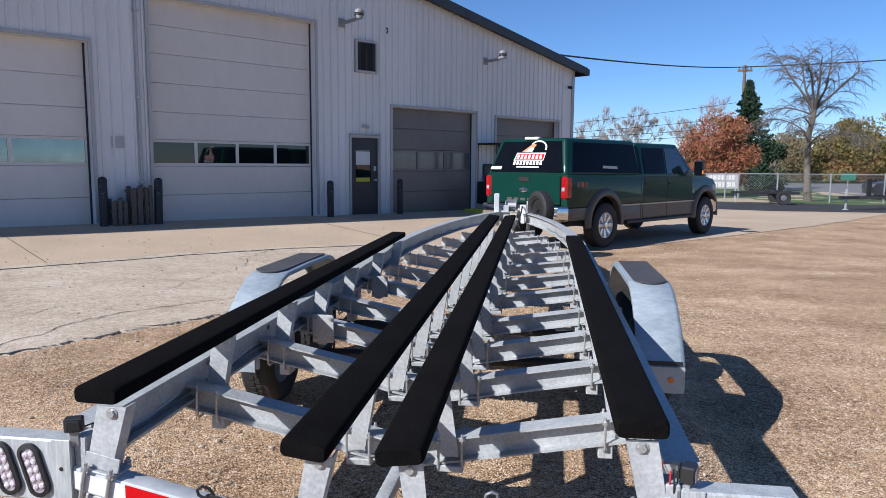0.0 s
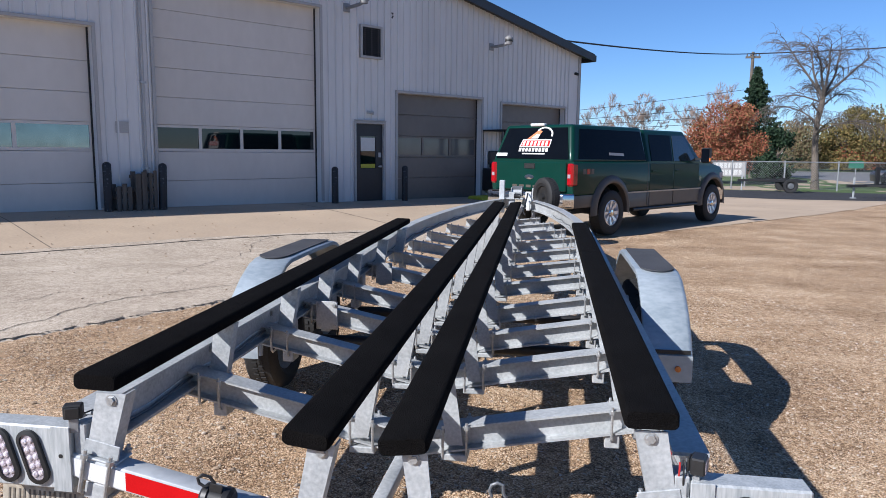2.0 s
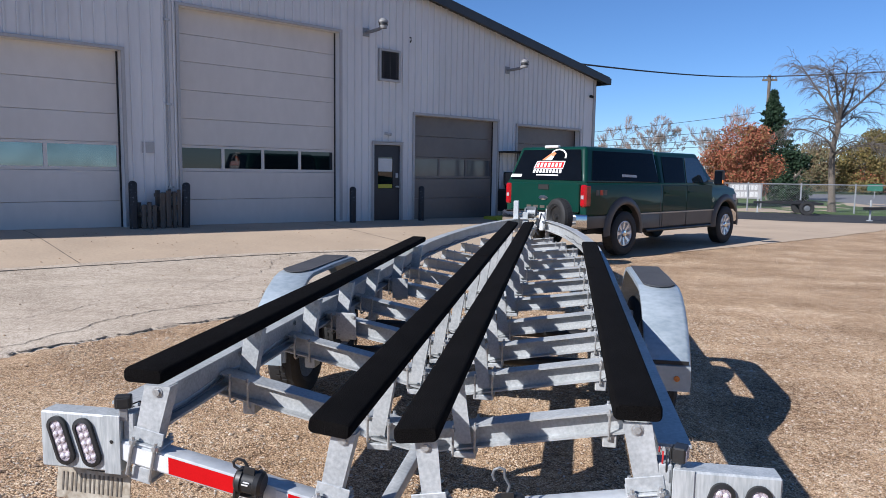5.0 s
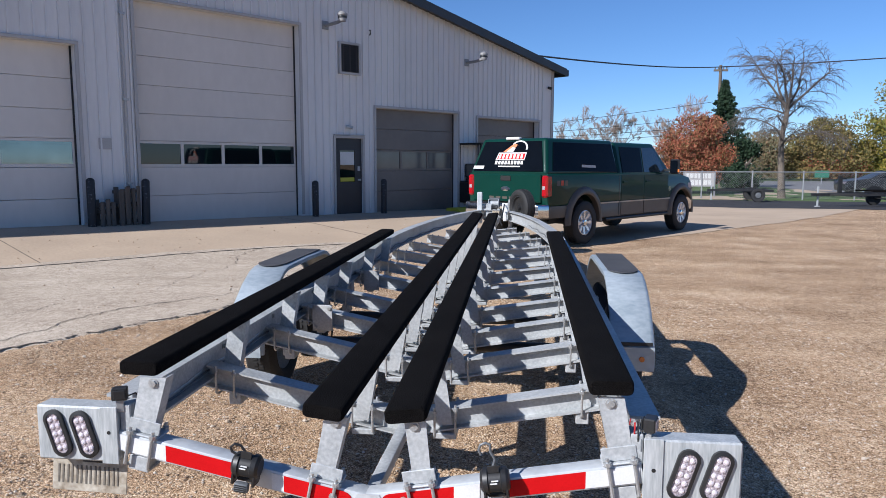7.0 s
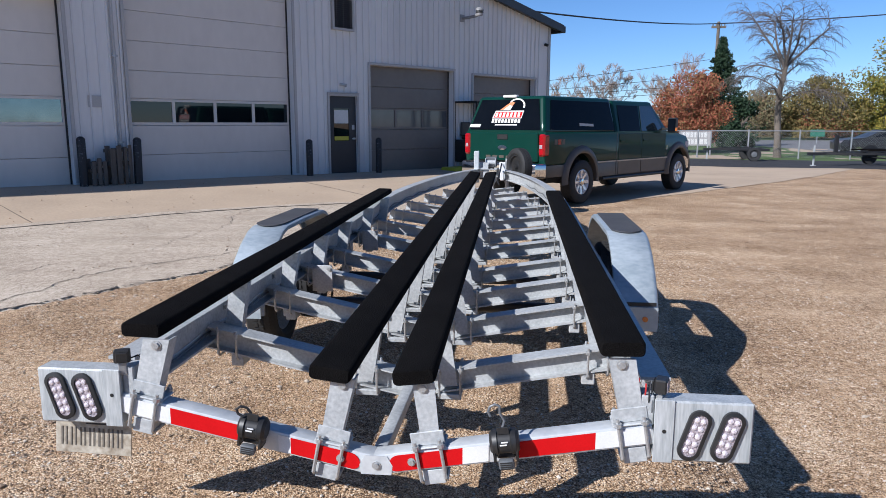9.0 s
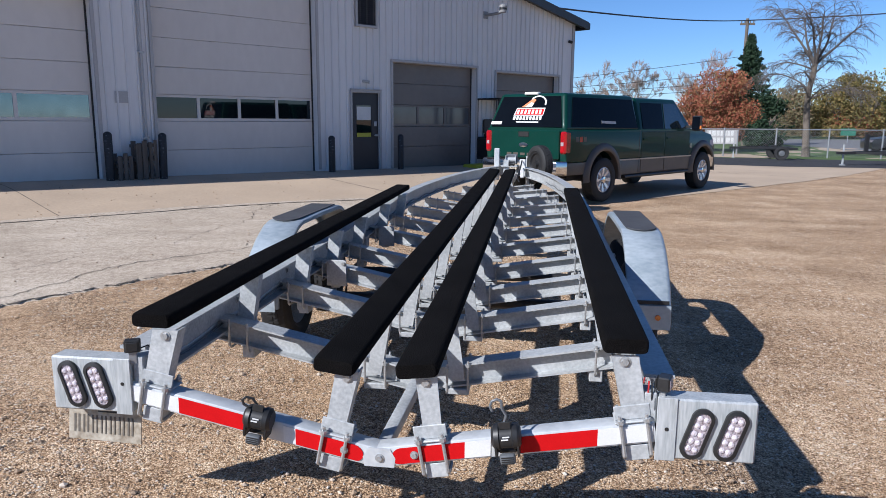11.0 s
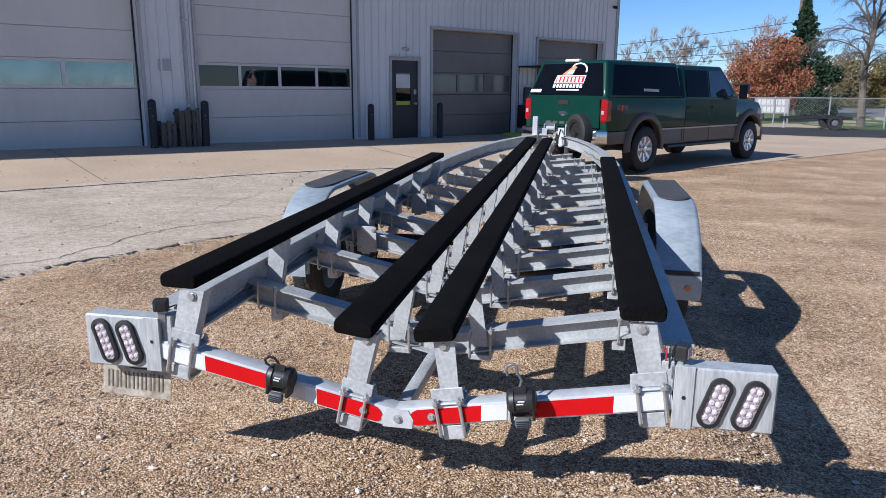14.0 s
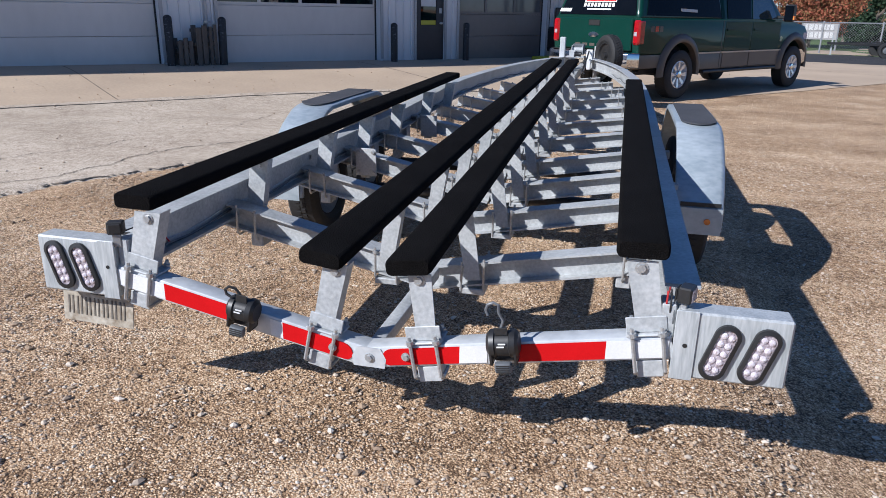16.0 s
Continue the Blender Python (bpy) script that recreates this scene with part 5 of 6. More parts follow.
CB, CR = (1.40, 3.88), (1.43, 3.22)
part("cab", cabin(CB, CR, 0.980, 0.78, 1.39, 2.11, 0.08), GREEN, truck, "dark green cab roof and pillars", smooth=60)
KB, KR = (-1.30, 1.36), (-1.08, 1.34)
cap = part("bed_cap", cabin(KB, KR, 0.985, 0.80, 1.42, 2.14, 0.08), GREEN, truck, "dark green fibreglass bed cap", smooth=60)
for sx in (-1, 1):
    side = [(sx * 0.985, KB[0], 1.42), (sx * 0.985, KB[1], 1.42), (sx * 0.80, KR[1], 2.14), (sx * 0.80, KR[0], 2.14)]
    if sx < 0:
        side = [side[1], side[0], side[3], side[2]]
    f = lambda u: u if sx > 0 else 1 - u
    part("side_window", on_face(side, 0, 0, 0, 0, 0.004, 0.008, [(f(0.07), 0.10), (f(0.975), 0.06), (f(0.955), 0.88), (f(0.085), 0.88)][::sx]), CARGLASS, cap, "long tinted cap window")
    bm = on_face(side, 0, 0, 0, 0, 0.0125, 0.002, [(f(0.46), 0.20), (f(0.66), 0.18), (f(0.66), 0.25), (f(0.46), 0.27)][::sx])
    part("lettering_bar", bm, TRIM, cap, "pale illegible lettering bar")
    cs = [(sx * 0.980, CB[0], 1.39), (sx * 0.980, CB[1], 1.39), (sx * 0.78, CR[1], 2.11), (sx * 0.78, CR[0], 2.11)]
    if sx < 0:
        cs = [cs[1], cs[0], cs[3], cs[2]]
    part("rear_door_window", on_face(cs, 0, 0, 0, 0, 0.004, 0.008, [(f(0.06), 0.08), (f(0.425), 0.08), (f(0.585), 0.85), (f(0.10), 0.85)][::sx]), CARGLASS, truck)
    part("front_door_window", on_face(cs, 0, 0, 0, 0, 0.004, 0.008, [(f(0.455), 0.08), (f(0.87), 0.08), (f(0.925), 0.80), (f(0.88), 0.85), (f(0.63), 0.85)][::sx]), CARGLASS_CLEAR, truck)
    # doors
    for ya, yb, nm in ((1.46, 2.46, "rear_door"), (2.485, 3.66, "front_door")):
        x0, x1 = sx * 0.990, sx * 1.006
        bm = boxes((x0, ya, 0.835, x1, yb, 1.40), bevel=0.012)
        dr = part(nm, bm, GREEN, truck)
        part("door_skirt", boxes((x0, ya, 0.515, x1, yb, 0.812), bevel=0.012), TAN, dr)
        part("handle", boxes((sx * 1.007, ya + 0.05, 1.22, sx * 1.027, ya + 0.24, 1.26), bevel=0.006), GREEN, dr)
    part("cab_gap", boxes((sx * 0.985, 1.372, 0.52, sx * 1.0015, 1.392, 1.42)), BLACK, truck)
    for ya, yb in ((0.60, 1.37), (1.40, 3.78)):
        part("trim_stripe", boxes((sx * 0.999, ya, 0.802, sx * 1.014, yb, 0.832), bevel=0.003), GOLDTRIM, truck, "thin tan side stripe")
    # flares
    for cx in (AX0, AX1):
        bm, rows = bmesh.new(), []
        for k in range(19):
            a = radians(-8 + 196 * k / 18)
            c, s_ = math.cos(a), math.sin(a)
            rows.append([bm.verts.new((sx * x, cx + r * c, AZ + r * s_)) for r, x in ((R - 0.03, 0.94), (R - 0.02, 1.045), (R + 0.02, 1.062), (R + 0.11, 1.030), (R + 0.135, 0.992))])
        for a, b in zip(rows, rows[1:]):
            for i in range(4):
                bm.faces.new((a[i], a[i + 1], b[i + 1], b[i]))
        part("wheel_flare", bm, TAN, truck, "pewter wheel flare", smooth=50)
    # step bar, mirror
    part("step_bar", sweep(bmesh.new(), rrect(0.13, 0.07, 0.03, 3), [(sx * 0.98, 0.80, 0.46), (sx * 0.98, 3.60, 0.46)]), BLACK, truck)
    mr = part("mirror", boxes((sx * 1.10, 3.50, 1.40, sx * 1.32, 3.61, 1.75), bevel=0.03), BLACK, truck, "tall black towing mirror")
    part("arm", boxes((sx * 0.94, 3.53, 1.46, sx * 1.11, 3.58, 1.52), bevel=0.01), BLACK, mr)
    part("mirror_glass", boxes((sx * 1.12, 3.493, 1.43, sx * 1.30, 3.499, 1.72)), CARGLASS, mr)
    part("turn_lamp", boxes((sx * 1.30, 3.51, 1.44, sx * 1.325, 3.58, 1.52), bevel=0.005), AMBER, mr)
    # tail lamp wrapping the corner
    tl = part("tail_lamp", boxes((sx * 0.865, -1.325, 0.99, sx * 1.012, -1.14, 1.41), bevel=0.03), REDLENS, truck, "tall red tail lamp")
    part("reverse_lens", boxes((sx * 0.90, -1.331, 1.14, sx * 0.965, -1.3255, 1.21), bevel=0.002), LENS, tl)
# emblem letters beside the bed
for k in range(3):
    part("bed_badge", boxes((1.0005, -0.98 + k * 0.13, 1.21, 1.004, -0.88 + k * 0.13, 1.31), bevel=0.001), (TAN, REDLENS, TAN)[k], truck, "pale badge bar")
part("fender_badge", rod(bmesh.new(), (1.0, 3.74, 1.05), (1.007, 3.74, 1.05), 0.06, 20), CHROME, truck)
# rear glass with plain printed shapes
rear = [(-0.985, KB[0], 1.42), (0.985, KB[0], 1.42), (0.80, KR[0], 2.14), (-0.80, KR[0], 2.14)]
glass = part("rear_window", on_face(rear, 0, 0, 0, 0, 0.004, 0.01, [(0.045, 0.09), (0.955, 0.09), (0.935, 0.91), (0.065, 0.91)]), CARGLASS, truck, "tinted rear cap window with printed shapes")


def decal(cut, material, off=0.0145):
    cut = [(0.515 + (u - 0.50) * 1.22, 0.53 + (v - 0.53) * 1.05) for u, v in cut]
    part("print", on_face(rear, 0, 0, 0, 0, off, 0.001, cut), material, glass)


decal([(0.33, 0.40), (0.66, 0.40), (0.68, 0.60), (0.35, 0.60)], WHITE)
decal([(0.345, 0.42), (0.655, 0.42), (0.667, 0.57), (0.357, 0.57)], TAPE_RED, 0.0165)
for k in range(7):
    decal([(0.36 + k * 0.042, 0.44), (0.385 + k * 0.042, 0.44), (0.39 + k * 0.042, 0.55), (0.365 + k * 0.042, 0.55)], WHITE, 0.0185)
for k in range(9):
    decal([(0.335 + k * 0.036, 0.29), (0.36 + k * 0.036, 0.29), (0.36 + k * 0.036, 0.38), (0.335 + k * 0.036, 0.38)], WHITE)
decal([(0.38, 0.22), (0.62, 0.22), (0.62, 0.25), (0.38, 0.25)], WHITE)
decal([(0.40, 0.62), (0.50, 0.62), (0.56, 0.80), (0.52, 0.84)], ORANGE)
decal([(0.44, 0.62), (0.52, 0.62), (0.54, 0.72), (0.50, 0.74)], WHITE, 0.0165)
for k in range(10):
    a0, a1 = radians(150 - k * 17), radians(150 - (k + 1) * 17)
    pt = lambda a, r: (0.585 + r * 0.55 * math.cos(a), 0.73 + r * math.sin(a))
    decal([pt(a0, 0.15), pt(a0, 0.185), pt(a1, 0.185), pt(a1, 0.15)][::-1], WHITE)
decal([(0.10, 0.17), (0.22, 0.17), (0.22, 0.25), (0.10, 0.25)], WHITE)
part("brake_lamp", boxes((-0.17, -1.13, 2.11, 0.17, -1.03, 2.165), bevel=0.015), WHITE, cap, "pale third brake lamp")
tg = part("tailgate", boxes((-0.855, -1.325, 0.88, 0.855, -1.29, 1.43), bevel=0.014), GREEN, truck, "dark green tailgate")
part("tailgate_handle", boxes((-0.13, -1.335, 1.30, 0.13, -1.322, 1.40), bevel=0.01), BLACK, tg)
part("emblem", lathe(bmesh.new(), [(0.001, -0.012), (0.11, -0.010), (0.115, 0.0)], pose(0, -1.327, 1.14, 0, 0, 90) @ Matrix.Diagonal((1, 1, 0.42, 1)), 24), CHROME, tg)
for k in range(5):
    part("lettering_bar", boxes((-0.42 + k * 0.17, -1.329, 0.935, -0.30 + k * 0.17, -1.324, 0.985), bevel=0.001), TAN, tg)
bump = part("rear_bumper", sweep(bmesh.new(), rrect(0.14, 0.27, 0.035, 3), [(-1.0, -1.28, 0.72), (-0.9, -1.42, 0.72), (-0.5, -1.46, 0.72), (0.5, -1.46, 0.72), (0.9, -1.42, 0.72), (1.0, -1.28, 0.72)]), CHROME, truck, "chrome rear step bumper")
part("step_pad", boxes((-0.85, -1.5, 0.857, 0.85, -1.36, 0.868), bevel=0.003), BLACK, bump)
part("number_plate", boxes((-0.152, -1.545, 0.65, 0.152, -1.538, 0.80)), PLATE, bump)
for k in range(4):
    part("bar", boxes((-0.12 + k * 0.065, -1.5485, 0.69, -0.08 + k * 0.065, -1.5455, 0.76)), INK, bump)
part("hitch", boxes((-0.05, -1.62, 0.48, 0.05, -1.2, 0.58), bevel=0.006), BLACK, truck)
part("front_bumper", sweep(bmesh.new(), rrect(0.16, 0.30, 0.04, 3), [(-1.0, 4.80, 0.66), (-0.8, 5.00, 0.66), (0.8, 5.00, 0.66), (1.0, 4.80, 0.66)]), CHROME, truck)
for sx in (-1, 1):
    part("head_lamp", boxes((sx * 0.74, 4.72, 1.00, sx * 1.004, 4.95, 1.20), bevel=0.03), LENS, truck)
part("exhaust", rod(bmesh.new(), (0.72, -0.8, 0.52), (0.84, -1.38, 0.56), 0.05, 14), CHROME, truck)
ws = [(0.980, CB[1], 1.39), (-0.980, CB[1], 1.39), (-0.78, CR[1], 2.11), (0.78, CR[1], 2.11)]
part("windscreen", on_face(ws, 0, 0, 0, 0, 0.004, 0.008, [(0.06, 0.06), (0.94, 0.06), (0.93, 0.92), (0.07, 0.92)]), CARGLASS_CLEAR, truck)


def truck_wheel(x, y, sx):
    m = pose(x, y, WR, 0, 0, 0 if sx > 0 else 180)
    wh = new("wheel")
    wh.parent = truck
    h, r = 0.14, WR
    bm = lathe(bmesh.new(), [(0.25, -h * 0.8), (0.29, -h), (r - 0.06, -h), (r - 0.02, -h * 0.88), (r, -h * 0.7), (r, h * 0.7), (r - 0.02, h * 0.88), (r - 0.06, h), (0.29, h), (0.25, h * 0.8)], m, 44)
    part("tyre", bm, RUBBER, wh)
    bm = bmesh.new()
    for k in range(50):
        for row, (u0, u1) in enumerate(((-0.95, -0.4), (-0.3, 0.3), (0.4, 0.95))):
            q = m @ pose(0, 0, 0, 360 * (k + 0.5 * (row % 2)) / 50, 0, 0)
            box(bm, u0 * h * 0.85, -0.018, r - 0.006, u1 * h * 0.85, 0.018, r + 0.006, 0, q)
    part("tread", bm, RUBBER, wh)
    bm = lathe(bmesh.new(), [(0.255, -h * 0.8), (0.245, h * 0.1), (0.235, h * 0.5), (0.255, h * 0.86), (0.24, h * 0.9), (0.228, h * 0.6), (0.215, h * 0.2), (0.001, h * 0.15)], m, 36)
    rim = part("rim", bm, ALLOY, wh, "polished alloy rim")
    for k in range(8):
        q = m @ pose(0, 0, 0, 45 * k, 0, 0)
        bm = bmesh.new()
        vs = [bm.verts.new(q @ Vector(p)) for p in ((h * 0.2, -0.030, 0.05), (h * 0.2, 0.030, 0.05), (h * 0.2, 0.046, 0.236), (h * 0.2, -0.046, 0.236), (h * 0.66, -0.020, 0.06), (h * 0.66, 0.020, 0.06), (h * 0.82, 0.034, 0.236), (h * 0.82, -0.034, 0.236))]
        for f in ((3, 2, 1, 0), (4, 5, 6, 7), (0, 1, 5, 4), (1, 2, 6, 5), (2, 3, 7, 6), (3, 0, 4, 7)):
            bm.faces.new([vs[i] for i in f])
        part("spoke", bm, ALLOY, rim)
    part("hub", lathe(bmesh.new(), [(0.085, h * 0.2), (0.08, h * 0.75), (0.06, h * 0.95), (0.001, h * 1.0)], m, 20), CHROME, rim)


for sx in (-1, 1):
    truck_wheel(sx * 0.91, AX0, sx)
    truck_wheel(sx * 0.91, AX1, sx)
part("axle", rod(bmesh.new(), (-0.8, 0, WR), (0.8, 0, WR), 0.06, 12), UNDER, truck)

# ---- forklift and bits by the doors ----
fx, fy = on_wall(7.55, 1.5)
fork = thing("forklift", pose(fx, fy, rise(fx, fy), 0, 0, -130), "black forklift parked by the workshop wall", "forklift")
for sx in (-1, 1):
    part("mast_channel", boxes((sx * 0.30, -0.06, 0.06, sx * 0.40, 0.06, 2.25), bevel=0.01), BLACK, fork)
    part("fork_arm", boxes((sx * 0.20, 0.08, 0.05, sx * 0.32, 1.0, 0.10), bevel=0.01), BLACK, fork)
    part("wheel", lathe(bmesh.new(), [(0.001, -0.09), (0.16, -0.09), (0.29, -0.08), (0.31, 0), (0.29, 0.08), (0.16, 0.09), (0.12, 0.05), (0.001, 0.05)], pose(sx * 0.48, -0.45, 0.31, 0, 0, 0 if sx > 0 else 180), 26), RUBBER, fork)
    part("hub", lathe(bmesh.new(), [(0.17, 0.092), (0.14, 0.1), (0.001, 0.1)], pose(sx * 0.48, -0.45, 0.31, 0, 0, 0 if sx > 0 else 180), 20), WHITE, fork)
    for y in (-1.5, -0.55):
        part("cage_post", boxes((sx * 0.40, y, 0.9, sx * 0.45, y + 0.05, 2.1)), BLACK, fork)
for z in (0.3, 1.1, 1.9, 2.2):
    part("mast_tie", boxes((-0.3, -0.04, z, 0.3, 0.04, z + 0.06), bevel=0.006), BLACK, fork)
part("backrest", boxes(*[(x, 0.07, 0.4, x + 0.03, 0.10, 1.3) for x in (-0.45, -0.27, -0.09, 0.09, 0.27, 0.42)], (-0.45, 0.07, 1.3, 0.45, 0.10, 1.34)), BLACK, fork)
part("chassis", boxes((-0.45, -1.75, 0.25, 0.45, -0.12, 0.95), bevel=0.06), BLACK, fork)
part("counterweight", boxes((-0.48, -2.05, 0.3, 0.48, -1.76, 1.1), bevel=0.1), YELLOW, fork)
part("cage_roof", boxes((-0.46, -1.55, 2.1, 0.46, -0.48, 2.15), bevel=0.01), BLACK, fork)
part("seat", boxes((-0.22, -1.4, 0.96, 0.22, -0.95, 1.06), (-0.22, -1.45, 1.06, 0.22, -1.36, 1.5), bevel=0.03), BLACK, fork)
rx, ry = on_wall(6.9, 0.75)
ramp = thing("floor_ramp", pose(rx, ry, rise(rx, ry) + 0.005, 0, 0, 51.5), "low yellow-green steel ramp on the apron", "ramp")
bm = plate(bmesh.new(), [(-0.8, -0.35, 0.0), (-0.8, -0.2, 0.11), (-0.8, 0.25, 0.11), (-0.8, 0.32, 0.0)], (1, 0, 0), 1.6)
part("deck", bm, YELLOW, ramp)


# ---- fence, trees and the street beyond ----
BARK = mat("grey_bark", (0.166, 0.1369, 0.1079), (0.0913, 0.0747, 0.0581), 0.95, 0, 4, 30, 0.6, 0.01)
TWIG = mat("pale_twigs", (0.359, 0.28, 0.23), (0.235, 0.185, 0.151), 0.95, 0, 4, 30, 0.3)
DARKTWIG = mat("grey_brown_twigs", (0.1411, 0.1203, 0.1037), (0.083, 0.07055, 0.05976), 0.95, 0, 4, 30, 0.3)
FENCE = mat("galvanised_fence", (0.3486, 0.3569, 0.3652), (0.249, 0.2573, 0.2656), 0.5, 0.5, 4, 40, 0.1)
WIREMAT = mat("black_cable", (0.025, 0.025, 0.028), None, 0.7)
MAPLE = island_mat("maple_leaves", [(0.251, 0.0697, 0.0372), (0.372, 0.121, 0.0697), (0.177, 0.0511, 0.0279), (0.335, 0.167, 0.0837), (0.13, 0.102, 0.0325), (0.279, 0.0883, 0.0511)], 0.7)
SPRUCE = island_mat("spruce_needles", [(0.0166, 0.03735, 0.01826), (0.02905, 0.0581, 0.02656), (0.00996, 0.02324, 0.01328), (0.0415, 0.07055, 0.0332)], 0.8)
OLIVE = island_mat("olive_leaves", [(0.1079, 0.0996, 0.02905), (0.1826, 0.1411, 0.0415), (0.0664, 0.0664, 0.0249), (0.2324, 0.1577, 0.0581), (0.0913, 0.0913, 0.02905)], 0.75)
GOLD = island_mat("yellowing_leaves", [(0.1992, 0.166, 0.0249), (0.1079, 0.1245, 0.0249), (0.2822, 0.2158, 0.0332), (0.0747, 0.0913, 0.02075)], 0.75)
# Greyer leaf tones with the haze of distance mixed into the colour.
HAZE = island_mat("hazed_far_leaves", [(0.1411, 0.1245, 0.0664), (0.1909, 0.1494, 0.083), (0.0996, 0.1079, 0.0498), (0.2241, 0.1411, 0.083), (0.166, 0.1577, 0.0747)], 0.9)


def raw_mesh(name, verts, faces, material, parent=None):
    me = bpy.data.meshes.new(name)
    me.from_pydata(verts, [], faces)
    me.materials.append(material)
    ob = new(name, me)
    ob.parent = parent
    return ob


def cone(verts, faces, a, b, ra, rb, n=5):
    d = (b - a).normalized()
    s_ = d.cross(Vector((0, 0, 1)) if abs(d.z) < 0.95 else Vector((1, 0, 0))).normalized()
    t = s_.cross(d)
    k0 = len(verts)
    for p, q in ((a, ra), (b, rb)):
        for k in range(n):
            w = 2 * math.pi * k / n
            verts.append(tuple(p + (s_ * math.cos(w) + t * math.sin(w)) * q))
    for k in range(n):
        faces.append((k0 + k, k0 + (k + 1) % n, k0 + n + (k + 1) % n, k0 + n + k))


def grow(rng, verts, faces, p, d, length, radius, depth, droop, tips, spread=0.75, thin=0.012):
    """A limb of three bent pieces that forks into smaller limbs."""
    q, r0 = p, radius
    for k in range(3):
        d = (d + Vector((rng.gauss(0, 0.13), rng.gauss(0, 0.13), rng.gauss(0, 0.08) - droop * (0.2 + 0.25 * k)))).normalized()
        e = q + d * length / 3
        r1 = max(thin, r0 * 0.82)
        cone(verts, faces, q, e, r0, r1, 6 if radius > 0.05 else 3)
        if depth and (k or depth < 3):
            for _ in range(2 if rng.random() < 0.6 else 1):
                side = Vector((rng.gauss(0, 1), rng.gauss(0, 1), rng.gauss(0.15, 0.5))).normalized()
                grow(rng, verts, faces, e, (d * (1 - spread * 0.5) + side * spread).normalized(), length * rng.uniform(0.52, 0.74), max(thin, r1 * 0.58), depth - 1, droop, tips, spread, thin)
        q, r0 = e, r1
    tips.append(q)


def leaves(rng, n, pick, size, verts=None, faces=None):
    verts, faces = [], []
    for _ in range(n):
        c = pick()
        a = Vector((rng.gauss(0, 1), rng.gauss(0, 1), rng.gauss(0, 1))).normalized()
        b = a.cross(Vector((rng.gauss(0, 1), rng.gauss(0, 1), rng.gauss(0, 1)))).normalized()
        w = size * rng.uniform(0.6, 1.3)
        k = len(verts)
        verts += [tuple(c - a * w), tuple(c + b * w * 0.6), tuple(c + a * w), tuple(c - b * w * 0.6)]
        faces.append((k, k + 1, k + 2, k + 3))
    return verts, faces


def bare_tree(x, y, h, seed, label, trunk_r, spread=0.75, droop=0.10, depth=4, group="bare trees", thin=0.012, fork=0.30, limbs=5):
    rng = random.Random(seed)
    ob = thing("tree", pose(x, y, rise(x, y) - 0.03), label, "tree", group)
    v, f, tips = [], [], []
    q, d, r0 = Vector((0, 0, 0)), Vector((0.02, 0, 1)), trunk_r
    for k in range(7):
        e = q + d * h * 0.09
        cone(v, f, q, e, r0 * (1.25 if k == 0 else 1), r0 * 0.9, 10)
        q, r0 = e, r0 * 0.9
        d = (d + Vector((rng.gauss(0, 0.03), rng.gauss(0, 0.03), 0.25))).normalized()
    raw_mesh("trunk", v, f, BARK, ob)
    trunk_top = q
    for k in range(limbs):
        v, f = [], []
        a = 2 * math.pi * k / limbs + rng.uniform(-0.4, 0.4)
        start = Vector((0.02 * h * 0.3, 0, h * (fork + (0.63 - fork) * k / max(1, limbs - 1)))) if k < limbs - 1 else trunk_top
        start = Vector((trunk_top.x * start.z / trunk_top.z, trunk_top.y * start.z / trunk_top.z, start.z))
        up = 0.55 if k < limbs - 1 else 1.6
        grow(rng, v, f, start, Vector((math.cos(a), math.sin(a), up)).normalized(), h * rng.uniform(0.20, 0.27), trunk_r * 0.42, depth, droop, tips, spread, thin)
        raw_mesh("limb", v, f, TWIG, ob)
    return ob, tips


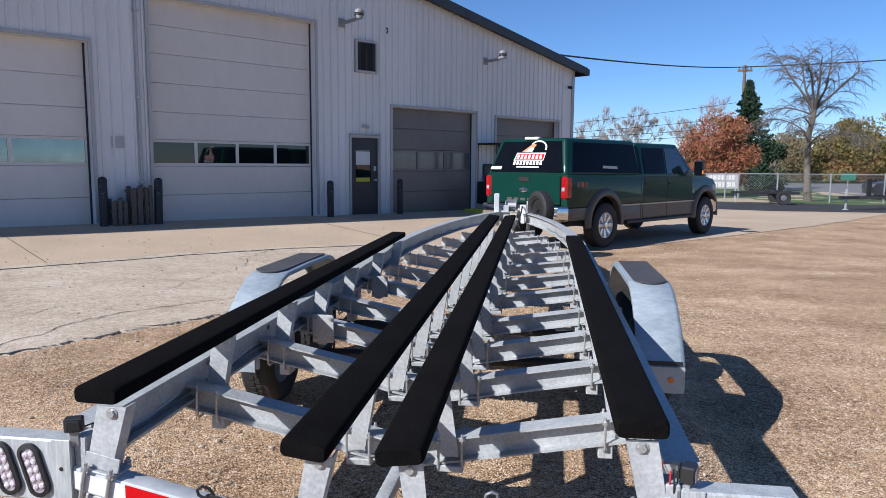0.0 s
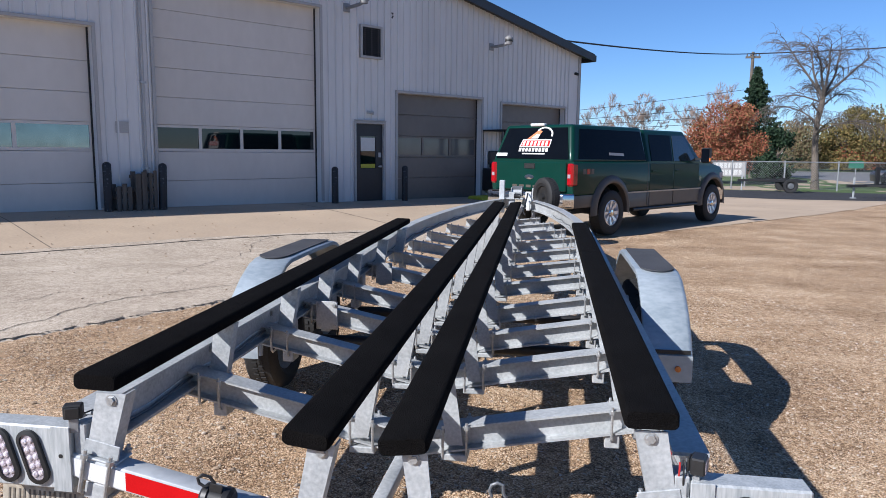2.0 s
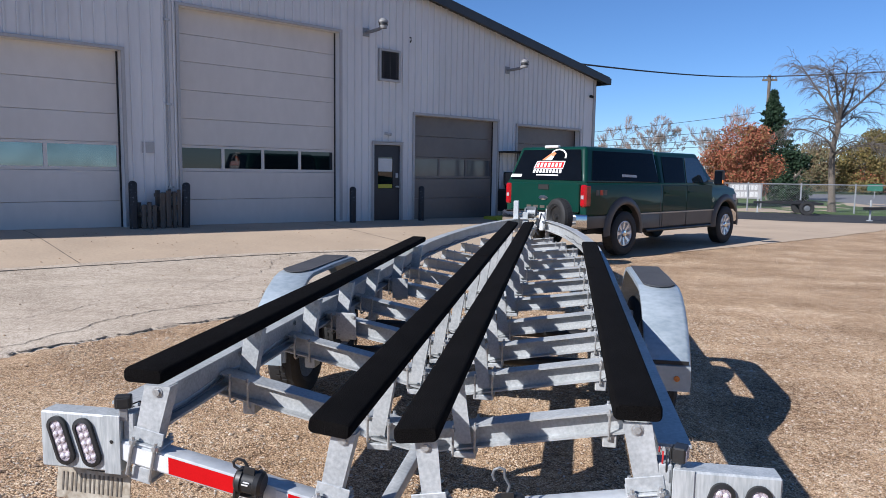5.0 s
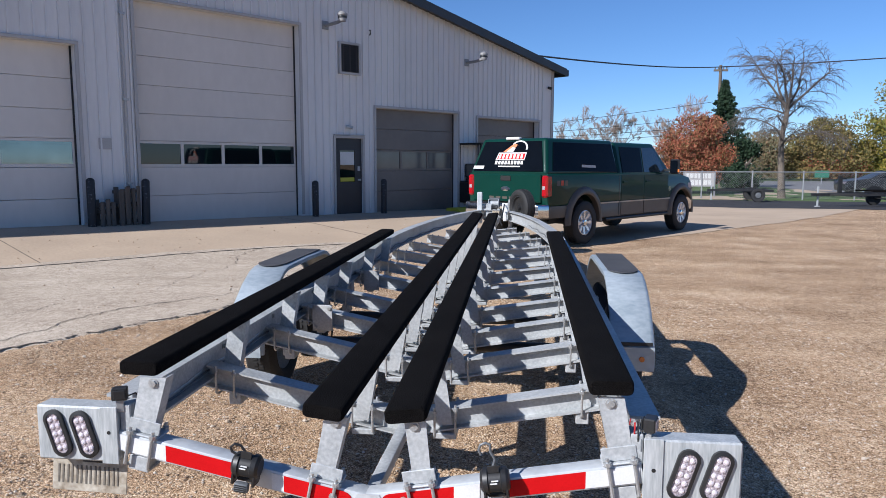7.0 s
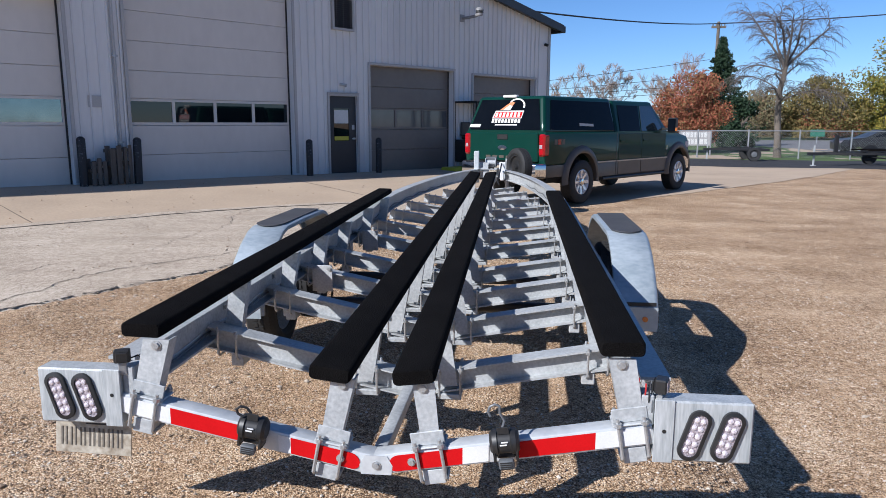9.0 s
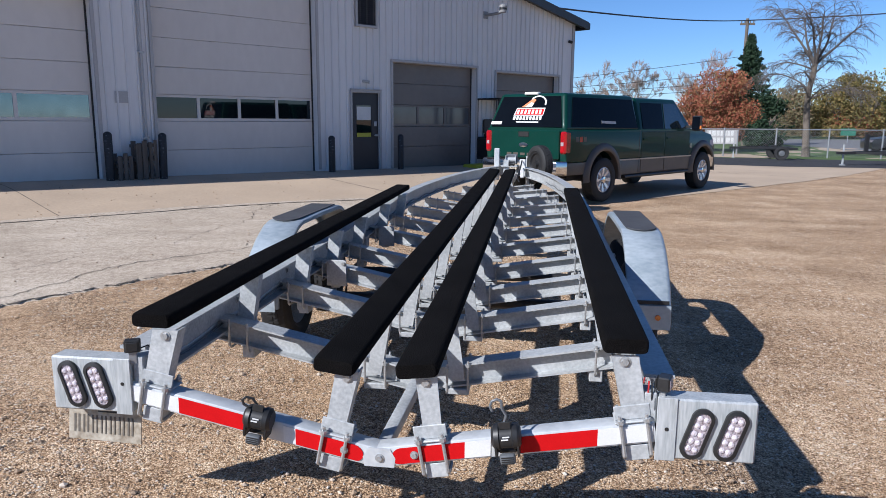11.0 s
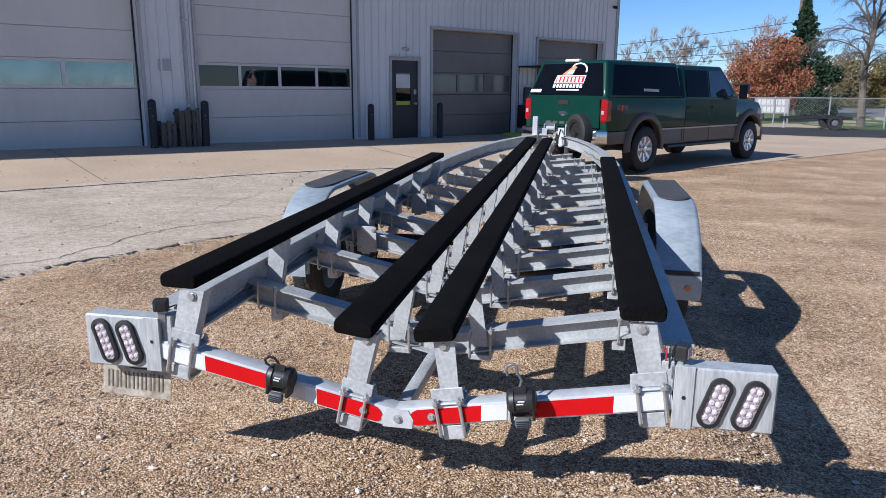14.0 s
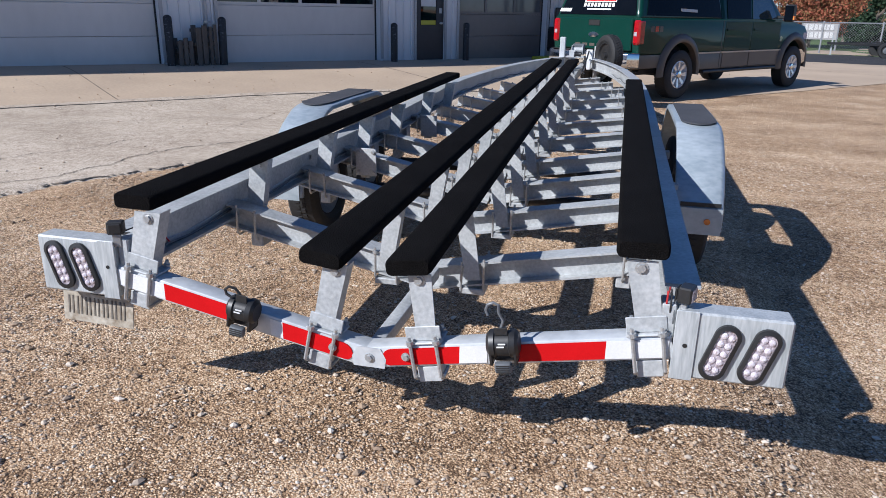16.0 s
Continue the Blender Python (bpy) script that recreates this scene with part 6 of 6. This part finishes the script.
def weeping_tree(x, y, h, seed):
    """A bare tree: a trunk that forks high, upright top limbs, arching side limbs and hanging twigs."""
    rng = random.Random(seed)
    ob = thing("tree", pose(x, y, rise(x, y) - 0.03), "tall bare deciduous tree with drooping twigs", "tree", "bare trees")
    line = [Vector(p) * (h / 7.25) for p in ((0.05, 0, 0), (0.02, 0, 0.5), (-0.03, 0, 1.3), (-0.08, 0.05, 2.2), (-0.07, 0.05, 3.1), (0.05, 0, 3.9), (0.10, 0, 4.4))]
    radii = [0.20, 0.165, 0.15, 0.135, 0.12, 0.12, 0.09]
    v, f = [], []
    for k in range(6):
        cone(v, f, line[k], line[k + 1], radii[k], radii[k + 1], 10)
    raw_mesh("trunk", v, f, BARK, ob)

    def arc(v, f, p, d, length, r, fall, n, level):
        step = length / n
        for k in range(n):
            t = (k + 1) / n
            d = (d + Vector((rng.gauss(0, 0.09), rng.gauss(0, 0.09), rng.gauss(0, 0.05) - fall * t))).normalized()
            e = p + d * step
            r1 = max(0.0055, r * (1 - 0.75 / n))
            cone(v, f, p, e, r, r1, 6 if r > 0.04 else 3)
            p, r = e, r1
            if level and k >= n * 0.2:
                for _ in range(3):
                    a = rng.uniform(0, 6.28)
                    side = Vector((math.cos(a), math.sin(a), rng.uniform(-0.1, 0.5)))
                    arc(v, f, p, (d * 0.9 + side * 0.75).normalized(), length * rng.uniform(0.28, 0.56), max(0.008, r * 0.5), 0.34 if level == 2 else 0.42, 5, level - 1)

    for k in range(15):
        v, f = [], []
        if k < 6:
            a, z, up, length, fall, r = k * 2.2 + rng.uniform(-0.3, 0.3), 4.2, rng.uniform(1.3, 2.6), rng.uniform(2.3, 3.1), 0.02, 0.07
        else:
            a, z, up, length, fall, r = k * 2.4 + rng.uniform(-0.3, 0.3), rng.uniform(2.5, 4.2), rng.uniform(0.5, 0.9), rng.uniform(1.5, 2.5), 0.20, 0.05
        i = max(j for j in range(6) if line[j].z <= z * h / 7.25 + 1e-6)
        p = line[i].lerp(line[i + 1], min(1, (z * h / 7.25 - line[i].z) / (line[i + 1].z - line[i].z)))
        arc(v, f, p, Vector((math.cos(a), math.sin(a), up)).normalized(), length * h / 7.25, r, fall, 7, 2)
        raw_mesh("limb", v, f, DARKTWIG, ob)
    return ob


def leafy_tree(x, y, h, wide, low, seed, material, n, size, label, name="tree", group="", lumps=26):
    """A trunk and limbs under a crown of leaf clumps of uneven size, with gaps."""
    rng = random.Random(seed)
    ob = thing(name, pose(x, y, rise(x, y) - 0.03), label, "tree", group)
    v, f = [], []
    cone(v, f, Vector((0, 0, 0)), Vector((0.05, 0, h * 0.55)), 0.045 * h * 0.6, 0.02 * h, 9)
    for k in range(9):
        a = rng.uniform(0, 6.28)
        cone(v, f, Vector((0.03, 0, h * rng.uniform(0.15, 0.5))), Vector((math.cos(a) * wide * 0.7, math.sin(a) * wide * 0.7, h * rng.uniform(0.45, 0.85))), 0.05, 0.015, 5)
    raw_mesh("trunk", v, f, BARK, ob)
    centres = []
    for _ in range(lumps):
        a, t = rng.uniform(0, 6.28), rng.random()
        z = low + (h - low) * t
        w = wide * math.sqrt(max(0.05, 1 - ((t - 0.38) / 0.66) ** 2)) * rng.uniform(0.35, 0.95)
        centres.append((Vector((math.cos(a) * w, math.sin(a) * w, z)), wide * rng.uniform(0.22, 0.42)))

    def pick():
        c, s_ = rng.choice(centres)
        d = Vector((rng.gauss(0, 1), rng.gauss(0, 1), rng.gauss(0, 1))).normalized()
        p = c + d * s_ * rng.random() ** 0.4
        p.z = max(low * 0.8, p.z)
        return p

    raw_mesh("crown", *leaves(rng, n, pick, size), material, ob)
    return ob


def spruce(x, y, h, wide, seed):
    rng = random.Random(seed)
    ob = thing("spruce", pose(x, y, rise(x, y) - 0.03), "dark green pointed spruce behind the red maple", "tree")
    v, f = [], []
    cone(v, f, Vector((0, 0, 0)), Vector((0, 0, h * 0.98)), 0.16, 0.02, 8)
    raw_mesh("trunk", v, f, BARK, ob)
    boughs = []
    for k in range(230):
        z = h * (0.06 + 0.93 * (k / 230) ** 0.9)
        a = k * 2.4 + rng.uniform(-0.3, 0.3)
        boughs.append((z, a, wide * 1.25 * (1 - z / h) ** 0.95 * rng.uniform(0.35, 1.2) + 0.05))

    def pick():
        z, a, w = rng.choice(boughs)
        t = rng.random() ** 0.6
        return Vector((math.cos(a) * w * t + rng.gauss(0, 0.05), math.sin(a) * w * t + rng.gauss(0, 0.05), z - 0.22 * w * t * t + 0.12 * w * t ** 6 + rng.gauss(0, 0.05)))

    raw_mesh("crown", *leaves(rng, 30000, pick, 0.07), SPRUCE, ob)


# chain-link fence
FY = 32.15
fence = thing("chain_link_fence", pose(0, FY, 0), "galvanised chain-link fence along the verge", "fence")
posts = [6.56 + 2.27 * k - 4.54 for k in range(20)]
for x in posts:
    part("post", rod(bmesh.new(), (x, 0, -0.1), (x, 0, 1.36), 0.035, 8), FENCE, fence)
part("top_rail", rod(bmesh.new(), (posts[0], 0, 1.30), (posts[-1], 0, 1.30), 0.024, 8), FENCE, fence)
v, f = [], []
x = posts[0]
while x < posts[-1] - 1.3:
    for e in (0, 1):
        a = Vector((x + 1.22 * e, -0.03, 0.06))
        b = Vector((x + 1.22 * (1 - e), -0.03, 1.28))
        cone(v, f, a, b, 0.0026, 0.0026, 3)
    x += 0.11
tagged(raw_mesh("wire_mesh", v, f, FENCE, fence), "woven wire mesh", "", "", "stuff")

rng = random.Random(3)
weeping_tree(12.75, 33.2, 7.25, 4)
for k, (x, y, h) in enumerate(((8.6, 74, 6.6), (11.2, 76, 6.2), (15.6, 73, 7.6), (18.2, 78, 7.0), (6.0, 80, 6.2))):
    bare_tree(x, y, h, 20 + k, "distant bare tree with fine reddish twigs", 0.10, 0.42, -0.16, 5, "far bare trees", 0.0065, 0.12, 11)
leafy_tree(9.55, 37.6, 3.95, 1.95, 0.75, 7, MAPLE, 34000, 0.055, "round rust-red maple in autumn leaf behind the fence", "maple", "", 60)
spruce(13.75, 47.5, 7.2, 2.5, 9)
leafy_tree(14.2, 44.0, 3.0, 1.3, 0.2, 11, SPRUCE, 5000, 0.09, "low dark evergreen beside the spruce", "evergreen_bush")
def beyond(x, y, h, wide, low, seed, material, n, size, label, name="tree", group="", lumps=26):
    """A tree on the far side of the street."""
    q = 72.0 / y
    leafy_tree(x * q, y * q, 1.57 + (h - 1.57) * q, wide * q, max(0.35, 1.57 + (low - 1.57) * q), seed, material, int(n * 1.7), size * q * 0.74, label, name, group, lumps)


beyond(15.9, 47.5, 3.3, 1.9, 0.2, 31, HAZE, 5000, 0.10, "brown and olive thicket beyond the fence", "thicket", "olive trees")
beyond(19.4, 46.0, 4.2, 2.2, 0.2, 32, OLIVE, 6500, 0.10, "brown and olive thicket beyond the fence", "thicket", "olive trees", 40)
beyond(17.6, 44.0, 4.0, 1.9, 0.4, 12, OLIVE, 5000, 0.10, "olive-green tree thinning in autumn", "tree", "olive trees")
beyond(21.8, 43.5, 5.9, 2.6, 0.5, 13, GOLD, 9000, 0.11, "yellowing green tree beyond the fence", "tree", "olive trees", 44)
beyond(26.2, 44.5, 6.6, 3.0, 0.5, 14, GOLD, 9000, 0.12, "yellowing green tree beyond the fence", "tree", "olive trees", 44)
beyond(32.0, 46.0, 6.4, 3.2, 0.5, 15, OLIVE, 7000, 0.13, "olive-green tree thinning in autumn", "tree", "olive trees", 40)
beyond(39.0, 48.0, 6.8, 3.4, 0.5, 16, GOLD, 7000, 0.14, "yellowing green tree beyond the fence", "tree", "olive trees", 40)
beyond(24.0, 56.0, 2.1, 2.2, 0.2, 17, MAPLE, 3500, 0.10, "low red shrubs by the street", "shrub")


def far_woods():
    rr = random.Random(8)

    def pick():
        x = rr.uniform(-60, 130)
        top = 3.2 + 1.6 * noise.noise((x * 0.09, 0, 0)) + 1.0 * noise.noise((x * 0.4, 5, 0))
        return Vector((x, 96 + rr.uniform(-3, 3), max(0.2, top * rr.random() ** 0.7)))

    ob = raw_mesh("far_woods", *leaves(rr, 22000, pick, 0.34), HAZE)
    tagged(ob, "olive and brown tree line along the horizon, haze put into its colour", "woods", "", "stuff")


far_woods()

# utility pole and overhead wires
pole = thing("utility_pole", pose(16.1, 58.0, 0), "weathered timber utility pole with a crossarm", "pole")
part("post", rod(bmesh.new(), (0, 0, -0.2), (0, 0, 9.55), 0.17, 10, 0.12), BARK, pole)
part("crossarm", boxes((-0.55, -0.14, 9.05, 0.55, -0.02, 9.2)), BARK, pole)
for x in (-0.45, -0.2, 0.2, 0.45):
    part("insulator", rod(bmesh.new(), (x, -0.08, 9.2), (x, -0.08, 9.38), 0.05, 8), GREYPLASTIC, pole)


def wire(a, b, sag, rad, label="black overhead cable from the pole"):
    a, b = Vector(a), Vector(b)
    pts = [a.lerp(b, t) - Vector((0, 0, sag * 4 * t * (1 - t))) for t in steps(0, 1, 24)]
    ob = thing("overhead_wire", pose(*a), label, "cable", "overhead wires")
    part("cable", tube(bmesh.new(), [p - a for p in pts], rad, 5), WIREMAT, ob)


corner = WALL_M @ Vector((CORNER_S - 0.6, 1.2, roof_z(CORNER_S - 0.6) + 0.25))
wire(corner + Vector((0, 0, 0.25)), (16.1, 57.9, 9.4), 0.22, 0.035)
wire((16.1, 57.9, 9.4), (48, 54.0, 11.4), 0.45, 0.045)
for k, (z0, z1) in enumerate(((5.0, 7.3), (4.35, 6.0), (4.0, 5.2), (3.6, 4.6))):
    wire((-4, 70, z0), (17.6, 66 + k, z1), 0.15, 0.022, "thin distant overhead cable")


def far_car(m, paint, label, length=4.5, high=1.62, category="car"):
    """A parked car: shaped lower body, glasshouse, windows and wheels."""
    ob = thing("car", m, label, category, "parked cars")
    q = length / 4.5
    prof = [(-2.2 * q, 0.35), (-1.75 * q, 0.35), (-1.7 * q, 0.55), (-1.4 * q, 0.68), (-1.1 * q, 0.55), (-1.05 * q, 0.32), (1.05 * q, 0.32), (1.1 * q, 0.55), (1.4 * q, 0.68), (1.7 * q, 0.55), (1.75 * q, 0.35),
            (2.2 * q, 0.38), (2.25 * q, 0.7), (2.1 * q, 0.88), (1.2 * q, 1.0), (-2.1 * q, 1.02), (-2.25 * q, 0.8)]
    part("body", slab(prof, 0.9, 0.04), paint, ob)
    part("cabin", cabin((-2.05 * q, 1.15 * q), (-1.75 * q, 0.35 * q), 0.86, 0.66, 0.98, high, 0.05), paint, ob)
    for sx in (-1, 1):
        cs = [(sx * 0.86, -2.05 * q, 0.98), (sx * 0.86, 1.15 * q, 0.98), (sx * 0.66, 0.35 * q, high), (sx * 0.66, -1.75 * q, high)]
        cs = cs if sx > 0 else [cs[1], cs[0], cs[3], cs[2]]
        f = lambda u: u if sx > 0 else 1 - u
        for u0, u1 in ((0.06, 0.32), (0.35, 0.62), (0.65, 0.90)):
            part("window", on_face(cs, 0, 0, 0, 0, 0.004, 0.006, [(f(u0), 0.12), (f(u1), 0.12), (f(u1), 0.85), (f(u0), 0.85)][::sx]), CARGLASS, ob)
        for y in (-1.4 * q, 1.4 * q):
            mm = pose(sx * 0.80, y, 0.33, 0, 0, 0 if sx > 0 else 180)
            part("wheel", lathe(bmesh.new(), [(0.001, -0.1), (0.31, -0.1), (0.33, 0), (0.31, 0.1), (0.21, 0.1), (0.18, 0.06), (0.001, 0.09)], mm, 22), RUBBER, ob)
            part("hubcap", lathe(bmesh.new(), [(0.20, 0.10), (0.17, 0.085), (0.001, 0.105)], mm, 18), CHROME, ob)
        part("lamp", boxes((sx * 0.55, 2.1 * q, 0.72, sx * 0.85, 2.26 * q, 0.85), bevel=0.02), LENS, ob)
        part("tail_lamp", boxes((sx * 0.6, -2.26 * q, 0.78, sx * 0.88, -2.15 * q, 0.95), bevel=0.02), REDLENS, ob)
    return ob


CARDARK = mat("charcoal_car_paint", (0.018, 0.019, 0.021), (0.013, 0.014, 0.016), 0.35, 0.0, 3, 200, 0.02, coat=0.1)
CARDARK.node_tree.nodes["Principled BSDF"].inputs["Specular IOR Level"].default_value = 0.2
CARBLUE = mat("blue_car_paint", (0.05, 0.09, 0.25), (0.04, 0.07, 0.2), 0.3, 0.2, 3, 200, 0.02, coat=0.8)
far_car(pose(19.0, 36.2, -0.05, 0, 0, 84), CARDARK, "charcoal SUV parked behind the fence", 4.6, 1.38)
far_car(pose(17.2, 61.0, 0.02, 0, 0, 88), CARDARK, "dark car across the street", 4.5, 1.5)
far_car(pose(13.2, 62.0, 0.02, 0, 0, 92), CARBLUE, "blue car across the street", 4.4, 1.5)


def black_trailer(m, length, boat, label):
    """A small black steel trailer: frame, cross pieces, tongue, jack and wheels."""
    ob = thing("utility_trailer", m, label, "trailer", "black trailers")
    for sx in (-1, 1):
        part("side_rail", sweep(bmesh.new(), rrect(0.06, 0.10, 0.01, 1), [(sx * 0.7, 0, 0.5), (sx * 0.7, length * 0.72, 0.5), (sx * 0.08, length, 0.5)]), BLACK, ob)
        mm = pose(sx * 0.88, length * 0.3, 0.30, 0, 0, 0 if sx > 0 else 180)
        part("wheel", lathe(bmesh.new(), [(0.001, -0.09), (0.28, -0.09), (0.30, 0), (0.28, 0.09), (0.19, 0.09), (0.16, 0.05), (0.001, 0.08)], mm, 24), RUBBER, ob)
        part("hub", lathe(bmesh.new(), [(0.12, 0.075), (0.10, 0.08), (0.001, 0.085)], mm, 18), GREYPLASTIC, ob)
        if not boat:
            continue
        bm = bmesh.new()
        sweep(bm, rrect(0.24, 0.02, 0.004, 1), [(sx * 0.88, length * 0.3 + 0.38 * math.cos(a), 0.30 + 0.38 * math.sin(a)) for a in [radians(15 + 15 * k) for k in range(11)]], (1, 0, 0))
        part("fender", bm, BLACK, ob)
    for t in (0.02, 0.2, 0.4, 0.6):
        part("cross_piece", boxes((-0.7, length * t - 0.03, 0.46, 0.7, length * t + 0.03, 0.53)), BLACK, ob)
    part("axle", rod(bmesh.new(), (-0.85, length * 0.3, 0.30), (0.85, length * 0.3, 0.30), 0.03, 8), BLACK, ob)
    part("tongue", boxes((-0.05, length * 0.9, 0.44, 0.05, length * 1.2, 0.54)), BLACK, ob)
    part("jack", boxes((0.08, length * 1.1, 0.05, 0.13, length * 1.1 + 0.05, 0.80), (0.04, length * 1.1 - 0.06, 0.0, 0.17, length * 1.1 + 0.11, 0.04)), GALV, ob)
    if boat:
        part("bow_stand", boxes((-0.04, length * 0.86, 0.5, 0.04, length * 0.9, 1.2), (-0.14, length * 0.83, 1.08, 0.14, length * 0.86, 1.14)), BLACK, ob)
        for sx in (-1, 1):
            part("bunk", boxes((sx * 0.42, 0.1, 0.6, sx * 0.54, length * 0.6, 0.66)), CARPET, ob)
    return ob


black_trailer(pose(15.9, 27.6, rise(15.9, 27.6), 0, 0, 102), 3.6, True, "black empty boat trailer beside the fence")
black_trailer(pose(11.4, 30.6, rise(11.4, 30.6), 0, 0, 84), 2.2, False, "small black utility trailer on the asphalt")

sign = thing("fence_sign", pose(9.2, 34.2, 0), "white lettered sign behind the fence, unreadable", "sign")
for sx in (-0.75, 0.75):
    part("post", boxes((sx - 0.03, 0.02, 0.0, sx + 0.03, 0.08, 1.25)), FENCE, sign)
for row, (z, h) in enumerate(((0.95, 0.24), (0.62, 0.24))):
    x = -0.62 + 0.02 * row
    while x < 0.58:
        w = (0.15, 0.10, 0.18, 0.13)[int((x * 37 + row * 3) % 4)]
        part("bar", boxes((x, 0.0, z, x + w, 0.018, z + h)), WHITE, sign)
        x += w + 0.05
part("back", boxes((-0.72, 0.0185, 0.55, 0.72, 0.03, 1.24)), TRIM, sign)
SIGNGREEN = mat("green_sign", (0.03, 0.16, 0.10), None, 0.5)
gs = thing("street_sign", pose(24.2, 57.6, 0), "green street sign on a post", "sign")
part("post", rod(bmesh.new(), (0, 0.04, 0), (0, 0.04, 1.2), 0.04, 8), FENCE, gs)
part("panel", boxes((-0.55, 0, 0.6, 0.55, 0.02, 1.15)), SIGNGREEN, gs)
BLUEDRUM = mat("blue_drum", (0.03, 0.12, 0.32), (0.02, 0.09, 0.26), 0.4, 0, 4, 40, 0.1)
rack = thing("red_rack", pose(14.75, 26.4, rise(14.75, 26.4)), "red steel lattice stand on the gravel", "rack")
for k in range(5):
    part("bar", rod(bmesh.new(), (-0.2 + 0.1 * k, 0, 0), (0.15 - 0.09 * k, 0.15, 0.95), 0.022, 6), REDSTEEL, rack)
for z in (0.3, 0.7):
    part("tie", rod(bmesh.new(), (-0.22, 0.08, z), (0.22, 0.08, z), 0.02, 6), REDSTEEL, rack)
drum = thing("drum", pose(15.2, 26.0, rise(15.2, 26.0)), "blue plastic drum on the gravel", "drum")
part("shell", lathe(bmesh.new(), [(0.001, 0.0), (0.27, 0.0), (0.285, 0.05), (0.285, 0.3), (0.295, 0.31), (0.285, 0.33), (0.285, 0.6), (0.295, 0.61), (0.285, 0.63), (0.28, 0.86), (0.25, 0.9), (0.001, 0.89)], pose(0, 0, 0, 0, -90, 0), 24), BLUEDRUM, drum)
